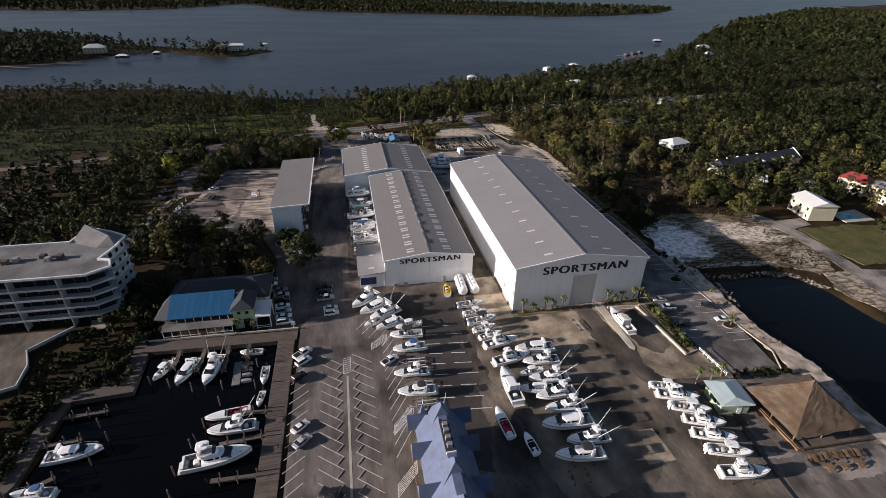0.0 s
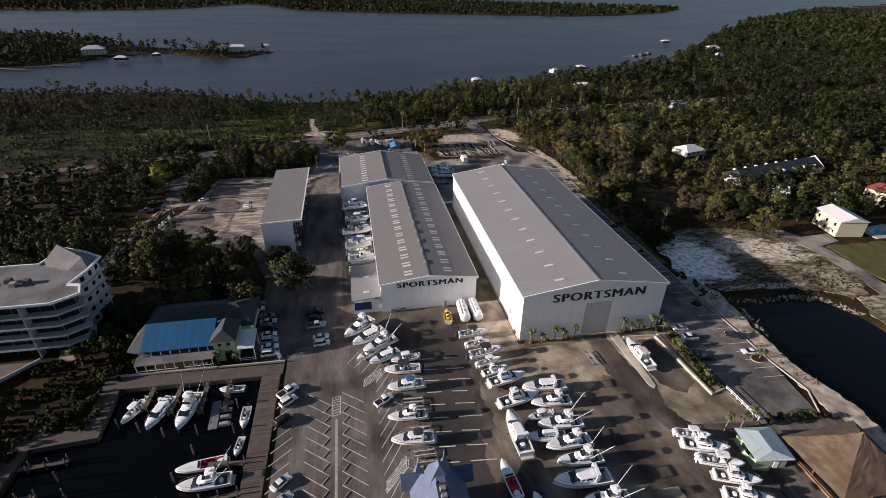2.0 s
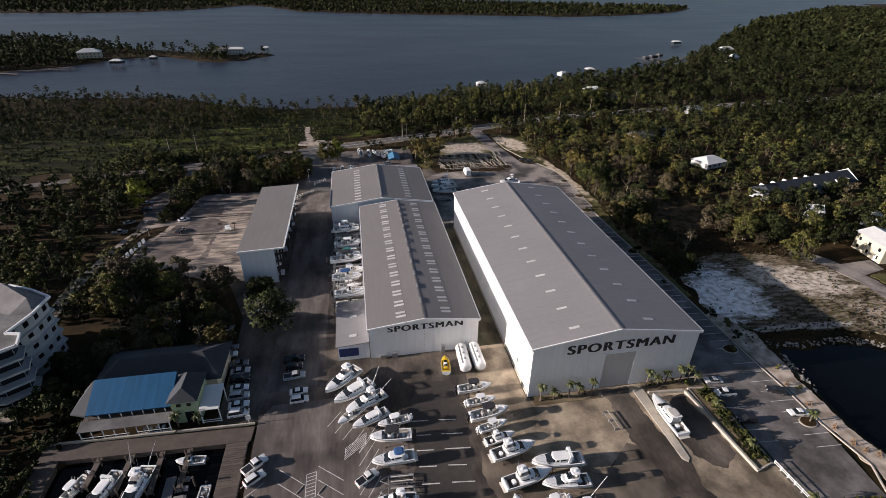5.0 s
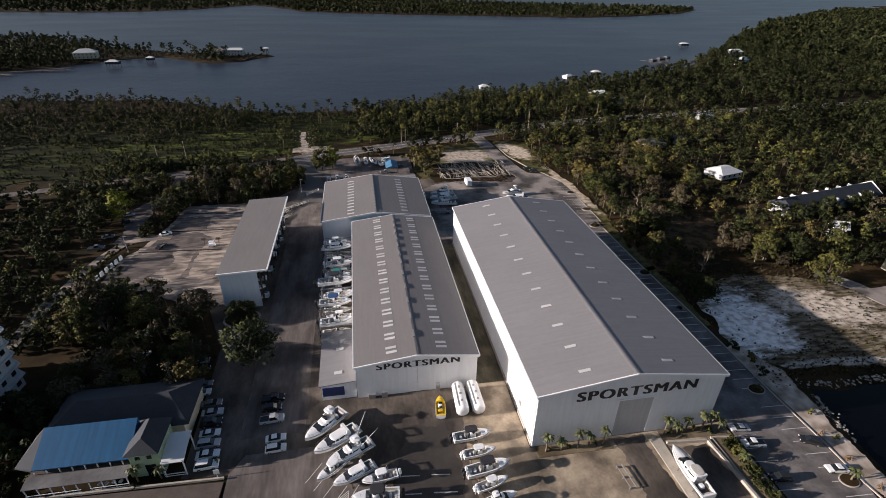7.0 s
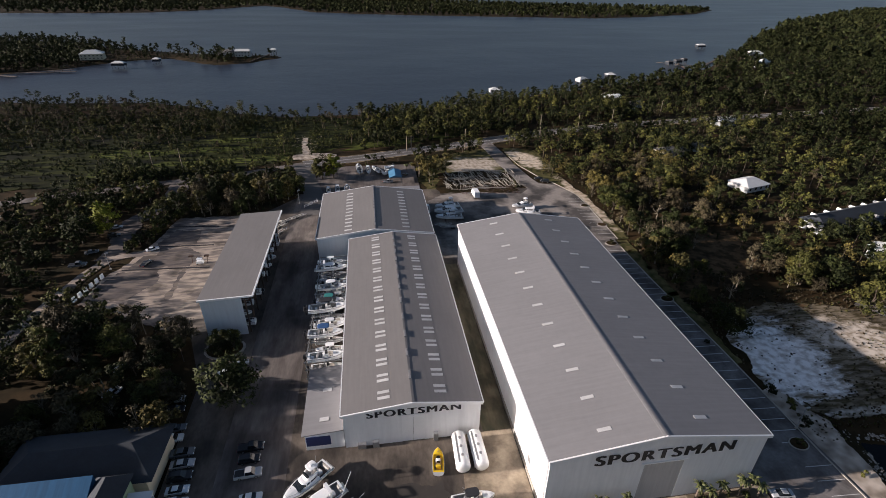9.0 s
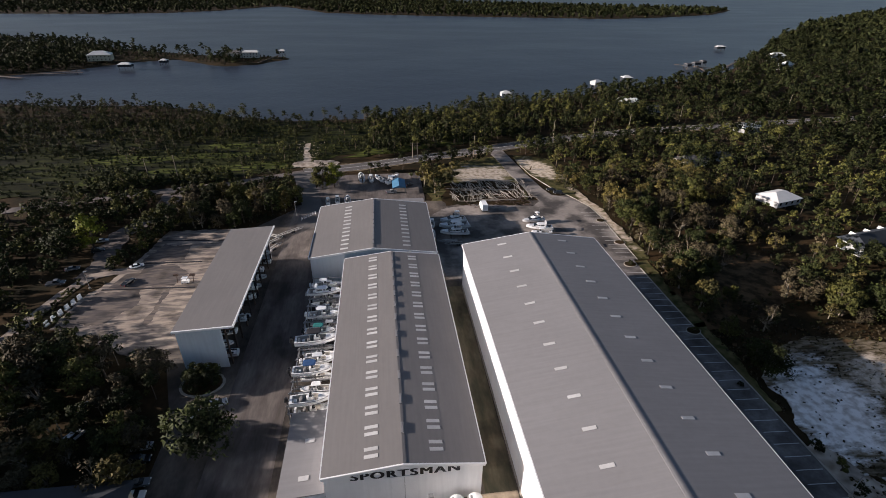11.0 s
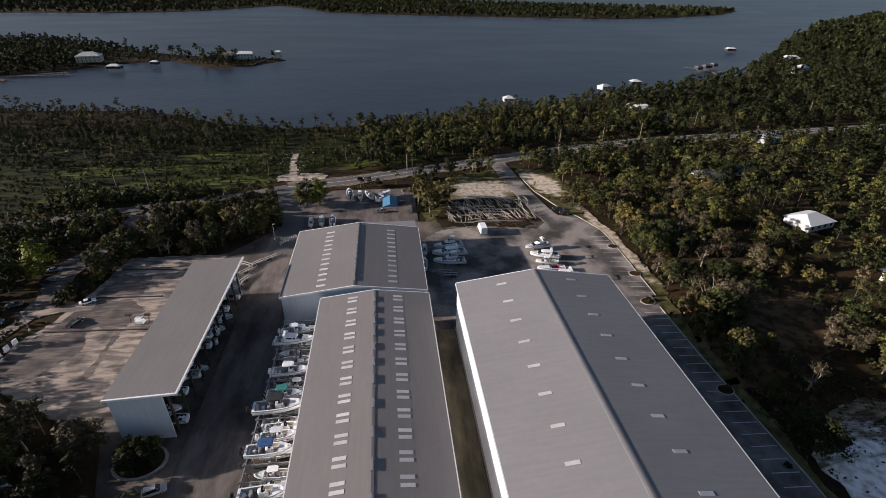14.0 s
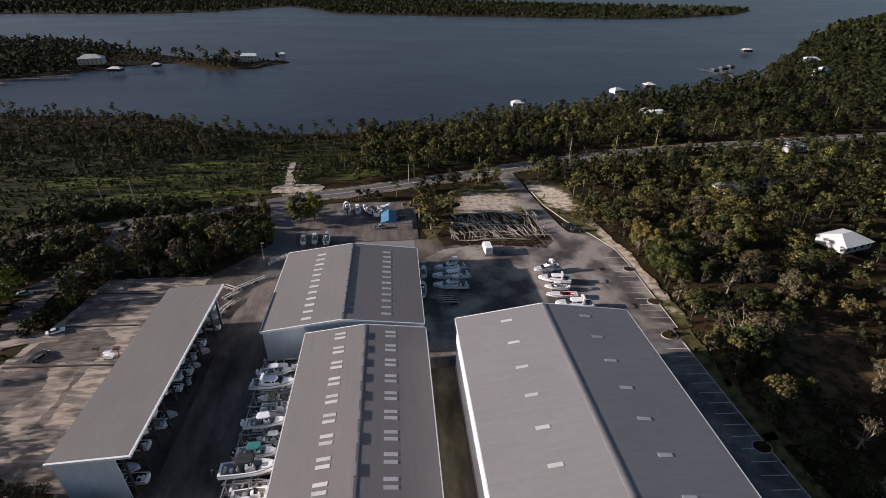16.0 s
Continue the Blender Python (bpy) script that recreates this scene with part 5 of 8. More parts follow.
for i in range(14):
    if rnd.random() < 0.7:
        place_boat(rnd.choice(["console", "cruiser", "open", "open"]), 1.8 + rnd.uniform(-0.4, 0.6), 149.6 + 3.45 * i, rnd.choice([0, 180, 0]) + rnd.uniform(-2, 2), rnd.uniform(6.2, 7.6), z=0.63, stand=False)
for i in range(10):
    y = 170.6 + 4.9 * i
    for z in (0.6, 3.56, 6.76):
        if rnd.random() < 0.8:
            place_boat(rnd.choice(["open", "dark", "dark"]), -21.5 + rnd.uniform(-0.6, 0.4), y, rnd.choice([0, 180]), rnd.uniform(5.6, 7.0), z=z, stand=False)
for ob, _ in KINDS.values():
    if ob.matrix_basis == Matrix.Identity(4):
        bpy.data.objects.remove(ob)
STAND.matrix_basis = pose(38, 56.0, 0)


# ---- boat trailers ----
def trailer():
    tr = thing("boat_trailer", "empty galvanised boat trailer", "trailer", group="empty trailers")
    part("frame", Shape().box(-2.6, 2.2, -0.95, -0.85, 0.5, 0.62).box(-2.6, 2.2, 0.85, 0.95, 0.5, 0.62).box(-2.6, -2.5, -0.85, 0.85, 0.5, 0.62).box(0, 0.1, -0.85, 0.85, 0.5, 0.62).box(2.1, 2.2, -0.85, 0.85, 0.5, 0.62), STEEL, tr)
    part("drawbar", Shape().rod((2.2, 0.9, 0.56), (3.8, 0, 0.56), 0.07).rod((2.2, -0.9, 0.56), (3.8, 0, 0.56), 0.07), STEEL, tr)
    for y in (-0.5, 0.5):
        part("bunk", Shape().box(-2.4, 1.8, y - 0.1, y + 0.1, 0.62, 0.78), CREAM, tr)
    for x in (-1.5, -0.7):
        for y in (-1.05, 1.05):
            part("wheel", Shape().rod((x, y - 0.1, 0.34), (x, y + 0.1, 0.34), 0.34, n=12), RUBBER, tr)
    return tr


TRAILER = trailer()
TRAILER.matrix_basis = pose(10.9, 93.0, 0, 0, 0, 177)
for x, y, a in ((10.7, 90.6, 175), (11.3, 84.9, 176), (11.3, 79.0, 179), (11.5, 76.4, 178), (41.5, 224.6, 178), (43, 222.5, 176), (-14.4, 238.6, 40), (-18, 235.6, 44), (-21.6, 235, 150), (-20.2, 231, 50), (-19.4, 226, 60), (-20.6, 222.6, 80)):
    copy_thing(TRAILER, pose(x, y, 0, 0, 0, a))


# ---- cars ----
def car(name, label, paint, kind):
    c = thing(name, label, "pickup truck" if kind == "pickup" else "car", group="parked cars")
    L, W = (5.4, 1.95) if kind == "pickup" else (4.8, 1.88)
    h1, h2 = (1.05, 1.85) if kind in ("pickup", "suv") else (0.9, 1.45)
    body = Shape()
    prof = [(-L / 2, 0.4), (-L / 2 + 0.05, h1 - 0.05), (-L / 2 + 0.2, h1), (L / 2 - 1.4, h1), (L / 2 - 0.2, h1 - 0.15), (L / 2, h1 - 0.35), (L / 2, 0.4), (L / 2 - 0.3, 0.3), (-L / 2 + 0.3, 0.3)]
    body.side_prism(prof, -W / 2, W / 2)
    part("body", body, paint, c)
    a, b = (-0.5, 1.45) if kind == "pickup" else ((-L / 2 + 0.25, 1.2) if kind == "suv" else (-1.65, 1.15))
    ra, rb = (0.15, 0.65) if kind == "pickup" else ((0.35, 0.75) if kind == "suv" else (0.75, 0.85))
    part("cabin_glass", Shape().tapered(a, b, -W / 2 + 0.08, W / 2 - 0.08, h1 - 0.01, h2 - 0.06, ra, rb, 0.2), GLASS, c, "dark car windows")
    part("roof", Shape().tapered(a + ra - 0.04, b - rb + 0.04, -W / 2 + 0.24, W / 2 - 0.24, h2 - 0.08, h2, 0.06, 0.08, 0.06), paint, c)
    if kind == "pickup":
        part("truck_bed", Shape().box(-L / 2 + 0.15, -0.65, -W / 2 + 0.15, W / 2 - 0.15, h1, h1 + 0.012), BLACK, c, "dark open truck bed")
    for sgn in (1, -1):
        part("headlight", Shape().box(L / 2 - 0.12, L / 2 + 0.015, sgn * 0.7 - 0.18, sgn * 0.7 + 0.18, h1 - 0.38, h1 - 0.2), TRIM, c)
        part("tail_light", Shape().box(-L / 2 - 0.015, -L / 2 + 0.05, sgn * 0.75 - 0.14, sgn * 0.75 + 0.14, h1 - 0.35, h1 - 0.1), RED_VINYL, c)
        for x in (-L * 0.29, L * 0.3):
            w = part("wheel", Shape().rod((x, sgn * (W / 2 - 0.2), 0.34), (x, sgn * (W / 2 + 0.02), 0.34), 0.34, n=12), RUBBER, c)
            part("rim", Shape().rod((x, sgn * (W / 2 + 0.0), 0.34), (x, sgn * (W / 2 + 0.03), 0.34), 0.2, n=8), STEEL, w)
    return c


CARS = {}


def place_car(kind, paint, x, y, a):
    m = pose(x, y, 0.03, 0, 0, a) @ Matrix.Diagonal((0.92, 0.92, 0.92, 1))
    if (kind, paint) in CARS:
        return copy_thing(CARS[kind, paint], m)
    names = {"pickup": "pickup_truck", "suv": "suv", "sedan": "sedan_car"}
    c = CARS[kind, paint] = car(names[kind], f"{paint} {'pickup truck' if kind == 'pickup' else kind + ' car'} parked on asphalt", CAR_PAINT[paint], kind)
    c.matrix_basis = m
    return c


for row in [("suv", "white", -21.8, 114.4, 3), ("sedan", "white", -22.2, 116.9, 3), ("suv", "silver", -22.6, 119.5, 2), ("sedan", "white", -23.0, 122.2, 3), ("suv", "black", -23.4, 125.0, 5), ("sedan", "silver", -23.8, 127.8, 5),
            ("sedan", "grey", -24.6, 130.5, 4), ("suv", "white", -27.6, 134.2, 6), ("sedan", "grey", -27.8, 136.9, 6), ("suv", "black", -29.6, 142.0, 6), ("sedan", "silver", -30.5, 145.2, 6),
            ("suv", "white", -9.3, 116.3, 4), ("sedan", "white", -9.6, 118.9, 4), ("pickup", "silver", -11.0, 124.0, 4), ("suv", "black", -11.4, 127.2, 3), ("pickup", "black", -11.6, 130.0, 3),
            ("pickup", "white", -16.4, 100.6, 40), ("suv", "white", -16.0, 97.6, 38), ("suv", "black", -16.8, 92.2, 44), ("pickup", "white", 4.8, 94.3, 33), ("sedan", "white", -15.6, 77.3, 42), ("sedan", "silver", -15.0, 73.5, 42), ("pickup", "black", -9.0, 60.5, -30),
            ("sedan", "silver", 86.3, 106.6, 172), ("pickup", "white", 86.4, 102.6, 172), ("suv", "black", 85.9, 94.8, 170), ("suv", "black", 98.6, 101.3, 150), ("sedan", "white", 98.4, 94.8, 172),
            ("sedan", "white", -60.5, 217.6, 30), ("sedan", "black", -58.9, 207.8, 70), ("pickup", "grey", -80.1, 209.4, 10), ("suv", "white", -46.0, 157.2, 60), ("suv", "white", -44.9, 149.0, 65),
            ("suv", "silver", -18.8, 155.0, 20), ("sedan", "white", -21.5, 152.6, 8), ("pickup", "silver", 22.0, 271.8, 3), ("sedan", "black", 92.6, 268.0, 165), ("suv", "black", 94.4, 264.0, 165), ("sedan", "grey", 30.0, 280.0, 40),
            ("sedan", "grey", -79.8, 218, 20), ("suv", "black", -77.6, 229.5, 20), ("sedan", "silver", -79.6, 236.8, 15)]:
    place_car(*row)


# ---- smaller buildings ----
def ridge_roof(s, x0, x1, y0, y1, z0, z1, axis, hip=0.0):
    """A closed gable or hip roof; the ridge runs along the axis."""
    if axis == "x":
        m = (y0 + y1) / 2
        r = [(x0 + hip, m, z1), (x1 - hip, m, z1)]
        f = [(0, 1, 5, 4), (2, 3, 4, 5), (3, 0, 4), (1, 2, 5), (3, 2, 1, 0)]
    else:
        m = (x0 + x1) / 2
        r = [(m, y0 + hip, z1), (m, y1 - hip, z1)]
        f = [(1, 2, 5, 4), (3, 0, 4, 5), (0, 1, 4), (2, 3, 5), (3, 2, 1, 0)]
    return s.add([(x0, y0, z0), (x1, y0, z0), (x1, y1, z0), (x0, y1, z0)] + r, f)


def along(s, path, width, z0, z1):
    """A wall or kerb of that width along a path."""
    for (xa, ya), (xb, yb) in zip(path, path[1:]):
        d = Vector((xb - xa, yb - ya)).normalized() * width / 2
        s.prism([(xa - d.y - d.x, ya + d.x - d.y), (xa + d.y - d.x, ya - d.x - d.y), (xb + d.y, yb - d.x), (xb - d.y, yb + d.x)], z0, z1)
    return s


# apartment block
FRONT = [(-125, 123), (-76.5, 122.4), (-69.5, 122.5), (-64.8, 126.0), (-66.3, 130.0), (-69.3, 130.6), (-67.6, 137.4), (-67.3, 144.2), (-73, 148), (-79.2, 151), (-81, 142.2), (-125, 142.2)]
CORE = [(-125, 125.2), (-76.5, 124.8), (-70.5, 124.9), (-67.0, 127.4), (-67.6, 129.6), (-70.3, 131.4), (-68.4, 137.6), (-68.0, 143.8), (-73, 147.2), (-79, 150), (-80.6, 142.0), (-125, 142.0)]
condo = thing("apartment_building", "white five-storey apartment building with long dark balconies", "apartment building", pose(0, 0, 0))
part("wall", Shape().prism(CORE, 0, 15.0), STUCCO, condo)
for k in range(5):
    z = 3.0 * k
    if k:
        part("balcony_slab", Shape().prism(FRONT, z - 0.25, z), STUCCO, condo)
        part("balcony_parapet", along(Shape(), FRONT[:6], 0.15, z, z + 0.3), STUCCO, condo, "white balcony parapet")
    path = CORE[:10]
    for (xa, ya), (xb, yb) in zip(path, path[1:]):
        L = math.hypot(xb - xa, yb - ya)
        n = max(1, int(L / 2.9))
        d = Vector((xb - xa, yb - ya)) / L
        for i in range(n):
            c = Vector((xa, ya)) + d * (L * (i + 0.5) / n)
            w = L / n * 0.47 if ya < 130 else 0.6
            a, b = c - d * w, c + d * w
            part("window", along(Shape(), [tuple(a), tuple(b)], 0.12, z + (0.05 if ya < 130 else 1.0), z + (2.72 if ya < 130 else 2.4)), GLASS, condo, "dark balcony window")
for x in (-118, -108, -97, -87.5, -76.5):
    part("partition", Shape().box(x - 0.15, x + 0.15, 122.6, 125, 0, 14.9), STUCCO, condo, "white partition between balconies")
part("roof", Shape().prism(FRONT, 14.9, 15.25), FLAT_ROOF, condo, "flat grey roof")
part("roof_parapet", along(Shape(), FRONT + FRONT[:1], 0.4, 15.25, 15.8), TRIM, condo, "white roof parapet")
part("roof_hood", Shape().add([(-80.6, 142.4, 15.3), (-72.5, 137.8, 15.3), (-67.8, 138, 15.3), (-67.6, 144, 15.3), (-73, 147.6, 15.3), (-79, 150.6, 15.3), (-78.6, 148.0, 18.2), (-70.5, 142.0, 17.0)],
                             [(0, 1, 7, 6), (1, 2, 7), (2, 3, 7), (3, 4, 7), (4, 5, 6, 7), (5, 0, 6), (0, 5, 4, 3, 2, 1)]), FLAT_ROOF, condo, "pitched stair-tower roof")
for i, x in enumerate((-102, -99.5, -97, -92, -90, -84, -82, -79.5, -110, -114)):
    part("roof_unit", Shape().tapered(x - 0.7, x + 0.7, 131.6 + i % 3, 133.2 + i % 3, 15.25, 16.3, 0.05, 0.05, 0.05), RUST if i % 2 else STEEL, condo, "air conditioning unit")
terrace = tagged(new("pavement_terrace", Shape().prism([(-125, 122), (-76, 121), (-83, 113), (-80, 107), (-79, 100), (-90, 96), (-125, 96)], -0.3, 0.3).mesh("pavement_terrace", DARK_ASPHALT)), "paved pool terrace before the apartments", "terrace", kind="structure")
part("parapet", along(Shape(), [(-76, 121), (-83, 113), (-80, 107), (-79, 100), (-90, 96)], 0.3, 0.3, 1.1), STUCCO, terrace)

# restaurant with the blue roof
rest = thing("restaurant", "waterside restaurant with blue metal roof and white railings", "restaurant", pose(0, 0, 0))
part("wall", Shape().box(-50, -35, 116.5, 121, 0, 4.6), CREAM_WALL, rest)
part("blue_roof", Shape().add([(-50.6, 114.6, 4.7), (-34.4, 114.6, 4.7), (-34.4, 121.4, 8.0), (-50.6, 121.4, 8.0), (-50.6, 114.6, 4.5), (-34.4, 114.6, 4.5), (-34.4, 121.4, 4.5), (-50.6, 121.4, 4.5)],
                              [(0, 1, 2, 3), (4, 7, 6, 5), (0, 4, 5, 1), (1, 5, 6, 2), (2, 6, 7, 3), (3, 7, 4, 0)]), BLUE_ROOF, rest)
part("hip_roof", Shape().add([(-54.0, 115.8, 4.4), (-50.6, 114.6, 4.7), (-50.6, 121.4, 8.0), (-54, 123, 4.4), (-54, 115.8, 4.2), (-50.6, 114.6, 4.2), (-50.6, 121.4, 4.2), (-54, 123, 4.2)],
                             [(0, 1, 2, 3), (4, 7, 6, 5), (0, 4, 5, 1), (1, 5, 6, 2), (2, 6, 7, 3), (3, 7, 4, 0)]), DARK_ROOF, rest)
part("rear_roof", ridge_roof(Shape(), -53, -26, 121.4, 134.5, 4.6, 7.6, "x", 5), DARK_ROOF, rest, "dark grey hipped rear roof")
part("rear_wall", Shape().box(-52, -27, 121.6, 133.5, 0, 4.6), CREAM_WALL, rest)
part("green_wall", Shape().box(-34.3, -29.2, 114.2, 121.4, 0, 6.0), GREEN_WALL, rest, "pale green gabled entrance wing")
part("wing_roof", ridge_roof(Shape(), -35.0, -28.9, 113.8, 122.5, 6.0, 8.3, "y", 2.0), DARK_ROOF, rest)
part("porch_roof", Shape().add([(-28.9, 113.2, 3.9), (-24.9, 113.2, 3.9), (-24.9, 119.4, 5.0), (-28.9, 119.4, 5.0), (-28.9, 113.2, 3.75), (-24.9, 113.2, 3.75), (-24.9, 119.4, 4.85), (-28.9, 119.4, 4.85)],
                               [(0, 1, 2, 3), (4, 7, 6, 5), (0, 4, 5, 1), (1, 5, 6, 2), (2, 6, 7, 3), (3, 7, 4, 0)]), WHITE_ROOF, rest, "pale porch roof")
for x in (-28.7, -25.1):
    for y in (113.4, 119):
        part("porch_post", Shape().box(x - 0.1, x + 0.1, y - 0.1, y + 0.1, 0, 4.2), TRIM, rest)
part("awning", Shape().add([(-51.8, 112.2, 2.7), (-34.4, 112.2, 2.7), (-34.4, 114.5, 3.3), (-51.8, 114.5, 3.3), (-51.8, 112.2, 2.6), (-34.4, 112.2, 2.6), (-34.4, 114.5, 3.2), (-51.8, 114.5, 3.2)],
                           [(0, 1, 2, 3), (4, 7, 6, 5), (0, 4, 5, 1), (1, 5, 6, 2), (2, 6, 7, 3), (3, 7, 4, 0)]), FLAT_ROOF, rest, "grey flat awning over the terrace")
for i in range(9):
    x = -51.5 + 2.1 * i
    part("post", Shape().box(x - 0.08, x + 0.08, 112.3, 112.46, 0, 2.7), TRIM, rest)
    part("gallery_post", Shape().box(x + 0.9, x + 1.06, 114.7, 114.86, 3.3, 4.6), TRIM, rest)
for z in (0.5, 1.05):
    part("railing", Shape().box(-51.5, -42.5, 112.1, 112.2, z, z + 0.1), TRIM, rest)
    part("railing", Shape().box(-41, -34.6, 112.1, 112.2, z, z + 0.1), TRIM, rest)
    part("railing", Shape().box(-28.8, -25, 113.0, 113.1, z, z + 0.1), TRIM, rest)
part("gallery_floor", Shape().box(-51.5, -34.4, 114.5, 116.5, 3.15, 3.3), WOOD, rest)
for x in (-33.2, -31.2):
    part("window", Shape().box(x, x + 0.8, 114.1, 114.2, 4.6, 5.4), GLASS, rest)
# dark sheet on the solid wall, in place of a shaded opening
part("doorway", Shape().box(-32.0, -30.2, 114.08, 114.2, 0, 3.0), GLASS, rest, "dark panel for the shade of an open doorway")
for x in (-40, -38.8, -37.6, -36.4):
    u = thing("parasol_table", "small white terrace table", "table", pose(x, 113.2, 0), "terrace tables")
    part("tabletop", Shape().rod((0, 0, 0.72), (0, 0, 0.77), 0.4, n=10), TRIM, u)
    part("leg", Shape().rod((0, 0, 0), (0, 0, 0.72), 0.05), STEEL, u)

# blue-shingled pavilion
pav = thing("harbour_pavilion", "large pavilion with slate-blue shingle roof and gablets", "pavilion", pose(0, 0, 0))
part("wall", Shape().box(8.6, 16.4, 46, 70.6, 0, 5.0), CREAM_WALL, pav)
roof = Shape()
x0, x1, y0, y1, ez, rz = 7.4, 17.4, 44.5, 71.8, 5.0, 9.3
roof.add([(x0, y0, ez), (11.7, y0 + 4, rz), (11.7, y1 - 4, rz), (x0, y1, ez)], [(0, 1, 2, 3)])
roof.add([(x1, y0, ez), (x1, y1, ez), (13.3, y1 - 4, rz), (13.3, y0 + 4, rz)], [(0, 1, 2, 3)])
roof.add([(x0, y1, ez), (11.7, y1 - 4, rz), (13.3, y1 - 4, rz), (x1, y1, ez)], [(0, 1, 2, 3)])
roof.add([(x0, y0, ez), (x1, y0, ez), (13.3, y0 + 4, rz), (11.7, y0 + 4, rz)], [(0, 1, 2, 3)])
roof.add([(11.7, y0 + 4, rz), (13.3, y0 + 4, rz), (13.3, y1 - 4, rz), (11.7, y1 - 4, rz)], [(0, 1, 2, 3)])
roof.add([(x0, y0, ez), (x0, y1, ez), (x1, y1, ez), (x1, y0, ez)], [(0, 1, 2, 3)])
part("roof", roof, SLATE_BLUE, pav)
for y, a in ((68.6, 2.3), (56.0, 2.5), (49.0, 2.3)):
    part("cupola", ridge_roof(Shape(), 12.5 - a, 12.5 + a, y - a, y + a, 7.6, 11.0, "y", a * 0.8), SLATE_BLUE, pav, "small hipped roof turret")
for y in (70.0, 63.2, 54.6, 48.0):
    part("gablet", ridge_roof(Shape(), 6.0, 10.8, y - 1.7, y + 1.7, 5.0, 7.6, "x", 0.0), SLATE_BLUE, pav, "small side gable")
    part("gablet", ridge_roof(Shape(), 14.2, 18.9, y - 1.7, y + 1.7, 5.0, 7.6, "x", 0.0), SLATE_BLUE, pav, "small side gable")
part("roof_well", Shape().box(11.6, 13.4, 58.8, 66.0, 9.3, 9.4), BLACK_CANVAS, pav, "dark flat roof well")
part("well_parapet", Shape().box(11.7, 12.2, 58.4, 66.4, 8.3, 9.3), TRIM, pav)
part("well_parapet", Shape().box(11.6, 13.4, 58.4, 58.6, 8.7, 9.8), TRIM, pav)
for y in (60, 61.6, 63.2, 64.6):
    part("air_conditioner", Shape().tapered(12.0, 13.0, y - 0.45, y + 0.45, 9.4, 10.2, 0.05, 0.05, 0.05), STEEL, pav)
for x, y in ((9.2, 71.4), (13.9, 72.0)):
    part("turret", Shape().rod((x, y - 1, 5.0), (x, y - 1, 9.8), 1.5, 0.05, 4), SLATE_BLUE, pav, "steep pointed turret roof")
    part("finial", Shape().rod((x, y - 1, 9.6), (x, y - 1, 11.2), 0.07, 0.02, 5), TRIM, pav)
for y in (52, 57, 62, 67):
    part("window", Shape().box(8.5, 8.6, y - 0.8, y + 0.8, 1.2, 3.2), GLASS, pav)
part("deck_rail", along(Shape(), [(6.2, 47), (6.4, 70), (8.5, 72.5)], 0.1, 0.9, 1.05), WOOD_BROWN, pav, "timber deck railing")
for y in range(48, 71, 2):
    part("rail_post", Shape().box(6.3, 6.42, y, y + 0.12, 0, 1.0), WOOD_BROWN, pav)

# thatched bar
tiki = thing("thatched_hut", "open hut with brown palm-thatch hip roof", "thatched hut", pose(0, 0, 0))
rng_t = np.random.default_rng(4)
thatch = Shape()
cx, cy = 93.0, 62.6
base = [(83.0, 54.4), (99.6, 54.0), (101.4, 69.6), (83.0, 68.6)]
levels = []
for k in range(15):
    t = k / 14
    q = 1 - t
    flare = 1.0 + 0.02 * (k % 2)
    ring = []
    for (xa, ya), (xb, yb) in zip(base, base[1:] + base[:1]):
        for i in range(10):
            u = i / 10
            x, y = xa + (xb - xa) * u, ya + (yb - ya) * u
            s = max(0.02, q ** 1.2) * flare * (1 + rng_t.uniform(-0.012, 0.012))
            ring.append((cx + (x - cx) * s, cy + (y - cy) * s, 2.9 + 6.3 * t + rng_t.uniform(-0.06, 0.06)))
    levels.append(ring)
thatch.loft(levels)
part("thatch_roof", thatch, THATCH, tiki, smooth=False)
for i, (x, y) in enumerate([(84.4, 55.6), (98.4, 55.2), (100, 68.2), (84.4, 67.4), (84.4, 61.5), (91.4, 55.4), (99.2, 62)]):
    part("post", Shape().rod((x, y, 0), (x, y, 3.6), 0.16, n=7), WOOD_BROWN, tiki)
for z in (0.45, 0.95):
    part("rail", along(Shape(), [(83.9, 67.8), (83.5, 53.2), (99.8, 52.9)], 0.14, z, z + 0.16), WOOD_BROWN, tiki, "brown timber rail")
part("skirt", along(Shape(), [(84.0, 67.8), (83.6, 53.4), (99.8, 53.1)], 0.12, 0.0, 0.35), WOOD_BROWN, tiki)
part("bar_counter", Shape().box(88, 96, 59, 65, 0, 1.1), WOOD_BROWN, tiki)
slab("pavement_tiki_path", "pale worn strip across the terrace", "concrete", ragged([(76.6, 53.0), (84, 52.4), (103, 51.6), (103, 53.0), (84, 53.2), (77, 54.4)], 0.4, 91), 0.034, BACK_ASPHALT)
slab("pavement_tiki_sand", "pale sandy floor round the picnic tables", "concrete", ragged([(80, 46), (102, 46), (102, 51.4), (84, 52.2)], 0.6, 92), 0.03, BACK_ASPHALT)
wall_runs = along(Shape(), [(78.0, 66), (77.0, 63), (75.4, 54.7), (74.4, 44)], 0.3, -0.1, 0.25)
tagged(new("terrace_kerb", wall_runs.mesh("terrace_kerb", BLACK_CANVAS)), "dark low kerb between yard and terrace", "kerb")


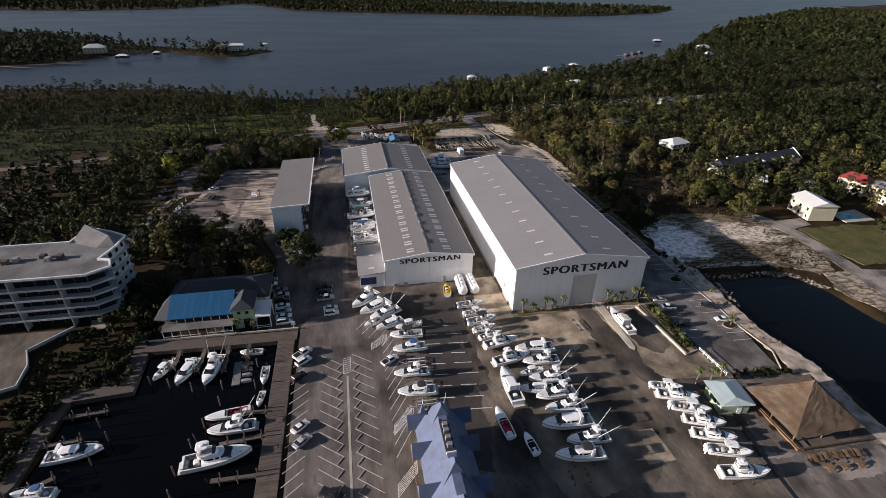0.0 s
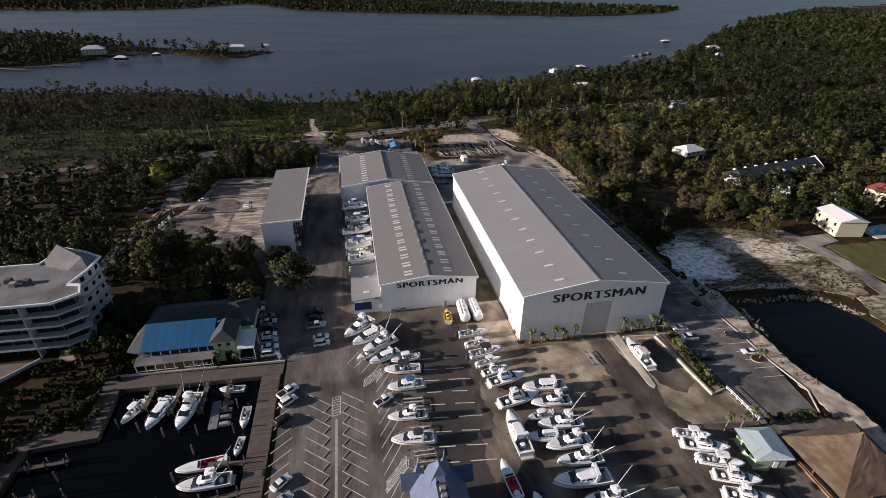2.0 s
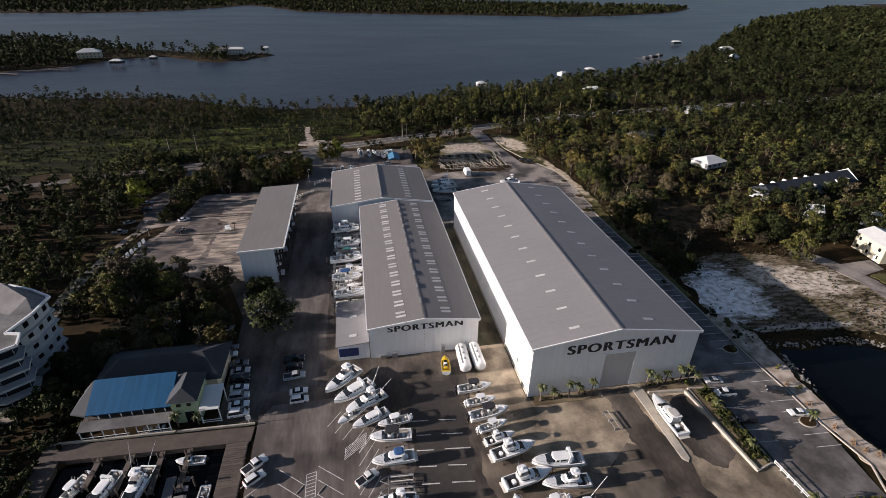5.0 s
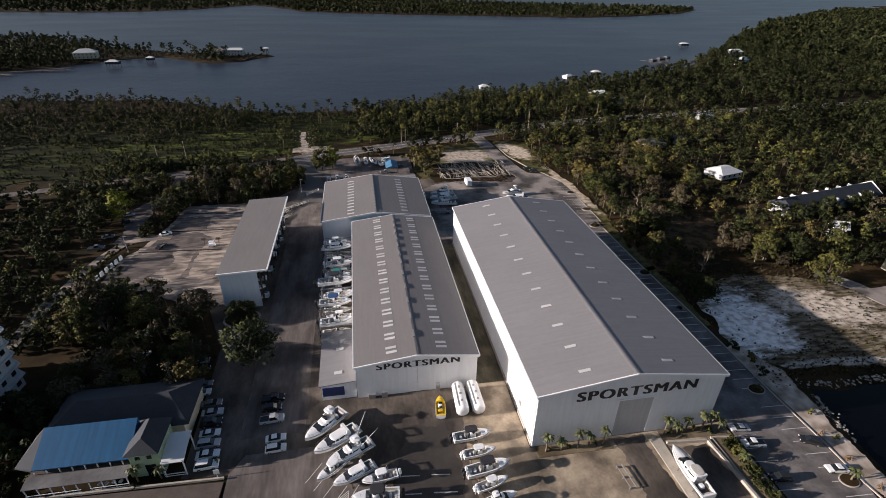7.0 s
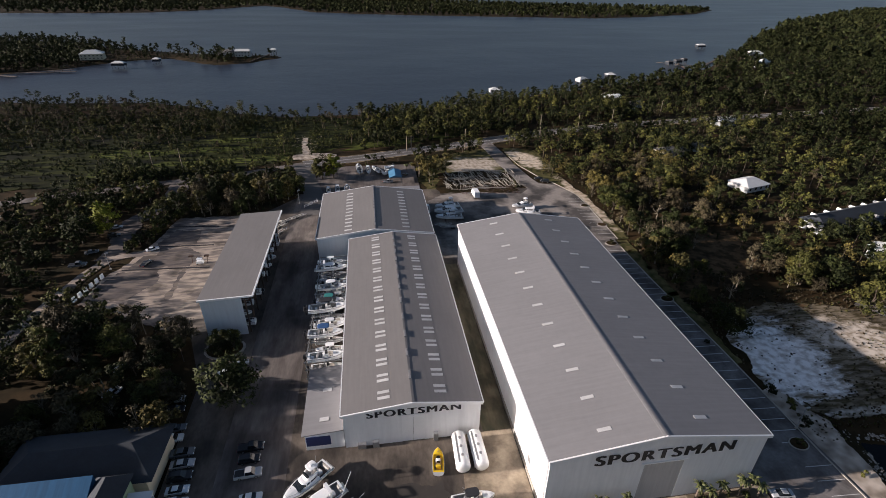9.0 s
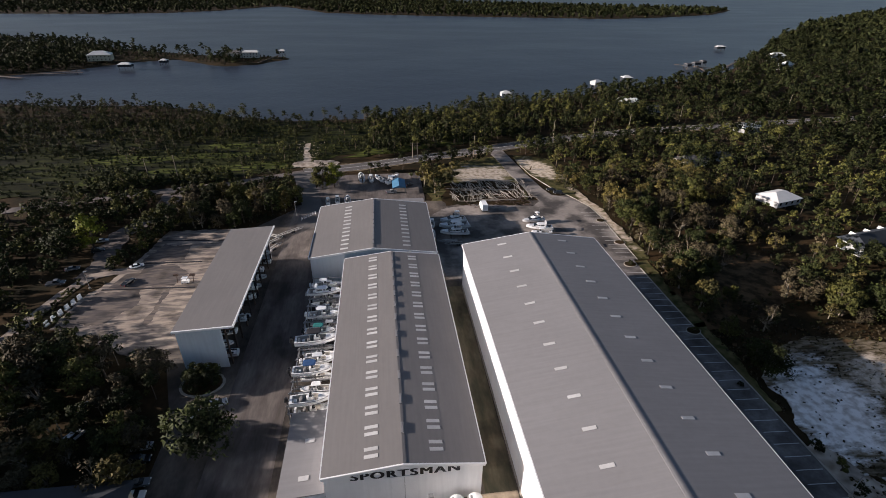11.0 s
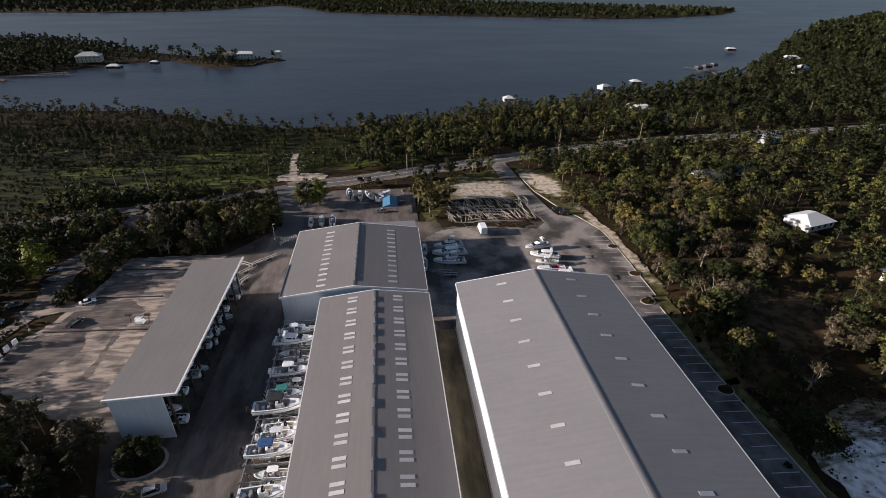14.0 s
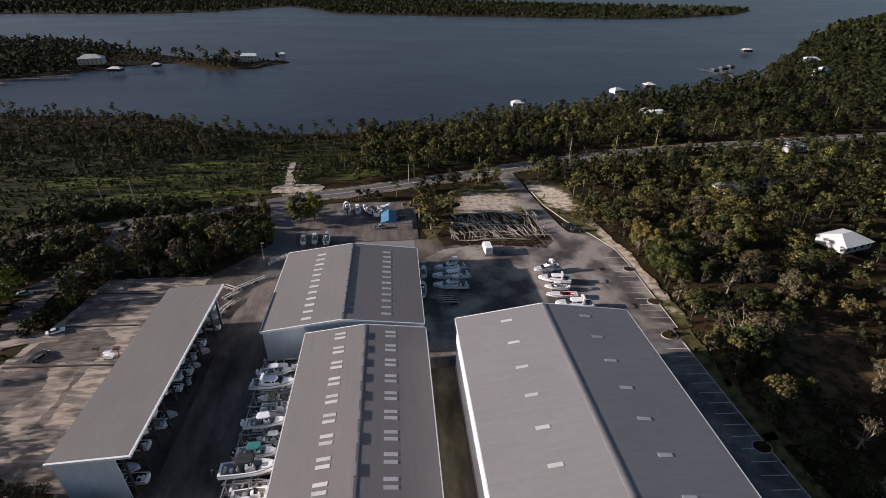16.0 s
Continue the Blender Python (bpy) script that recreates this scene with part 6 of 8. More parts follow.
def picnic_table(x, y, a):
    t = thing("picnic_table", "dark timber picnic table with fixed benches", "table", pose(x, y, 0.03, 0, 0, a), "picnic tables")
    part("tabletop", Shape().box(-0.9, 0.9, -0.4, 0.4, 0.7, 0.76), WOOD_BROWN, t)
    for v in (-0.75, 0.75):
        part("bench", Shape().box(-0.9, 0.9, v - 0.14, v + 0.14, 0.42, 0.47), WOOD_BROWN, t)
    for u in (-0.6, 0.6):
        part("trestle", Shape().rod((u, -0.7, 0), (u, 0.25, 0.7), 0.05).rod((u, 0.7, 0), (u, -0.25, 0.7), 0.05), WOOD_BROWN, t)


for x, y, a in ((85.1, 50.9, 68), (87.7, 51.0, 70), (90.0, 50.9, 66), (92.4, 50.7, 72), (94.9, 50.5, 70), (86.4, 48.7, 12), (89.6, 48.5, 8), (93.2, 48.4, 10)):
    picnic_table(x, y, a)
hut = thing("service_hut", "small pale green hut with aqua metal roof", "hut", pose(78.0, 67.6, 0, 0, 0, -8))
part("wall", Shape().box(-3.2, 3.2, -3.2, 3.2, 0, 3.2), GREEN_WALL, hut)
part("roof", ridge_roof(Shape(), -3.9, 3.9, -3.9, 3.9, 3.2, 4.0, "y", 1.6), AQUA_ROOF, hut)
part("fascia", Shape().box(-3.75, 3.75, -3.86, -3.78, 2.95, 3.25), TRIM, hut)
part("window", Shape().box(-3.26, -3.18, -1.2, 1.2, 1.2, 2.2), GLASS, hut)
part("door", Shape().box(0.6, 1.6, -3.27, -3.19, 0, 2.1), TRIM, hut)


def house(name, label, x, y, a, w, d, h, rh, wall, roof_mat, hip=0.0, stilts=0.0):
    if name == "boat_house":
        w, d, h, rh = w * 0.72, d * 0.72, h * 0.8, rh * 0.75
    ho = thing(name, label, "house", pose(x, y, 0, 0, 0, a))
    part("wall", Shape().box(-w / 2, w / 2, -d / 2, d / 2, stilts, stilts + h), wall, ho)
    part("roof", ridge_roof(Shape(), -w / 2 - 0.5, w / 2 + 0.5, -d / 2 - 0.5, d / 2 + 0.5, stilts + h, stilts + h + rh, "x", hip), roof_mat, ho)
    n = max(2, int(w / 3.2))
    for i in range(n):
        for k in range(max(1, int(h / 2.8))):
            xx = -w / 2 + w * (i + 0.5) / n
            part("window", Shape().box(xx - 0.5, xx + 0.5, -d / 2 - 0.05, -d / 2 + 0.02, stilts + 0.9 + 2.8 * k, stilts + 2.1 + 2.8 * k), GLASS, ho)
    if stilts:
        for sx in (-1, 0, 1):
            for sy in (-1, 1):
                part("stilt", Shape().box(sx * w * 0.45 - 0.15, sx * w * 0.45 + 0.15, sy * d * 0.42 - 0.15, sy * d * 0.42 + 0.15, -1.5, stilts), WOOD, ho)
    else:
        part("door", Shape().box(w * 0.25, w * 0.25 + 1.0, -d / 2 - 0.05, -d / 2 + 0.02, 0, 2.1), TRIM, ho)
    return ho


house("house", "cream two-storey house with white metal roof", 184.6, 152.4, -99, 12.5, 10.6, 6.2, 1.8, CREAM_WALL, WHITE_ROOF)
house("house", "pale yellow house with grey roof beside the pool", 231, 160, -99, 13, 10, 6.2, 1.4, CREAM_WALL, FLAT_ROOF, 2)
house("house", "cream house with red roof", 226, 171, -70, 11, 9, 6.5, 2.4, CREAM_WALL, RED_ROOF, 3)
house("house", "pale cottage with white roof among trees", 184, 181, -20, 4.5, 4, 4.2, 2.6, STUCCO, WHITE_ROOF)
house("house", "small white house among dark trees", 204, 174, 30, 6, 5, 3.6, 1.6, STUCCO, WHITE_ROOF)
house("house", "white hip-roofed house on stilts in the wood", 182.5, 243.5, 15, 13.5, 10, 2.6, 2.2, STUCCO, WHITE_ROOF, 4.5, 1.5)
house("house", "white-roofed house beside the highway", 248, 352, 10, 15, 9, 3, 2.2, STUCCO, WHITE_ROOF, 3)
house("house", "grey-roofed house deep in the wood", 176, 296, 10, 16, 9, 3, 2.0, CREAM_WALL, FLAT_ROOF, 3)
house("house", "small pale house in the wood", 196, 302, -10, 8, 7, 3, 1.6, STUCCO, FLAT_ROOF, 2)
house("house", "white house by the bay with pale roof", 204, 428, -30, 16, 9, 3.5, 2.4, STUCCO, WHITE_ROOF, 3)
house("house", "low white house by the bay road", 212, 406, 20, 12, 8, 3, 2, STUCCO, FLAT_ROOF, 2)
house("house", "white house on the wooded headland", 490, 640, 0, 18, 10, 7, 3, STUCCO, WHITE_ROOF, 4)
house("house", "pale house on the wooded headland", 455, 580, 30, 14, 10, 6, 3, STUCCO, WHITE_ROOF, 4)
house("house", "white house on the island shore", -277, 668, 15, 22, 14, 6, 3.5, CREAM_WALL, WHITE_ROOF, 7, 2.0)
house("house", "pale cottage on the island spit", -143, 690, 0, 13, 9, 5, 3, STUCCO, FLAT_ROOF, 3, 1.0)
house("house", "white cottage on the island spit", -126, 690, 0, 17, 9, 6, 2, STUCCO, WHITE_ROOF, 2, 1.0)
house("boat_house", "white boat shelter standing in the bay", -96, 716, 0, 9, 7, 4, 2, STUCCO, WHITE_ROOF, 2, 2.0)
house("boat_house", "white-roofed boat shelter by the island", -233, 622, 0, 17, 10, 3, 2.4, DARK_ROOF, WHITE_ROOF, 4, 2.0)
house("boat_house", "small boat shelter by the island", -206, 648, 0, 10, 8, 3, 2, DARK_ROOF, WHITE_ROOF, 3, 2.0)
house("boat_house", "white-roofed boat shelter on the bay shore", 209, 500, 20, 13, 9, 3, 2.4, STUCCO, WHITE_ROOF, 4, 2.0)
house("boat_house", "white-roofed boat shelter on the bay shore", 246, 520, 0, 12, 9, 3, 2.4, DARK_ROOF, WHITE_ROOF, 4, 2.0)
house("boat_house", "boat shelter standing far out in the bay", 490, 748, 0, 17, 10, 3, 2.4, DARK_ROOF, WHITE_ROOF, 4, 2.0)
house("boat_house", "white boat shelter among shore pines", 117, 458, 0, 11, 8, 3, 2.4, STUCCO, WHITE_ROOF, 4, 2.0)
for x, y, w in ((352, 596, 10), (368, 606, 14), (382, 616, 9)):
    house("boat_house", "boat shelter on a wooden pier", x, y, 20, w, 7, 3, 1.6, DARK_ROOF, FLAT_ROOF, 2, 2.0)
for i, (xa, ya, xb, yb, w) in enumerate([(380, 590, 352, 622, 2.5), (400, 600, 470, 668, 2.5), (360, 575, 372, 610, 2.5), (-310, 592, -262, 598, 3), (-330, 585, -300, 572, 3), (-300, 600, -270, 610, 2.5), (-112, 656, -100, 716, 2.0), (205, 480, 209, 498, 2.0), (243, 505, 246, 518, 2)]):
    pr = thing("bay_pier", "narrow timber pier over the bay", "pier", pose(0, 0, 0), "bay piers")
    part("deck", along(Shape(), [(xa, ya), (xb, yb)], w, 0.0, 0.3), WOOD, pr)
    for k in range(5):
        t = (k + 0.5) / 5
        part("pile", Shape().rod((xa + (xb - xa) * t, ya + (yb - ya) * t, -4), (xa + (xb - xa) * t, ya + (yb - ya) * t, 0.9), 0.2), WOOD, pr)

# long building with dormers in the eastern wood
row = thing("row_building", "long dark-roofed building with white dormers", "building", pose(205, 208, 0, 0, 0, 12))
part("wall", Shape().box(-27, 27, -5, 5, 0, 3.6), STUCCO, row)
part("roof", ridge_roof(Shape(), -27.8, 27.8, -6, 6, 3.6, 7.2, "x", 0.5), DARK_ROOF, row)
for i in range(7):
    x = -22 + 7.3 * i
    part("dormer", ridge_roof(Shape(), x - 0.6, x + 0.6, -5.4, -3.0, 4.3, 5.2, "y"), STUCCO, row, "white dormer")
    part("dormer", ridge_roof(Shape(), x - 0.6, x + 0.6, 3.0, 5.4, 4.3, 5.2, "y"), WHITE_ROOF, row, "white dormer")
part("gable_trim", Shape().add([(27.8, -6, 3.6), (27.8, 0, 7.25), (27.8, 6, 3.6), (28.0, -6, 3.6), (28.0, 0, 7.6), (28.0, 6, 3.6)], [(0, 1, 4, 3), (1, 2, 5, 4), (3, 4, 5), (0, 2, 1)]), TRIM, row)

# blue shelter behind the farthest shed
blue = thing("canvas_shelter", "open shelter with bright blue canvas roof", "shelter", pose(25.4, 275, 0))
part("roof", ridge_roof(Shape(), -2.9, 2.9, -5, 5, 3.0, 4.0, "y"), material("bright_blue_canvas", (0.07, 0.20, 0.33), 0.6, var=0.12), blue)
for x in (-2.7, 2.7):
    for y in (-4.7, 0, 4.7):
        part("post", Shape().box(x - 0.1, x + 0.1, y - 0.1, y + 0.1, 0, 3.1), STEEL, blue)

# ---- tanks, walls, kerbs and posts ----
def tank(x, y, a):
    tk = thing("storage_tank", "white horizontal steel storage tank on cradles", "tank", pose(x, y, 0, 0, 0, a), "white tanks")
    rings = []
    for xx, r in ((-4.2, 0.5), (-4.1, 1.0), (-3.85, 1.3), (-3.5, 1.42), (0, 1.42), (3.5, 1.42), (3.85, 1.3), (4.1, 1.0), (4.2, 0.5)):
        rings.append([(xx, r * math.cos(2 * math.pi * i / 20), 1.75 + r * math.sin(2 * math.pi * i / 20)) for i in range(20)])
    part("shell", Shape().loft(rings), GELCOAT, tk, smooth=True)
    for xx in (-2.6, 2.6):
        part("cradle", Shape().side_prism([(xx - 0.2, 0), (xx + 0.2, 0), (xx + 0.2, 0.75), (xx - 0.2, 0.75)], -1.2, 1.2), KERB, tk)
    for xx in (-2, 0, 2):
        part("hatch", Shape().rod((xx, 0, 3.1), (xx, 0, 3.35), 0.28, n=10), STEEL, tk)
    part("walkway", Shape().box(-3.4, 3.4, 0.5, 0.9, 3.0, 3.08), STEEL, tk)
    return tk


tank(29.3, 122.6, 88)
tank(32.7, 122.6, 91)


def wall_run(name, label, category, path, width, h, mat, z0=-0.1):
    return tagged(new(name, along(Shape(), path, width, z0, h).mesh(name, mat)), label, category)


wall_run("retaining_wall", "low concrete retaining wall beside the ramp", "wall", [(77.7, 104.8), (79.2, 83.6)], 0.5, 0.7, KERB)
wall_run("retaining_wall", "low concrete wall across the ramp head", "wall", [(69.2, 105.6), (77.7, 104.8)], 0.4, 0.7, KERB)
slab("pavement_wedge", "pale concrete wedge beside the boat ramp", "concrete", [(66.0, 107.4), (68.6, 107.1), (68.0, 88.4), (67.2, 87.6), (66.4, 88.6)], 0.16, KERB)
slab("pavement_ramp", "dark stained asphalt ramp", "asphalt", ragged([(68.9, 105.2), (77.1, 104.4), (78.2, 88), (74, 85), (69.2, 89)], 0.4, 31, 1.2), 0.03, DARK_ASPHALT)
slab("pavement_track", "dark rubber-stained asphalt track before the hall door", "asphalt", ragged([(58.8, 108.6), (65.4, 108.6), (65.6, 98), (67.2, 90), (66.8, 82), (70, 74), (66, 73), (61, 82), (58.6, 94)], 0.5, 32, 1.2), 0.034, DARK_ASPHALT)
slab("ground_planter", "raised planting bed with brown mulch", "planting bed", [(79.1, 105.2), (83.2, 104.6), (82.9, 84.8), (79.6, 83.8)], 0.35, DIRT, 0.5)
wall_run("planter_kerb", "concrete kerb round the planting bed", "kerb", [(78.9, 105.4), (83.4, 104.8), (83.1, 84.6), (79.2, 83.5), (78.9, 105.4)], 0.3, 0.5, KERB)
rail = thing("white_fence", "white post-and-rail fence beside the yard", "fence", pose(0, 0, 0))
for z in (0.5, 0.95):
    part("rail", along(Shape(), [(83.6, 84.5), (84.2, 75.0)], 0.08, z, z + 0.12), TRIM, rail)
for i in range(7):
    part("post", Shape().box(83.55 + 0.1 * i, 83.7 + 0.1 * i, 84.4 - 1.56 * i, 84.55 - 1.56 * i, 0, 1.15), TRIM, rail)
wall_run("kerb_east", "pale concrete kerb along the pond bank", "kerb", [(99.0, 73.6), (102.6, 81), (101.4, 91.5), (101.6, 101), (101.2, 113), (101.3, 128), (101.4, 146), (101.0, 160), (100.6, 180), (100.8, 200)], 0.3, 0.16, KERB)
wall_run("kerb_north", "pale concrete kerb along the access parking", "kerb", [(102.5, 206), (103.7, 240), (103.1, 249.5), (99.4, 259.5), (93.4, 272), (88.8, 288), (87.4, 302)], 0.18, 0.14, KERB)
for x, y, r in ((98.9, 92.4, 1.9), (98.4, 116.3, 2.0), (99.6, 168, 2.0), (98.6, 203, 2.2), (101.8, 218, 2.0), (102.2, 236, 1.8), (-24, 161.8, 5.0)):
    n = 18
    ring = [(x + r * math.cos(2 * math.pi * i / n), y + 0.8 * r * math.sin(2 * math.pi * i / n)) for i in range(n)]
    isl = tagged(new("kerb_island", Shape().prism(ring, -0.1, 0.18).mesh("kerb_island", KERB)), "kerbed planting island in the car park", "island", group="kerbed islands")
    part("soil", Shape().prism([(x + (px - x) * 0.88, y + (py - y) * 0.88) for px, py in ring], 0.1, 0.24), SOIL, isl, "dark planted soil")
wall_run("lot_divider", "low dark kerb strip across the empty lot", "kerb", [(-65.0, 204.8), (-50, 204.2), (-38.4, 203.6)], 0.45, 0.25, BLACK_CANVAS)
wall_run("lot_divider", "low dark kerb strip across the empty lot", "kerb", [(-59.7, 219.8), (-41, 219.0)], 0.45, 0.25, BLACK_CANVAS)
wall_run("lot_divider", "low dark kerb strip across the empty lot", "kerb", [(-58.9, 235.3), (-42.9, 234.0)], 0.45, 0.25, BLACK_CANVAS)
for i in range(6):
    bx = thing("barrier_panel", "pale upright concrete barrier panel", "barrier", pose(-71.4 + 0.45 * i, 188.6 + 2.4 * i, 0, 0, 0, 80), "barrier panels")
    part("panel", Shape().tapered(-0.7, 0.7, -0.2, 0.2, 0, 1.5, 0.05, 0.05, 0.08), TRIM, bx)
    part("foot", Shape().box(-0.75, 0.75, -0.4, 0.4, 0, 0.15), KERB, bx)
cart = thing("service_cart", "small white cart on the empty lot", "cart", pose(-42.0, 206.4, 0.03))
part("body", Shape().tapered(-1.1, 1.1, -0.7, 0.7, 0.3, 1.1, 0.1, 0.2, 0.05), GELCOAT, cart)
part("canopy", Shape().tapered(-0.9, 0.8, -0.7, 0.7, 1.85, 1.95, 0.05, 0.05, 0.05), GELCOAT, cart)
for x in (-0.8, 0.7):
    for y in (-0.6, 0.6):
        part("post", Shape().rod((x, y, 1.0), (x, y, 1.86), 0.03), STEEL, cart)
        part("wheel", Shape().rod((x, y - 0.08, 0.25), (x, y + 0.08, 0.25), 0.25, n=10), RUBBER, cart)
for x, y in ((-44.6, 206.9), (-39.8, 206.6)):
    st = thing("sign_stand", "dark steel stand on the lot", "stand", pose(x, y, 0))
    part("post", Shape().rod((0, 0, 0), (0.3, 0, 2.6), 0.12), RUST, st)
    part("head", Shape().tapered(-0.7, 0.9, -0.4, 0.4, 2.5, 3.1, 0.2, 0.2, 0.1), RUST, st)


def pole(name, label, x, y, h, arms=2, r=0.24):
    po = thing(name, label, "pole", pose(x, y, 0), "utility poles")
    part("shaft", Shape().rod((0, 0, -0.3), (0, 0, h), r, r * 0.6, 8), PALE_BARK, po)
    for k in range(arms):
        part("crossarm", Shape().box(-1.2, 1.2, -0.07, 0.07, h - 0.6 - k, h - 0.45 - k), WOOD, po)
    return po


for x, y, h in ((170.8, 357, 11), (216.9, 378, 11), (311.5, 398, 12), (66.0, 315, 12), (119, 346, 11), (34.4, 319, 8), (36.9, 319, 8), (146.5, 353, 10), (-89, 301, 9), (-74, 296, 12)):
    pole("utility_pole", "pale weathered timber utility pole", x, y, h)


def lamp(x, y, h):
    la = thing("street_lamp", "grey steel lamp post with one head", "street lamp", pose(x, y, 0), "lamp posts")
    part("base", Shape().rod((0, 0, 0), (0, 0, 0.5), 0.3, n=10), KERB, la)
    part("post", Shape().rod((0, 0, 0.5), (0, 0, h), 0.09, 0.06, 7), STEEL, la)
    part("head", Shape().tapered(-0.1, 0.9, -0.2, 0.2, h - 0.05, h + 0.12, 0.05, 0.1, 0.05), STEEL, la)


for x, y in ((-69, 206), (-15.5, 252), (101, 120)):
    lamp(x, y, 3.2 if -10 < x < 0 else 6.0)

sign = thing("notice_board", "small white notice board on a post by the quay", "sign", pose(-19.2, 111.6, 0))
part("post", Shape().rod((0, 0, 0), (0, 0, 1.6), 0.06), TRIM, sign)
part("board", Shape().box(-0.5, 0.5, -0.06, 0.06, 1.3, 2.4), TRIM, sign)
bench = thing("gangway", "white boarding gangway frame on the apron", "gangway", pose(56.8, 99.6, 0, 0, 0, 95))
part("frame", Shape().box(-2.4, 2.4, -0.6, -0.5, 0.6, 0.75).box(-2.4, 2.4, 0.5, 0.6, 0.6, 0.75), STEEL, bench)
for x in (-2.3, 0, 2.3):
    part("leg", Shape().box(x - 0.06, x + 0.06, -0.6, 0.6, 0, 0.6), STEEL, bench)
van = thing("box_truck", "white box truck on the rear lot", "truck", pose(58.6, 251, 0.02, 0, 0, 92))
part("box", Shape().tapered(-3.4, 1.4, -1.15, 1.15, 0.8, 3.3, 0.02, 0.02, 0.02), GELCOAT, van)
part("cab", Shape().tapered(1.5, 3.4, -1.05, 1.05, 0.5, 2.4, 0.0, 0.7, 0.1), GELCOAT, van)
part("windscreen", Shape().tapered(2.6, 3.35, -0.9, 0.9, 1.5, 2.25, 0.1, 0.55, 0.05), GLASS, van)
for x in (-2.2, 2.3):
    for y in (-1.0, 1.0):
        part("wheel", Shape().rod((x, y - 0.14, 0.45), (x, y + 0.14, 0.45), 0.45, n=12), RUBBER, van)

# heap of dismantled rack frames
# dark soil sheet that also stands in for shade between the frames
slab("ground_heap", "dark weedy soil laid beneath the scrap heap to darken its gaps", "soil", ragged([(44, 256), (80, 255), (81, 276), (70, 282), (46, 281)], 1.5, 61), 0.004, SOIL)
heap = tagged(new("rack_heap"), "heap of pale dismantled steel rack frames", "scrap heap")
rh = random.Random(8)
s = Shape()
for row in range(5):
    for i in range(30):
        x, y = 48 + 1.15 * i + rh.uniform(-0.5, 0.5) + 0.6 * row, 260.5 + 4.0 * row + rh.uniform(-0.8, 0.8)
        if (x - 66) / 19 > 1 or rh.random() < 0.12:
            continue
        lean = rh.choice([0.35, 0.5, -0.4]) + rh.gauss(0, 0.15)
        a, L = 1.9 + lean + rh.gauss(0, 0.12), rh.uniform(2.6, 4.6)
        d = Vector((math.cos(a), math.sin(a), rh.uniform(0.15, 0.7))).normalized() * L
        s.rod((x, y, 0.15), (x + d.x, y + d.y, 0.15 + d.z), 0.11, n=4)
        if rh.random() < 0.5:
            s.rod((x + d.x, y + d.y, 0.15 + d.z), (x + d.x + 1.6, y + d.y - 1.9, 0.2), 0.09, n=4)
for i in range(26):
    x, y = rh.uniform(46, 76), rh.uniform(258, 278)
    s.rod((x, y, rh.uniform(0.2, 0.6)), (x + rh.uniform(5, 9), y + rh.uniform(-0.8, 0.8), rh.uniform(0.2, 0.8)), 0.12, n=4)
tagged(part("rack_frames", s, KERB, heap), kind="stuff")
s = Shape()
for i in range(90):
    x, y = rh.uniform(52, 80), rh.uniform(252, 262)
    a = rh.uniform(0, 3.1)
    L = rh.uniform(1.0, 2.8)
    s.rod((x, y, rh.uniform(0.1, 0.5)), (x + L * math.cos(a), y + L * math.sin(a), rh.uniform(0.1, 0.8)), 0.09, n=4)
tagged(part("timber_scraps", s, RUST, heap), kind="stuff")


# ---- palms ----
def palm_meshes(h):
    trunk = Shape()
    for k in range(6):
        z0, z1 = h * k / 6, h * (k + 1) / 6
        trunk.rod((0.05 * math.sin(k), 0, z0), (0.05 * math.sin(k + 1), 0, z1), 0.19 - 0.012 * k, 0.16 - 0.01 * k, 8)
    f = Shape()
    L = 1.3
    pts = [(0, 0), (0.3, 0.22), (0.65, 0.24), (1.0, 0.02), (L, -0.4)]
    for (xa, za), (xb, zb) in zip(pts, pts[1:]):
        wa, wb = 0.24 * math.sin(math.pi * (0.1 + 0.9 * xa / L)) + 0.03, 0.24 * math.sin(math.pi * (0.1 + 0.9 * xb / L)) + 0.02
        f.add([(xa, -wa, za - 0.12), (xa, 0, za), (xb, 0, zb), (xb, -wb, zb - 0.12), (xa, wa, za - 0.12), (xb, wb, zb - 0.12)], [(0, 1, 2, 3), (1, 4, 5, 2)])
    return trunk.mesh("trunk", PALM_BARK), f.mesh("frond", FROND, fix=False)


PALM = {h: palm_meshes(h) for h in (3.4, 4.4, 2.6)}


def palm(x, y, h, seed, z=0.0):
    r = random.Random(seed)
    p = thing("palm_tree", "cabbage palm with drooping green-gold fronds", "palm tree", pose(x, y, z, 0, 0, r.uniform(0, 360)), "palms")
    trunk, frond = PALM[h]
    part("trunk", trunk, PALM_BARK, p)
    for i in range(16):
        part("frond", frond, FROND, p).matrix_basis = pose(0, 0, h - 0.05, r.uniform(-15, 15), r.uniform(-35, 50), i * 22.5 * 1.62 + r.uniform(-10, 10))
    return p


for i, (x, y, h) in enumerate([(43.8, 107.6, 4.4), (46.9, 107.5, 2.6), (50.4, 107.4, 4.4), (52.9, 107.5, 3.4), (55.9, 107.4, 4.4), (69.8, 107.9, 4.4), (72.4, 107.6, 2.6), (74.8, 108.0, 3.4), (78.2, 107.6, 4.4), (80.4, 107.8, 4.4), (81.6, 106.9, 3.4),
                               (75.2, 74.0, 4.4), (78.7, 73.7, 4.4), (83.0, 75.4, 3.4), (81.2, 99, 2.6), (81.0, 88, 2.6), (-33.6, 113.2, 3.4), (-29.6, 113.3, 2.6), (99.3, 92.4, 2.6), (-1.5, 284, 3.4), (31.5, 286, 3.4), (34.5, 288, 3.4)]):
    palm(x, y, h, i)
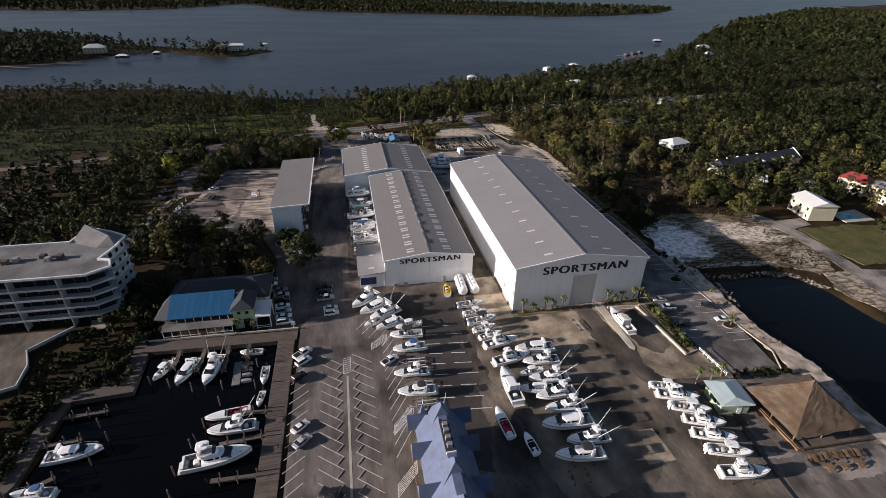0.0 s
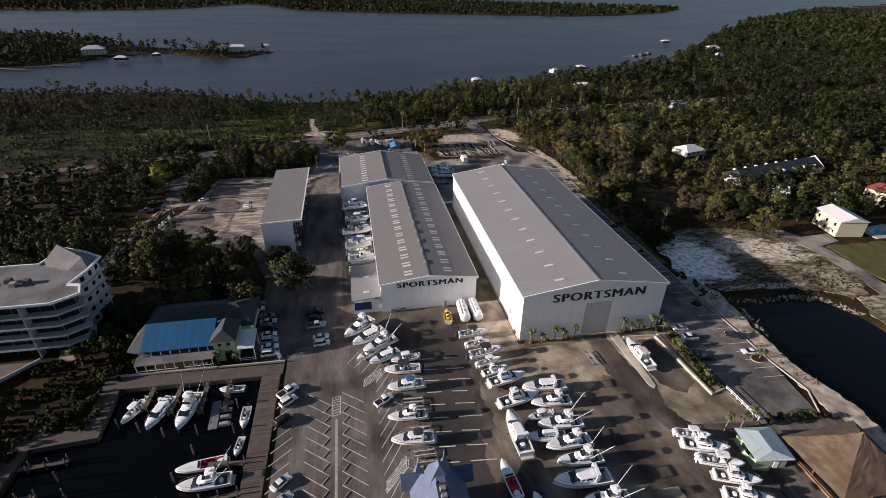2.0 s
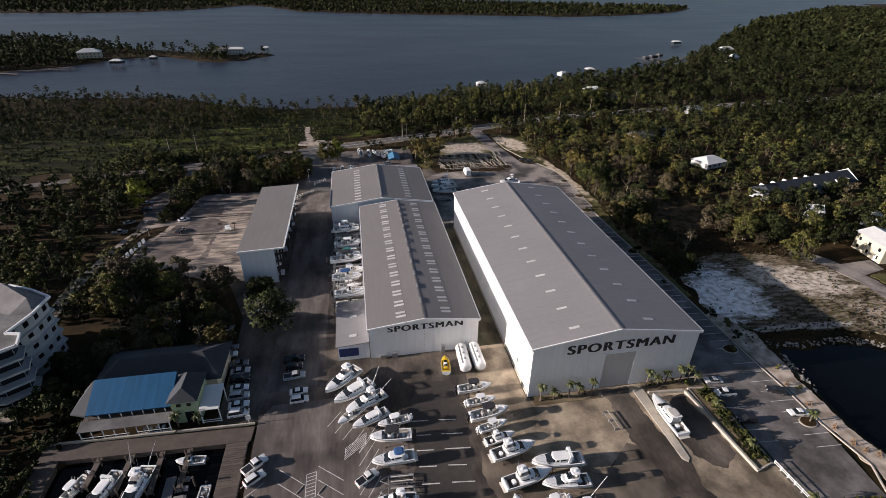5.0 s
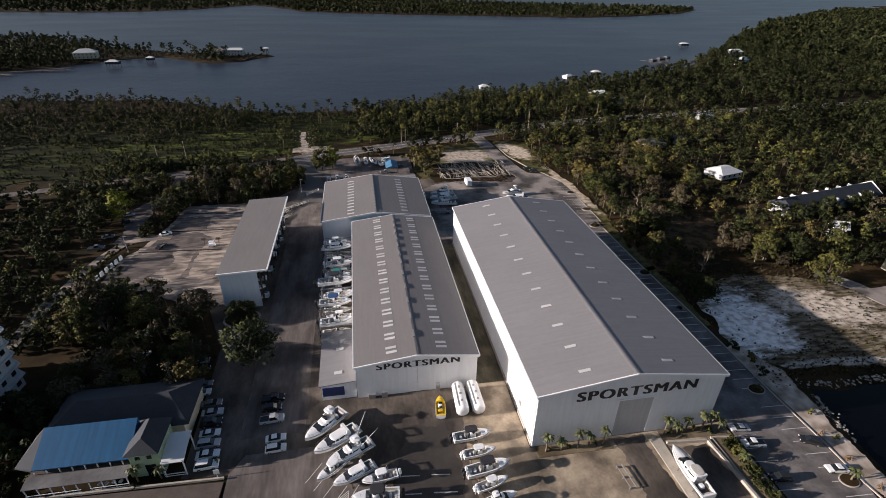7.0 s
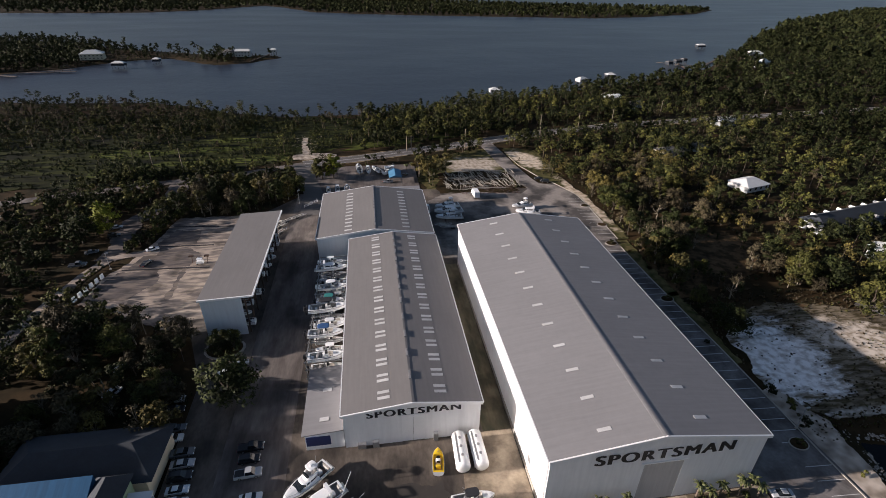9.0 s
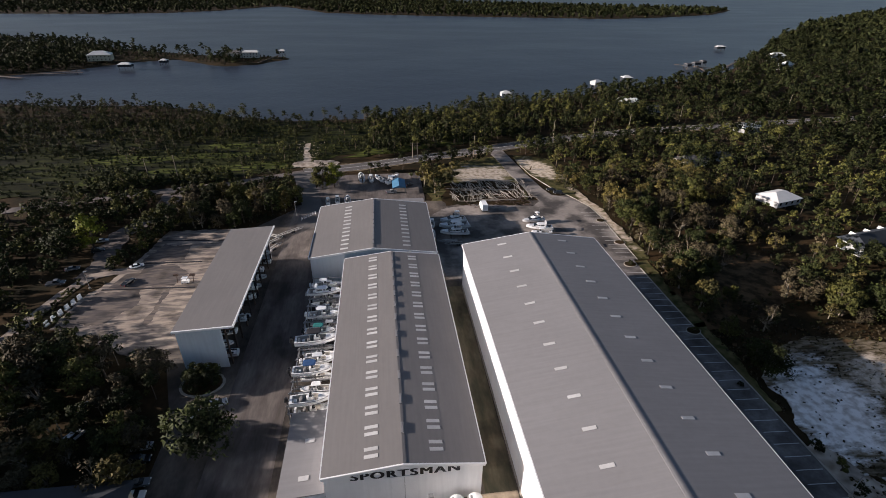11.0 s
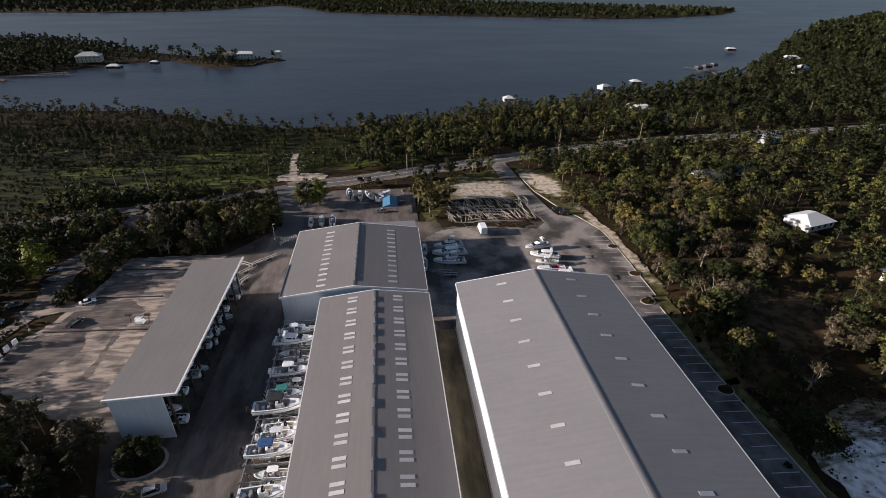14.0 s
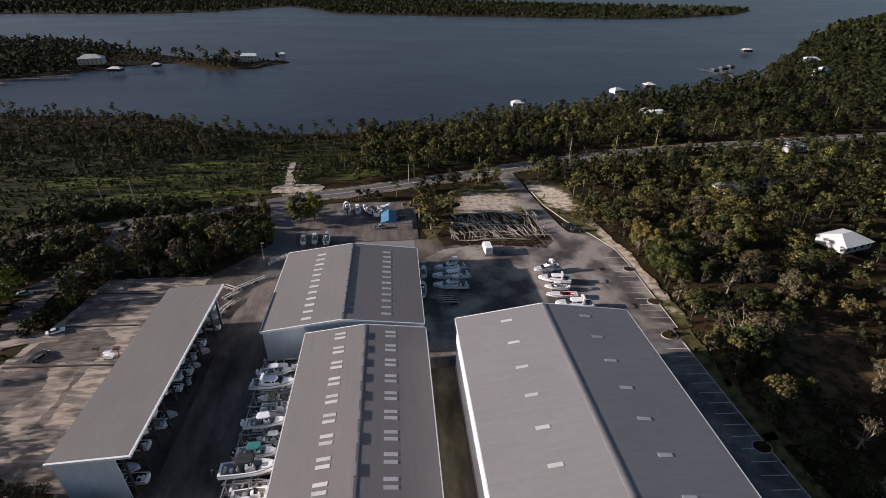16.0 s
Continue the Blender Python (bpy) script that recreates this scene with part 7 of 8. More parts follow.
slab("ground_bed", "narrow mulch bed along the hall front", "planting bed", [(42, 106.4), (57.6, 106.2), (57.6, 108.9), (42, 109.0)], 0.12, DIRT)
slab("ground_bed_east", "narrow mulch bed along the hall front", "planting bed", [(68.8, 106.4), (83, 105.8), (83, 108.4), (68.8, 108.9)], 0.12, DIRT)

for x, y, a in [(102.7, 102.8, 20), (102.9, 96.6, -10), (103.1, 90.1, 35), (103.4, 86.0, 60), (104.3, 84.0, 15), (106.2, 82.7, 50)]:
    fr = thing("timber_frame", "small brown timber frame on the pond bank", "timber frame", pose(x, y, -0.1, 0, 0, a) @ Matrix.Diagonal((0.7, 0.7, 0.7, 1)), "timber frames on the bank")
    for u in (-0.7, 0.7):
        part("leg", Shape().rod((u, -0.6, 0), (u, 0, 1.7), 0.09), WOOD_BROWN, fr)
        part("leg", Shape().rod((u, 0.6, 0), (u, 0, 1.7), 0.09), WOOD_BROWN, fr)
    part("crossbar", Shape().rod((-1.0, 0, 1.66), (1.0, 0, 1.66), 0.1), WOOD_BROWN, fr)
    part("seat", Shape().box(-0.6, 0.6, -0.25, 0.25, 0.45, 0.55), WOOD_BROWN, fr)
slab("pavement_pool", "pale concrete deck round the pool", "deck", [(194, 152), (193.4, 143.2), (207.4, 143.2), (208.4, 153.6)], 0.05, KERB)
slab("water_pool", "small turquoise swimming pool beside the cream house", "pool", [(196, 150.6), (195.6, 145.4), (202.6, 145.2), (203.6, 151)], 0.07, POOL)
gate = thing("entrance_gate", "white tubular gate across the entrance lane", "gate", pose(-10.6, 250.2, 0, 0, 0, 50))
for z in (0.4, 0.8, 1.2):
    part("rail", Shape().rod((-3.6, 0, z), (3.6, 0, z), 0.05), TRIM, gate)
for x in (-3.6, 0, 3.6):
    part("post", Shape().rod((x, 0, 0), (x, 0, 1.35), 0.08), TRIM, gate)


# ---- trees ----
def cards(rng, centres, radii, n, size):
    """Leaf sprays: n small pointed leaves in and round each lump, most of them facing out and up."""
    k = len(centres)
    which = rng.integers(0, k, n)
    d = rng.normal(size=(n, 3))
    d /= np.linalg.norm(d, axis=1)[:, None]
    d[:, 2] = np.abs(d[:, 2]) * rng.choice([1, 1, 1, -0.7], n)
    r = radii[which] * rng.uniform(0.45, 1.15, n)[:, None]
    c = centres[which] + d * r
    nrm = d * 0.6 + rng.normal(size=(n, 3)) * 0.6 + np.array([0, 0, 0.2])
    nrm /= np.linalg.norm(nrm, axis=1)[:, None]
    u = np.cross(nrm, rng.normal(size=(n, 3)))
    u /= np.linalg.norm(u, axis=1)[:, None]
    w = np.cross(nrm, u)
    s = size * rng.uniform(0.55, 1.3, n)[:, None]
    a, b = u * s, w * s * rng.uniform(0.55, 0.95, n)[:, None]
    v = np.stack([c - a * 0.75 - b * 0.7, c + a * 1.25, c - a * 0.5 + b * 0.95], 1).reshape(-1, 3)
    mid = centres.mean(0)
    whole = (c - mid) / (np.abs(c - mid).max() + 0.01)
    soft = d * 0.5 + whole * 0.45 + nrm * 0.75
    soft /= np.linalg.norm(soft, axis=1)[:, None]
    return np.concatenate([v, np.repeat(soft, 3, 0)], 1)


def crown_lumps(rng, h, r, k):
    """Uneven clumps of foliage on a broad crown that leans to one side."""
    ang = rng.uniform(0, 2 * np.pi, k)
    up = np.linspace(0.22, 0.92, k) + rng.uniform(-0.08, 0.08, k)
    rad = r * 0.78 * np.sqrt(np.clip(1 - (2.0 * up - 0.95) ** 2, 0.05, 1)) * np.sqrt(rng.uniform(0.1, 1, k))
    lean = rng.normal(0, 0.12 * r, 2)
    c = np.stack([rad * np.cos(ang) + lean[0] * up, rad * np.sin(ang) + lean[1] * up, h * up], 1)
    q = r * rng.uniform(0.13, 0.40, k)
    return c, np.stack([q, q * rng.uniform(0.8, 1.25, k), q * rng.uniform(0.6, 1.05, k)], 1)


def pine_lumps(rng, h, r, k):
    """Flat tufts on the upper half of a slender stem, wider below than at the tip."""
    ang = rng.uniform(0, 2 * np.pi, k)
    z = np.linspace(0.58, 0.96, k) + rng.uniform(-0.03, 0.03, k)
    rad = r * (1.3 - z) * 1.5 * rng.uniform(0.2, 1, k)
    c = np.stack([rad * np.cos(ang), rad * np.sin(ang), h * z], 1)
    q = r * rng.uniform(0.38, 0.72, k) * (1.4 - 0.6 * z)
    return c, np.stack([q, q, q * 0.5], 1)


def leaf_mesh(name, verts, mat):
    me = bpy.data.meshes.new(name)
    grid_mesh(me, verts[:, :3], np.arange(len(verts)).reshape(-1, 3), mat, smooth=True)
    soft = me.attributes.new("custom_normal", "FLOAT_VECTOR", "POINT")
    soft.data.foreach_set("vector", np.asarray(verts[:, 3:], np.float32).ravel())
    return me


def tree_kind(seed, h, r, lumps, n, size, mat, bark=None, limbs=7):
    """Trunk with crooked limbs to the clumps of the crown, and the crown."""
    rng = np.random.default_rng(seed)
    c, q = crown_lumps(rng, h, r, lumps)
    crown = leaf_mesh("crown", cards(rng, c, q, n, size), mat)
    trunk, fork = Shape(), Vector((0.1, 0.05, h * 0.3))
    trunk.rod((0, 0, -0.2), fork, 0.05 * r + 0.08, 0.035 * r + 0.05, 7)
    for p in c[rng.permutation(lumps)[:limbs]]:
        p = Vector(p)
        knee = fork.lerp(p, 0.5) + Vector(rng.normal(0, 0.07 * r, 3))
        trunk.rod(fork, knee, 0.026 * r + 0.04, 0.018 * r + 0.03, 5)
        trunk.rod(knee, p, 0.018 * r + 0.03, 0.02, 4)
        for _ in range(2):
            trunk.rod(knee.lerp(p, 0.4), p + Vector(rng.normal(0, 0.14 * r, 3)), 0.03, 0.012, 3)
    return trunk.mesh("trunk", bark or BARK, fix=False), crown


def pine_kind(seed, h, r, n, size):
    rng = np.random.default_rng(seed)
    c, q = pine_lumps(rng, h, r, 11)
    crown = leaf_mesh("crown", cards(rng, c, q, n, size), PINE)
    trunk = Shape().rod((0, 0, -0.2), (0.1, 0, h * 0.95), 0.2, 0.06, 6)
    for p in c:
        trunk.rod((0.05, 0, p[2] - 0.5), tuple(p), 0.06, 0.02, 4)
    return trunk.mesh("trunk", BARK, fix=False), crown


def plant(name, label, kinds, x, y, k, spin, group, z=-0.1):
    trunk, crown = kinds
    t = thing(name, label, "tree", pose(x, y, z, 0, 0, spin) @ Matrix.Diagonal((k, k, k, 1)), group)
    part("trunk", trunk, BARK, t)
    part("crown", crown, LEAF, t)
    return t


OAKS = [tree_kind(i, 8.0 + 0.5 * (i % 3), 4.8 - 0.3 * (i % 2), 24, 2500, 0.31, m) for i, m in enumerate((LEAF, OLIVE, LEAF, OLIVE, LEAF, LEAF_GREY))]
GOLD = [tree_kind(20 + i, 8.4 + 0.4 * i, 3.9 - 0.2 * i, 20, 1700, 0.30, m, PALE_BARK) for i, m in enumerate((LEAF_GOLD, LEAF_GOLD, OLIVE, LEAF_GREY))]
BARE = [tree_kind(60 + i, 7.5, 3.6, 16, 420, 0.26, LEAF_GREY, PALE_BARK, 13) for i in range(2)]
LIME = tree_kind(40, 8.5, 4.0, 18, 1500, 0.32, LEAF_LIME)
PINES = [pine_kind(30 + i, 13.0, 2.6, 800, 0.36) for i in range(3)]
SHRUB = [tree_kind(50 + i, 2.2, 1.8, 8, 300, 0.27, m) for i, m in enumerate((LEAF, OLIVE))]

OPEN = [YARD, LOT_LEFT, POND, BAY, [(84, 30), (103, 40), (106, 100), (105, 140), (105.4, 200), (107, 236), (106, 262), (84, 262)], strip(ROAD[5:], 16), strip(ROAD[:6], 7), [(-90, 222), (-70, 222), (-72, 240), (-88, 240)],
        strip([(80, 328), (82, 306), (83, 290), (85.6, 269), (90, 252)], 10), strip([(-20, 302), (-16, 285), (-11, 264), (-10, 240)], 10), strip(LANE, 8),
        strip(DRIVE, 5), strip(DRIVE_NORTH, 9), [(-83, 186), (-70, 186), (-66, 212), (-64, 225), (-84, 222)], [(120, 184), (129, 180), (138, 186), (143, 200), (128, 204)], strip([(-20, 312), (-24, 345), (-27, 370)], 7),
        [(100, 120), (108, 160), (128, 168), (148, 164), (170, 150), (196, 128), (230, 128), (235, 50), (104, 50)],
        [(-120, 118), (-60, 118), (-60, 154), (-120, 154)], [(-60, 60), (-60, 108), (-23, 108), (-23, 134), (-53, 134), (-62, 105), (-80, 100), (-80, 60)],
        [(-12, 258), (40, 256), (40, 298), (-12, 296)], [(40, 200), (90, 200), (90, 310), (46, 300)], [(89, 316), (101, 309), (101, 283), (96, 276), (100, 262), (95, 262)],
        [(173, 234), (193, 236), (193, 252), (173, 252)], [(176, 194), (236, 206), (234, 222), (176, 210)], [(170, 138), (215, 138), (210, 160), (172, 160)]]
MARSH_AREA = [(-330, 252), (-240, 252), (-125, 283), (-78, 294), (-48, 301), (-24, 309), (-6, 326), (22, 340), (30, 395), (-40, 404), (-90, 420), (-330, 425)]


def free(x, y, gap=1.5):
    ok = np.maximum.reduce([edge_distance(p, x, y) for p in (MAINLAND, ISLE)]) > 4
    for p in OPEN:
        ok &= edge_distance(p, x, y) < -gap
    return ok


rng = np.random.default_rng(11)


def scatter(box, spacing, keep, gap=1.5):
    x0, x1, y0, y1 = box
    xs, ys = np.meshgrid(np.arange(x0, x1, spacing), np.arange(y0, y1, spacing))
    xs = xs.ravel() + rng.uniform(-0.55, 0.55, xs.size) * spacing
    ys = ys.ravel() + rng.uniform(-0.55, 0.55, ys.size) * spacing
    ok = free(xs, ys, gap) & (rng.uniform(size=xs.size) < keep)
    return xs[ok], ys[ok]


def near_zone(x, y):
    """The wood edges that the flight passes closest."""
    return ((x > 99) & (x < 150) & (y > 165) & (y < 250)) | ((x > -66) & (x < -24) & (y > 134) & (y < 168)) | ((x > -70) & (x < -14) & (y > 243) & (y < 272))


def patchy(x, y):
    """A slow wave over the land from 0 to 1, for stands of taller and lower growth."""
    return 0.5 + 0.5 * np.sin(x * 0.047 + 1.3 * np.sin(y * 0.031)) * np.sin(y * 0.055 + 1.1 * np.sin(x * 0.027))


def wood(name, label, xs, ys, hmin, hmax, leaves, size, mats, pines=0.0):
    """One joined wood, with a leaf mesh for each foliage colour and one mesh of trunks. pines: the share of slender pines."""
    holder = tagged(new(name), label, "woodland", kind="stuff")
    tint = np.floor((rng.uniform(size=len(xs)) * 0.65 + 0.35 * patchy(xs * 1.7 + 40, ys * 1.7)) * 0.999 * len(mats)).astype(int)
    for j, mat in enumerate(mats):
        out, trunks = [], Shape()
        for x, y in zip(xs[tint == j], ys[tint == j]):
            h = hmin + (hmax - hmin) * (0.35 * patchy(x, y) + 0.65 * rng.uniform() ** 1.4)
            if rng.uniform() < pines:
                h = h * 1.12 + 1.0
                c, q = pine_lumps(rng, h, 0.17 * h + 0.7, 8)
                trunks.rod((x, y, -0.6), (x + rng.normal(0, 0.2), y, h * 0.93), 0.15, 0.05, 3)
                out.append(cards(rng, c, q, int(leaves * 0.9), size * 0.85) + np.array([x, y, -0.3, 0, 0, 0]))
                continue
            c, q = crown_lumps(rng, h, h * rng.uniform(0.32, 0.62), 11)
            if rng.uniform() < 0.3:
                trunks.rod((x, y, -0.6), (x, y, h * 0.6), 0.16, 0.08, 3)
            out.append(cards(rng, c, q, leaves, size * (0.7 + 0.3 * h / hmax)) + np.array([x, y, -0.3, 0, 0, 0]))
        if out:
            part("foliage", leaf_mesh("foliage", np.concatenate(out), mat), mat, holder)
        if trunks.v:
            part("trunks", trunks.mesh("trunks", BARK, fix=False), BARK, holder)
    return holder


xs, ys = scatter((-110, 165, 132, 300), 3.0, 0.75, 0.4)
wood("undergrowth", "low brown and green undergrowth beneath the trees", xs, ys, 0.5, 2.4, 36, 0.34, [LEAF, PINE, LEAF_GREY, OLIVE])
# single trees that stand out
for x, y, k, kinds, label in [(-18.6, 143.5, 1.45, OAKS[0], "broad oak with dense olive crown beside parked cars"), (-23.6, 162.2, 0.59, OAKS[1], "low dark shrub tree on a kerbed island"), (-21.4, 161.0, 0.54, OAKS[2], "low dark shrub tree on a kerbed island"),
                              (-25.6, 163.8, 0.56, OAKS[3], "low dark shrub tree on a kerbed island"), (-26.4, 161.4, 0.54, OAKS[0], "low dark shrub tree on a kerbed island"), (-24.4, 159.4, 0.54, OAKS[2], "low dark shrub tree on a kerbed island"), (-22.0, 163.4, 0.54, OAKS[1], "low dark shrub tree on a kerbed island"), (-34, 146, 0.9, OAKS[1], "small oak behind the restaurant"), (-80, 232, 1.5, LIME, "bright yellow-green tree by the lot"),
                              (-3, 281, 1.35, LIME, "bright yellow-green tree by the entrance road"), (-8, 280, 1.25, OAKS[1], "dark oak by the entrance road"), (37, 278, 1.3, GOLD[0], "olive-gold tree beside the blue truck"), (44, 276, 1.25, GOLD[1], "spreading olive-gold oak beside the sand mound"),
                              (50, 280, 1.2, GOLD[0], "spreading olive-gold oak beside the sand mound"), (41, 270, 1.2, GOLD[1], "olive-gold tree behind the shed"), (99, 148, 0.55, SHRUB[0], "low evergreen shrub beside the road"), (-86, 226, 1.2, OAKS[0], "dark oak beside the lot"), (148, 250, 1.3, GOLD[2], "tall golden tree in the wood"), (107.4, 150.5, 0.95, OAKS[0], "dense dark bushy tree beside the eastern parking"), (107.5, 155, 0.8, OAKS[2], "dense dark bushy tree beside the eastern parking"), (152.4, 154, 1.2, OAKS[1], "broad olive oak at the edge of the sand clearing"), (154, 169, 1.15, OAKS[0], "broad olive oak at the edge of the sand clearing"), (145.5, 170, 1.1, OAKS[3], "broad olive oak at the edge of the sand clearing"), (150, 178, 1.0, GOLD[1], "golden tree with pale trunk beside a bare patch"),
                              (181, 197, 0.85, OAKS[0], "dark oak before the long building"), (190, 198, 0.8, OAKS[2], "dark oak before the long building"), (199, 200, 0.85, OAKS[4], "dark oak before the long building"), (213, 203, 0.75, OAKS[0], "dark oak before the long building"), (222, 205, 0.8, OAKS[2], "dark oak before the long building"),
                              (113, 205, 1.0, BARE[0], "leaning half-bare tree with pale limbs by the parking"), (126, 196, 0.95, BARE[1], "half-bare tree with pale limbs on brown ground"), (170, 168, 1.15, OAKS[1], "broad olive oak beside the lane"), (176, 162, 0.9, OAKS[4], "dark oak beside the cream house"), (196, 164, 1.0, OAKS[2], "dark oak behind the cream house"), (206, 162, 0.9, OAKS[0], "dark oak behind the pool")]:
    plant("oak_tree" if kinds in OAKS else "bare_tree" if kinds in BARE else "tree", label, kinds, x, y, k, x * 37 % 360, "standing trees")
xs, ys = scatter((-110, 170, 130, 300), 5.0, 0.95, 0.8)
glade = np.sin(xs * 0.13 + 1.3) * np.sin(ys * 0.15) + 0.6 * np.sin(xs * 0.31 + ys * 0.23)
keep = (xs < 0) | (glade > -0.4)
xs, ys = xs[keep], ys[keep]
near = near_zone(xs, ys)
names = [("broadleaf_tree", "mixed broadleaf tree at the wood's edge"), ("golden_tree", "olive-gold tree at the wood's edge"), ("pine_tree", "tall thin pine at the wood's edge"), ("bare_tree", "half-bare tree with pale crooked limbs")]
count = 0
for x, y in zip(xs[near], ys[near]):
    if count >= 330:
        break
    count += 1
    j = rng.choice(4, p=[0.46, 0.34, 0.10, 0.10])
    kinds = (OAKS, GOLD, PINES, BARE)[j]
    plant(names[j][0], names[j][1], kinds[rng.integers(len(kinds))], x, y, (0.42 + 0.75 * rng.uniform() ** 1.3) * (0.85 + 0.3 * patchy(x, y)) * (0.8 if j == 2 else 1.0), rng.uniform(0, 360), "trees at the wood's edge")
rest = ~near
mx, my = xs[rest], ys[rest]
west = mx < 0
wood("wood_west", "dark mixed woodland of oaks and scrub", mx[west], my[west], 3.5, 10, 330, 0.42, [LEAF, PINE, OLIVE, LEAF], 0.12)
wood("wood_east", "mixed woodland with olive and gold crowns", mx[~west], my[~west], 3.0, 11.5, 420, 0.38, [LEAF, LEAF_GOLD, OLIVE, PINE, LEAF_GREY], 0.12)
xs, ys = scatter((170, 420, 120, 420), 6.2, 0.9)
near = xs < 270
wood("wood_east_far", "mixed woodland with olive and gold crowns", xs[near], ys[near], 3.0, 12, 240, 0.54, [LEAF, PINE, OLIVE, LEAF, PINE, LEAF_GREY], 0.15)
wood("wood_east_outer", "dark mixed woodland behind the eastern houses", xs[~near], ys[~near], 4, 12, 130, 0.85, [PINE_DIMMED, LEAF, PINE_DIMMED, PINE], 0.25)
xs, ys = scatter((-330, -110, 120, 262), 6.8, 0.92)
wood("wood_west_far", "dark mixed woodland of oaks and scrub", xs, ys, 4, 9, 150, 0.7, [LEAF, PINE, LEAF], 0.2)
xs, ys = scatter((-330, 40, 255, 470), 2.4, 0.9, 0.3)
marsh = inside(MARSH_AREA, xs, ys) & (rng.uniform(size=xs.size) < np.clip(0.25 + 1.0 * patchy(xs * 0.5, ys * 2.4) * np.clip((ys - 300) / 30, 0.25, 1), 0, 1))
wood("marsh_scrub", "low dark scrub on the marsh", xs[marsh], ys[marsh], 0.4, 2.8, 34, 0.42, [LEAF, OLIVE, LEAF, PINE, OLIVE])
xs, ys = scatter((-330, 60, 310, 470), 5.0, 0.9, 0.8)
chance = np.where(xs < -60, np.clip((ys - 325 - 0.10 * (xs + 60)) / 60, 0.03, 0.85), np.clip((ys - 345) / 70, 0.04, 0.6))
thick = rng.uniform(size=xs.size) < chance
wood("wood_marsh", "open pine and oak wood beyond the marsh grass", xs[thick], ys[thick], 1.8, 7.0, 130, 0.5, [LEAF, OLIVE, LEAF_GREY, PINE, OLIVE], 0.22)
xs, ys = scatter((-330, 120, 310, 470), 7.0, 0.6)
shore = ((edge_distance(MAINLAND, xs, ys) < 16) & ((xs > -60) | (rng.uniform(size=xs.size) < 0.35))) | ((xs > 15) & ~inside(MARSH_AREA, xs, ys)) | (rng.uniform(size=xs.size) < 0.05)
wood("shore_pines", "row of slender pines along the shore", xs[shore], ys[shore], 5, 10, 170, 0.5, [OLIVE, PINE, OLIVE], 1.0)
xs, ys = scatter((-118, -14, 262, 302), 4.6, 0.9, 0.4)
road_edge = edge_distance(strip(ROAD[:6], 5), xs, ys)
hedge = (road_edge > -7) | (rng.uniform(size=xs.size) < 0.5)
wood("roadside_scrub", "dark scrub and small trees along the western road", xs[hedge], ys[hedge], 1.5, 6.5, 200, 0.42, [LEAF, PINE, OLIVE, LEAF], 0.05)
xs, ys = scatter((12, 200, 300, 480), 5.0, 0.92)
wood("wood_north", "dense pine and oak wood between highway and bay", xs, ys, 3, 10.5, 190, 0.55, [OLIVE, LEAF, PINE, OLIVE, LEAF], 0.4)
xs, ys = scatter((200, 800, 420, 900), 9.0, 0.95)
wood("wood_headland", "dense dark wood along the bay shore", xs, ys, 5, 13, 105, 1.15, [PINE_DIMMED, LEAF, PINE_DIMMED, PINE], 0.3)
xs, ys = scatter((420, 800, 100, 420), 10.0, 0.95)
wood("wood_outer", "dense dark wood", xs, ys, 6, 13, 80, 1.3, [PINE_DIMMED, PINE_DIMMED, PINE], 0.3)
xs, ys = scatter((600, 1900, 600, 1900), 22.0, 0.95)
wood("wood_distant", "dense dark wood in the distance", xs, ys, 9, 15, 34, 3.8, [PINE_DIMMED, PINE])
xs, ys = scatter((-620, -80, 560, 900), 8.0, 0.9)
clump = rng.uniform(size=xs.size) < np.where(xs < -290, 0.95, np.where(np.abs(xs + 150) < 17, 0.95, 0.14 + 0.3 * (ys > 720)))
wood("island_trees", "dark pines on a low island", xs[clump], ys[clump], 4, 14, 110, 1.1, [PINE_DIMMED, LEAF, PINE], 0.3)
xs, ys = scatter((-620, -80, 560, 900), 5.0, 0.9)
wood("island_grass", "brown marsh grass on a low island", xs[xs > -420], ys[xs > -420], 0.4, 2.0, 18, 0.8, [LEAF, PINE, LEAF_GREY])
fx, fy = np.meshgrid(np.arange(-1200, 1300, 24), np.arange(1370, 2450, 30))
fx, fy = fx.ravel() + rng.uniform(-12, 12, fx.size), fy.ravel() + rng.uniform(-14, 14, fy.size)
ok = edge_distance(FAR_LAND, fx, fy) > 6
wood("far_shore_wood", "dark wooded far shore", fx[ok], fy[ok], 8, 14, 34, 3.8, [PINE, PINE_DIMMED])


# ---- shrubs and verges ----
for i, (x, y, k) in enumerate([(80.6, 103, 0.8), (81.8, 101, 0.9), (80.8, 97, 0.8), (81.6, 91, 0.9), (80.8, 86.6, 0.8), (82, 89, 0.8), (80.4, 94, 0.7), (86, 74.4, 0.9), (88.4, 74.2, 0.8), (91, 74, 0.9), (93.6, 73.8, 0.8), (96, 73.6, 0.9), (98.2, 73.2, 0.7),
                               (98.4, 116.3, 0.6), (103.2, 120, 0.9), (103.8, 125, 1.0), (102.6, 130, 1.0), (105, 108, 0.6), (104.4, 101, 0.5), (99.6, 168, 0.6), (98.8, 203.2, 0.6),
                               (44.5, 107.8, 0.4), (48.5, 107.8, 0.45), (54.5, 107.9, 0.4), (71.2, 107.8, 0.5), (76.4, 107.9, 0.5), (79.4, 107.0, 0.6), (-52, 116, 0.9), (-56, 112.8, 1.0), (-59, 111.6, 0.9), (-33.6, 111.8, 0.4), (-20, 115, 0.5)]):
    plant("shrub", "low rounded evergreen shrub in a planting bed", SHRUB[i % 2], x, y, k, i * 70, "shrubs", 0.05)
xs, ys = rng.uniform(103, 165, 4200), rng.uniform(116, 168, 4200)
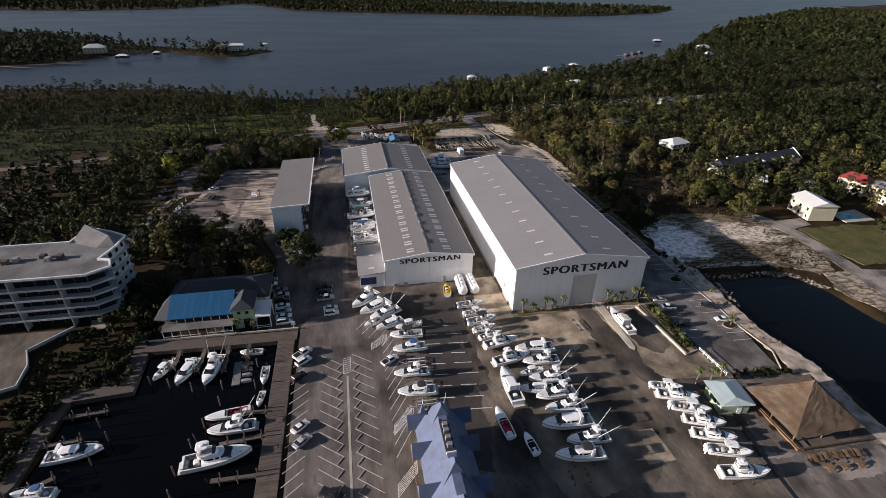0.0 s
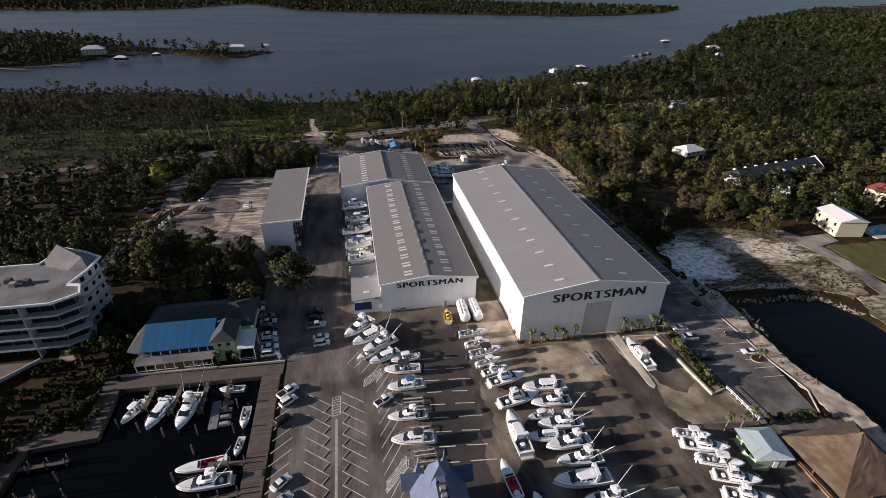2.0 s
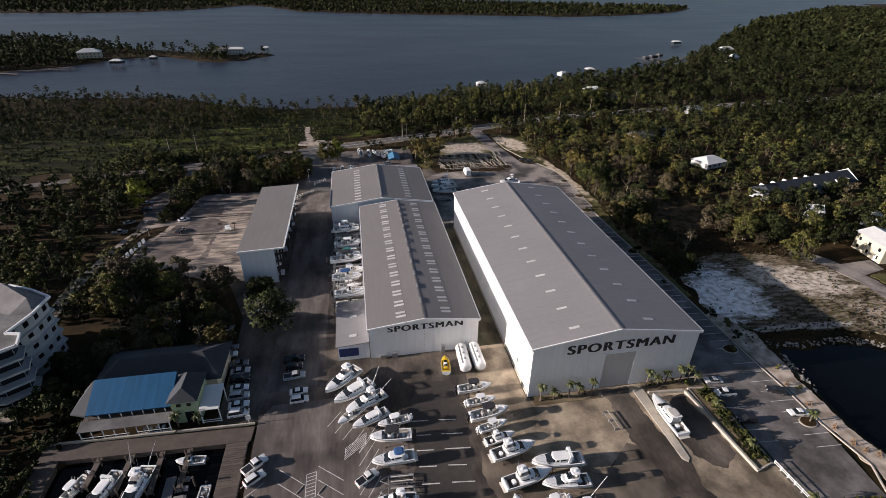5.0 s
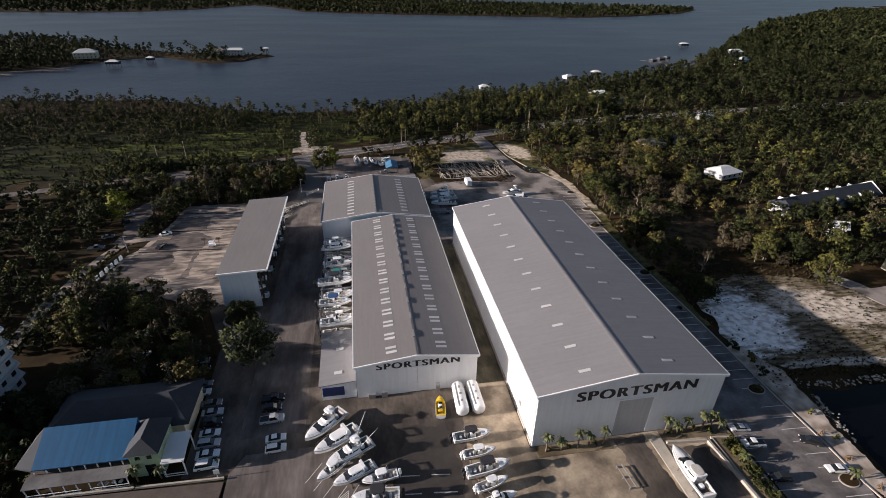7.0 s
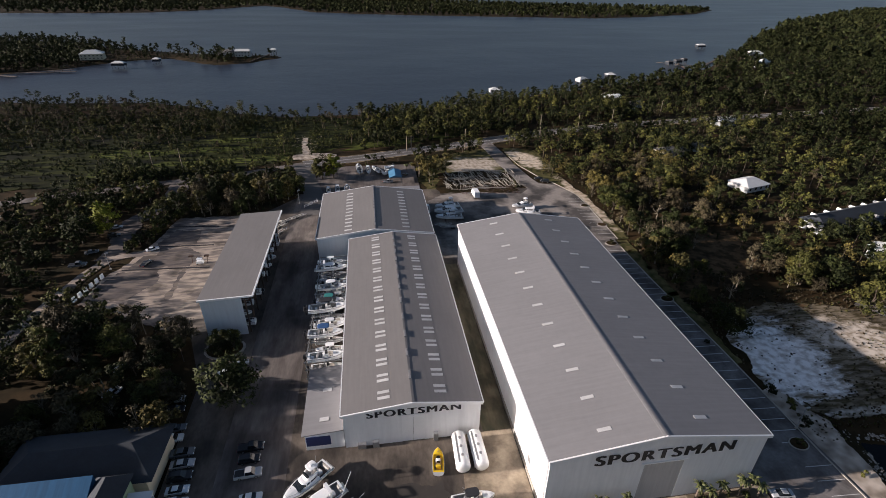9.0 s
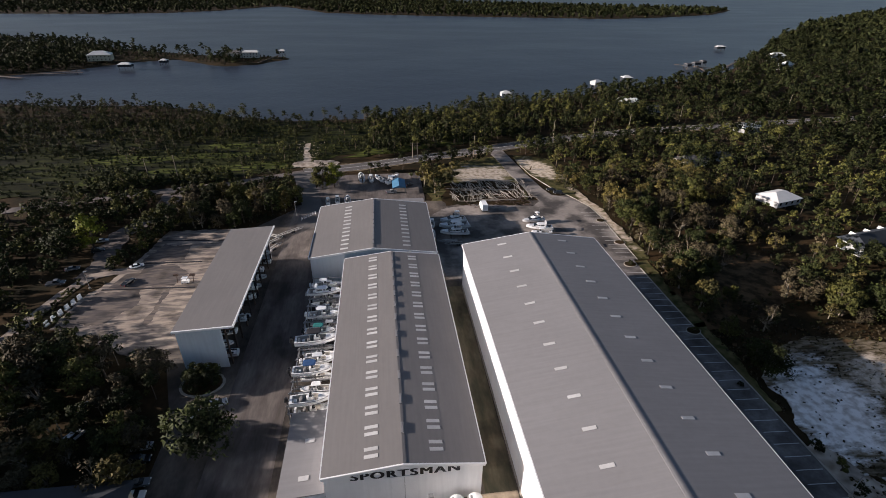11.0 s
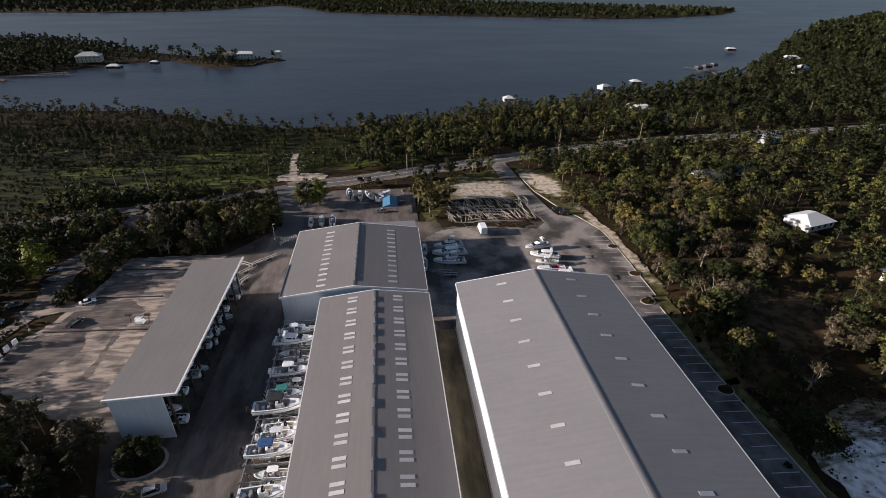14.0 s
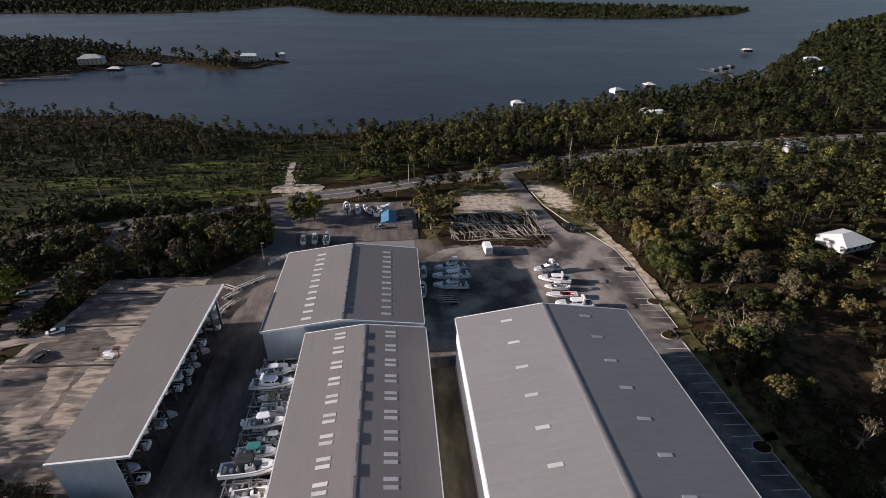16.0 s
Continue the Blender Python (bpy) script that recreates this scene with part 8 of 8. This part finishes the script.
ok = (edge_distance(POND, xs, ys) < -1.5) & (xs > 103.5) & ((ys < 127) | (rng.uniform(size=4200) < np.where(np.hypot(xs - 114, (ys - 140) * 0.8) < 12, 0.04, np.where(np.hypot((xs - 143) * 0.6, ys - 143) < 11, 0.2, 0.6)) + 0.35 * (np.sin(xs * 0.5 + ys * 0.2) * np.sin(ys * 0.7) > 0.25))) & (xs < 160)
wood("clearing_weeds", "low brown weeds on the sand clearing", xs[ok], ys[ok], 0.15, 0.8, 22, 0.22, [LEAF, LEAF_GREY, SOIL, OLIVE])
xs, ys = rng.uniform(-84, -52, 620), rng.uniform(66, 120, 620)
ok = (edge_distance(BAY, xs, ys) < -2.0) & (edge_distance(FRONT, xs, ys) < -1) & ((xs > -78) | (ys < 95))
wood("bank_scrub", "dark scrub on the basin bank", xs[ok], ys[ok], 0.5, 2.4, 90, 0.34, [PINE, LEAF])
xs, ys = rng.uniform(-66, -50, 26), rng.uniform(118, 136, 26)
ok = edge_distance(FRONT, xs, ys) < -2
wood("restaurant_trees", "dark trees between apartments and restaurant", xs[ok], ys[ok], 4, 8, 600, 0.38, [LEAF, PINE])

for i in range(26):
    t = i / 25
    plant("shrub", "scrubby hedge bush beside the empty lot", SHRUB[i % 2], -68.2 + 7.6 * t + rng.uniform(-1.6, 1.6), 217.5 + 29 * t + rng.uniform(-0.8, 0.8), rng.uniform(0.7, 1.5), i * 70, "shrubs", 0.0)
for i in range(14):
    plant("shrub", "scrubby bush on the grass strip beside the drive", SHRUB[i % 2], -74.6 + 0.35 * i * 0.5 + rng.uniform(-1.2, 1.2), 188 + 1.6 * i, rng.uniform(0.3, 0.8), i * 70, "shrubs", 0.0)

for i in range(34):
    plant("shrub", "low planting bed bush in the raised planter", SHRUB[i % 2], 80.0 + rng.uniform(0, 2.4), 85.4 + 0.57 * i, rng.uniform(0.45, 0.75), i * 70, "shrubs", 0.3)

rocks, rk = Shape(), random.Random(33)
bank = POND[9:] + POND[:2]
for (xa, ya), (xb, yb) in zip(bank, bank[1:]):
    for i in range(int(math.hypot(xb - xa, yb - ya) * 16)):
        t, r = rk.random(), rk.uniform(0.1, 0.34)
        x, y = xa + (xb - xa) * t + rk.gauss(0, 0.8), ya + (yb - ya) * t + rk.gauss(0, 0.8)
        z = SEA_LEVEL + 0.25 + rk.uniform(0, 0.5)
        rocks.loft([[(x + q * r * rk.uniform(0.8, 1.2) * math.cos(1.257 * k), y + q * r * rk.uniform(0.8, 1.2) * math.sin(1.257 * k), z + w * r) for k in range(5)] for q, w in ((0.9, -0.5), (1.0, 0.1), (0.45, 0.55))])
tagged(new("bank_stones", rocks.mesh("bank_stones", STONE, fix=False)), "pale broken stones along the pond's edge", "stones", kind="stuff")

# ---- quay, jetty and docks ----
quay = tagged(new("quay_wall", Shape().prism([(-58, 108.2), (-23.6, 107.0), (-18.2, 107.0), (-18.0, 110.6), (-58, 112.0)], -4, 0.12).mesh("quay_wall", WOOD)), "weathered timber quay along the basin", "quay", kind="structure")
part("cap", along(Shape(), [(-58, 112.3), (-18, 111.2)], 0.35, 0.1, 0.6), KERB, quay, "pale concrete cap wall")
jetty = tagged(new("pavement_jetty", Shape().prism([(-23.2, 0), (-19.3, 0), (-18.6, 107), (-22.9, 107)], -4, 0.05).mesh("pavement_jetty", WOOD)), "brown timber boardwalk between basin and car park", "boardwalk", kind="structure")
west = tagged(new("quay_west", Shape().prism([(-58, 108), (-54, 108.2), (-53.2, 94.4), (-65.4, 93.6), (-66.4, 73), (-72, 59), (-76, 60), (-69.6, 74), (-68.8, 97), (-57, 97.4)], -4, 0.15).mesh("quay_west", WOOD)), "grey timber walkway round the basin bank", "boardwalk", kind="structure")
for i, (xa, ya, xb, yb) in enumerate([(-29.5, 84.2, -23.1, 83.5), (-31, 76.3, -23.1, 77.0), (-31, 67.9, -22.9, 67.6), (-35.0, 107.5, -34.6, 98.0), (-40.6, 107.6, -41.0, 99), (-46.6, 107.8, -46.8, 101), (-64.6, 89.3, -56.7, 89.8), (-66, 82, -59, 82.6), (-67.5, 70, -60, 74), (-29.8, 107.3, -29.6, 98)]):
    fp = thing("finger_pier", "narrow grey timber finger pier", "pier", pose(0, 0, 0), "finger piers")
    part("deck", along(Shape(), [(xa, ya), (xb, yb)], 1.0, -0.35, -0.15), WOOD, fp)
    for t in (0.15, 0.55, 0.97):
        for o in (-0.55, 0.55):
            d = Vector((xb - xa, yb - ya)).normalized() * o
            part("post", Shape().rod((xa + (xb - xa) * t - d.y, ya + (yb - ya) * t + d.x, -4), (xa + (xb - xa) * t - d.y, ya + (yb - ya) * t + d.x, 1.1), 0.14), WOOD, fp)
pile_mesh = Shape().rod((0, 0, -4), (0, 0, 1.7), 0.17, n=7).mesh("mooring_post", WOOD)
for x, y in [(-50.5, 97.2), (-46, 95.6), (-40.6, 93.4), (-34, 93), (-33.6, 88), (-35.6, 82), (-37, 77), (-38.6, 71), (-38, 66), (-55, 76.5), (-54, 82), (-57, 86), (-27, 99), (-26.6, 92)]:
    ob = tagged(new("mooring_post", pile_mesh), "single timber mooring post in the basin", "mooring post", "mooring posts")
    ob.location = (x, y, 0)
lift = thing("floating_dock", "grey floating dock with personal watercraft cradles", "dock", pose(-31.6, 97.6, SEA_LEVEL, 0, 0, 4))
part("deck", Shape().box(-0.9, 0.9, -4, 4, -0.3, 0.3), FLAT_ROOF, lift)
for y in (-3, -1, 1, 3):
    part("cradle", Shape().tapered(1.0, 3.6, y - 0.6, y + 0.6, -0.2, 0.5, 0.3, 0.6, 0.2), COCKPIT, lift)

# ---- markings and paving pieces ----
def stripe(parent, xa, ya, xb, yb, w=0.13, z=0.026):
    L = math.hypot(xb - xa, yb - ya)
    ob = part("stripe", UNIT, LINE, parent)
    ob.matrix_basis = pose((xa + xb) / 2, (ya + yb) / 2, z, 0, 0, math.degrees(math.atan2(yb - ya, xb - xa))) @ Matrix.Diagonal((L, w, 1, 1))


UNIT = Shape().box(-0.5, 0.5, -0.5, 0.5, 0, 0.008).mesh("stripe", LINE)
marks = tagged(new("road_marking"), "faded white parking stall lines", "marking", kind="structure")
for k in range(-5, 13):
    y = 84.4 - 2.95 * k
    stripe(marks, -11.7, y, -6.8, y - 4.0)
    stripe(marks, -4.4, y - 0.4, 0.4, y - 4.3)
slab("pavement_median", "pale concrete median between parking rows", "concrete", [(-5.8, 30), (-5.3, 30), (-5.3, 91), (-5.8, 91)], 0.045, KERB)
stop = Shape().tapered(-0.9, 0.9, -0.09, 0.09, 0, 0.13, 0.03, 0.03, 0.03).mesh("wheel_stop", KERB)
for k in range(-4, 12):
    for x, y in ((-7.6, 84.4 - 2.95 * k - 2.0), (-3.6, 84.4 - 2.95 * k - 2.6)):
        ob = part("wheel_stop", stop, KERB, marks, "concrete wheel stop")
        ob.matrix_basis = pose(x, y, 0.022, 0, 0, 51)
for k in range(15):
    y = 58 + 2.95 * k
    stripe(marks, -18.4, y, -14.4, y + 3.3)
for k in range(12):
    y = 66.5 + 3.1 * k
    stripe(marks, 3.4, y, 7.4, y + 6.4)
for k in range(5):
    stripe(marks, -3.0 + 1.6 * k, 108.0 - 1.9 * k, -0.2 + 1.6 * k, 111.8 - 1.9 * k)


def hatched(x0, y0, ux, uy, vx, vy, n):
    """A hatched box from its corner and two edges."""
    stripe(marks, x0, y0, x0 + ux, y0 + uy)
    stripe(marks, x0 + vx, y0 + vy, x0 + ux + vx, y0 + uy + vy)
    for i in range(n + 1):
        t = i / n
        stripe(marks, x0 + ux * t, y0 + uy * t, x0 + ux * t + vx, y0 + uy * t + vy)


hatched(3.8, 72.4, 0.2, 1.8, 4.4, 4.4, 1)
for q in ((3.6, 72.0), (2.8, 58.0), (0.6, 99.4)):
    hatched(q[0], q[1], 0.2, 2.6, 4.2, 4.6 if q[1] < 90 else 3.2, 6)
hatched(-6.5, 92.0, 0.0, 5.2, 1.8, 0.4, 7)
for k in range(9):
    y = 106.6 - 3.75 * k
    stripe(marks, 14.8, y, 18.2, y - 0.35, 0.22)
    stripe(marks, 20.4, y - 0.5, 24.0 + 0.8 * (k % 3), y - 1.0, 0.22)
for k in range(9):
    stripe(marks, 95.4, 86.5 + 3.1 * k, 101.0, 86.2 + 3.1 * k)
for k in range(6):
    stripe(marks, 84.0, 89.6 + 3.1 * k, 88.8, 89.2 + 3.1 * k)
for k in range(28):
    y = 117 + 3.0 * k
    stripe(marks, 95.2, y, 100.6, y - 0.3, 0.16)
for k in range(13):
    stripe(marks, 97.2, 208 + 3.0 * k, 102.8, 207.4 + 3.0 * k, z=0.034)
dash = tagged(new("road_marking_highway"), "highway edge and centre lines", "marking", kind="structure")
for (xa, ya), (xb, yb) in zip(ROAD[5:-1], ROAD[6:]):
    d = Vector((xb - xa, yb - ya)).normalized()
    for o in (-4.2, -0.15, 0.15, 4.2):
        stripe(dash, xa - d.y * o, ya + d.x * o, xb - d.y * o, yb + d.x * o, 0.16, 0.054)
plank = Shape().box(-2.0, 2.0, -0.36, 0.36, 0, 0.05).mesh("plank", WOOD)
for i in range(150):
    y = 34 + 0.485 * 1.0 * i
    ob = part("plank", plank, WOOD, jetty)
    ob.matrix_basis = pose(-21.05 + 0.004 * (y - 34) + 0.03 * math.sin(i * 2.4), y, 0.05 + 0.006 * math.sin(i * 5.1), 0, 0, 0.6 * math.sin(i * 3.3)) @ Matrix.Diagonal((1, 0.62, 1, 1))
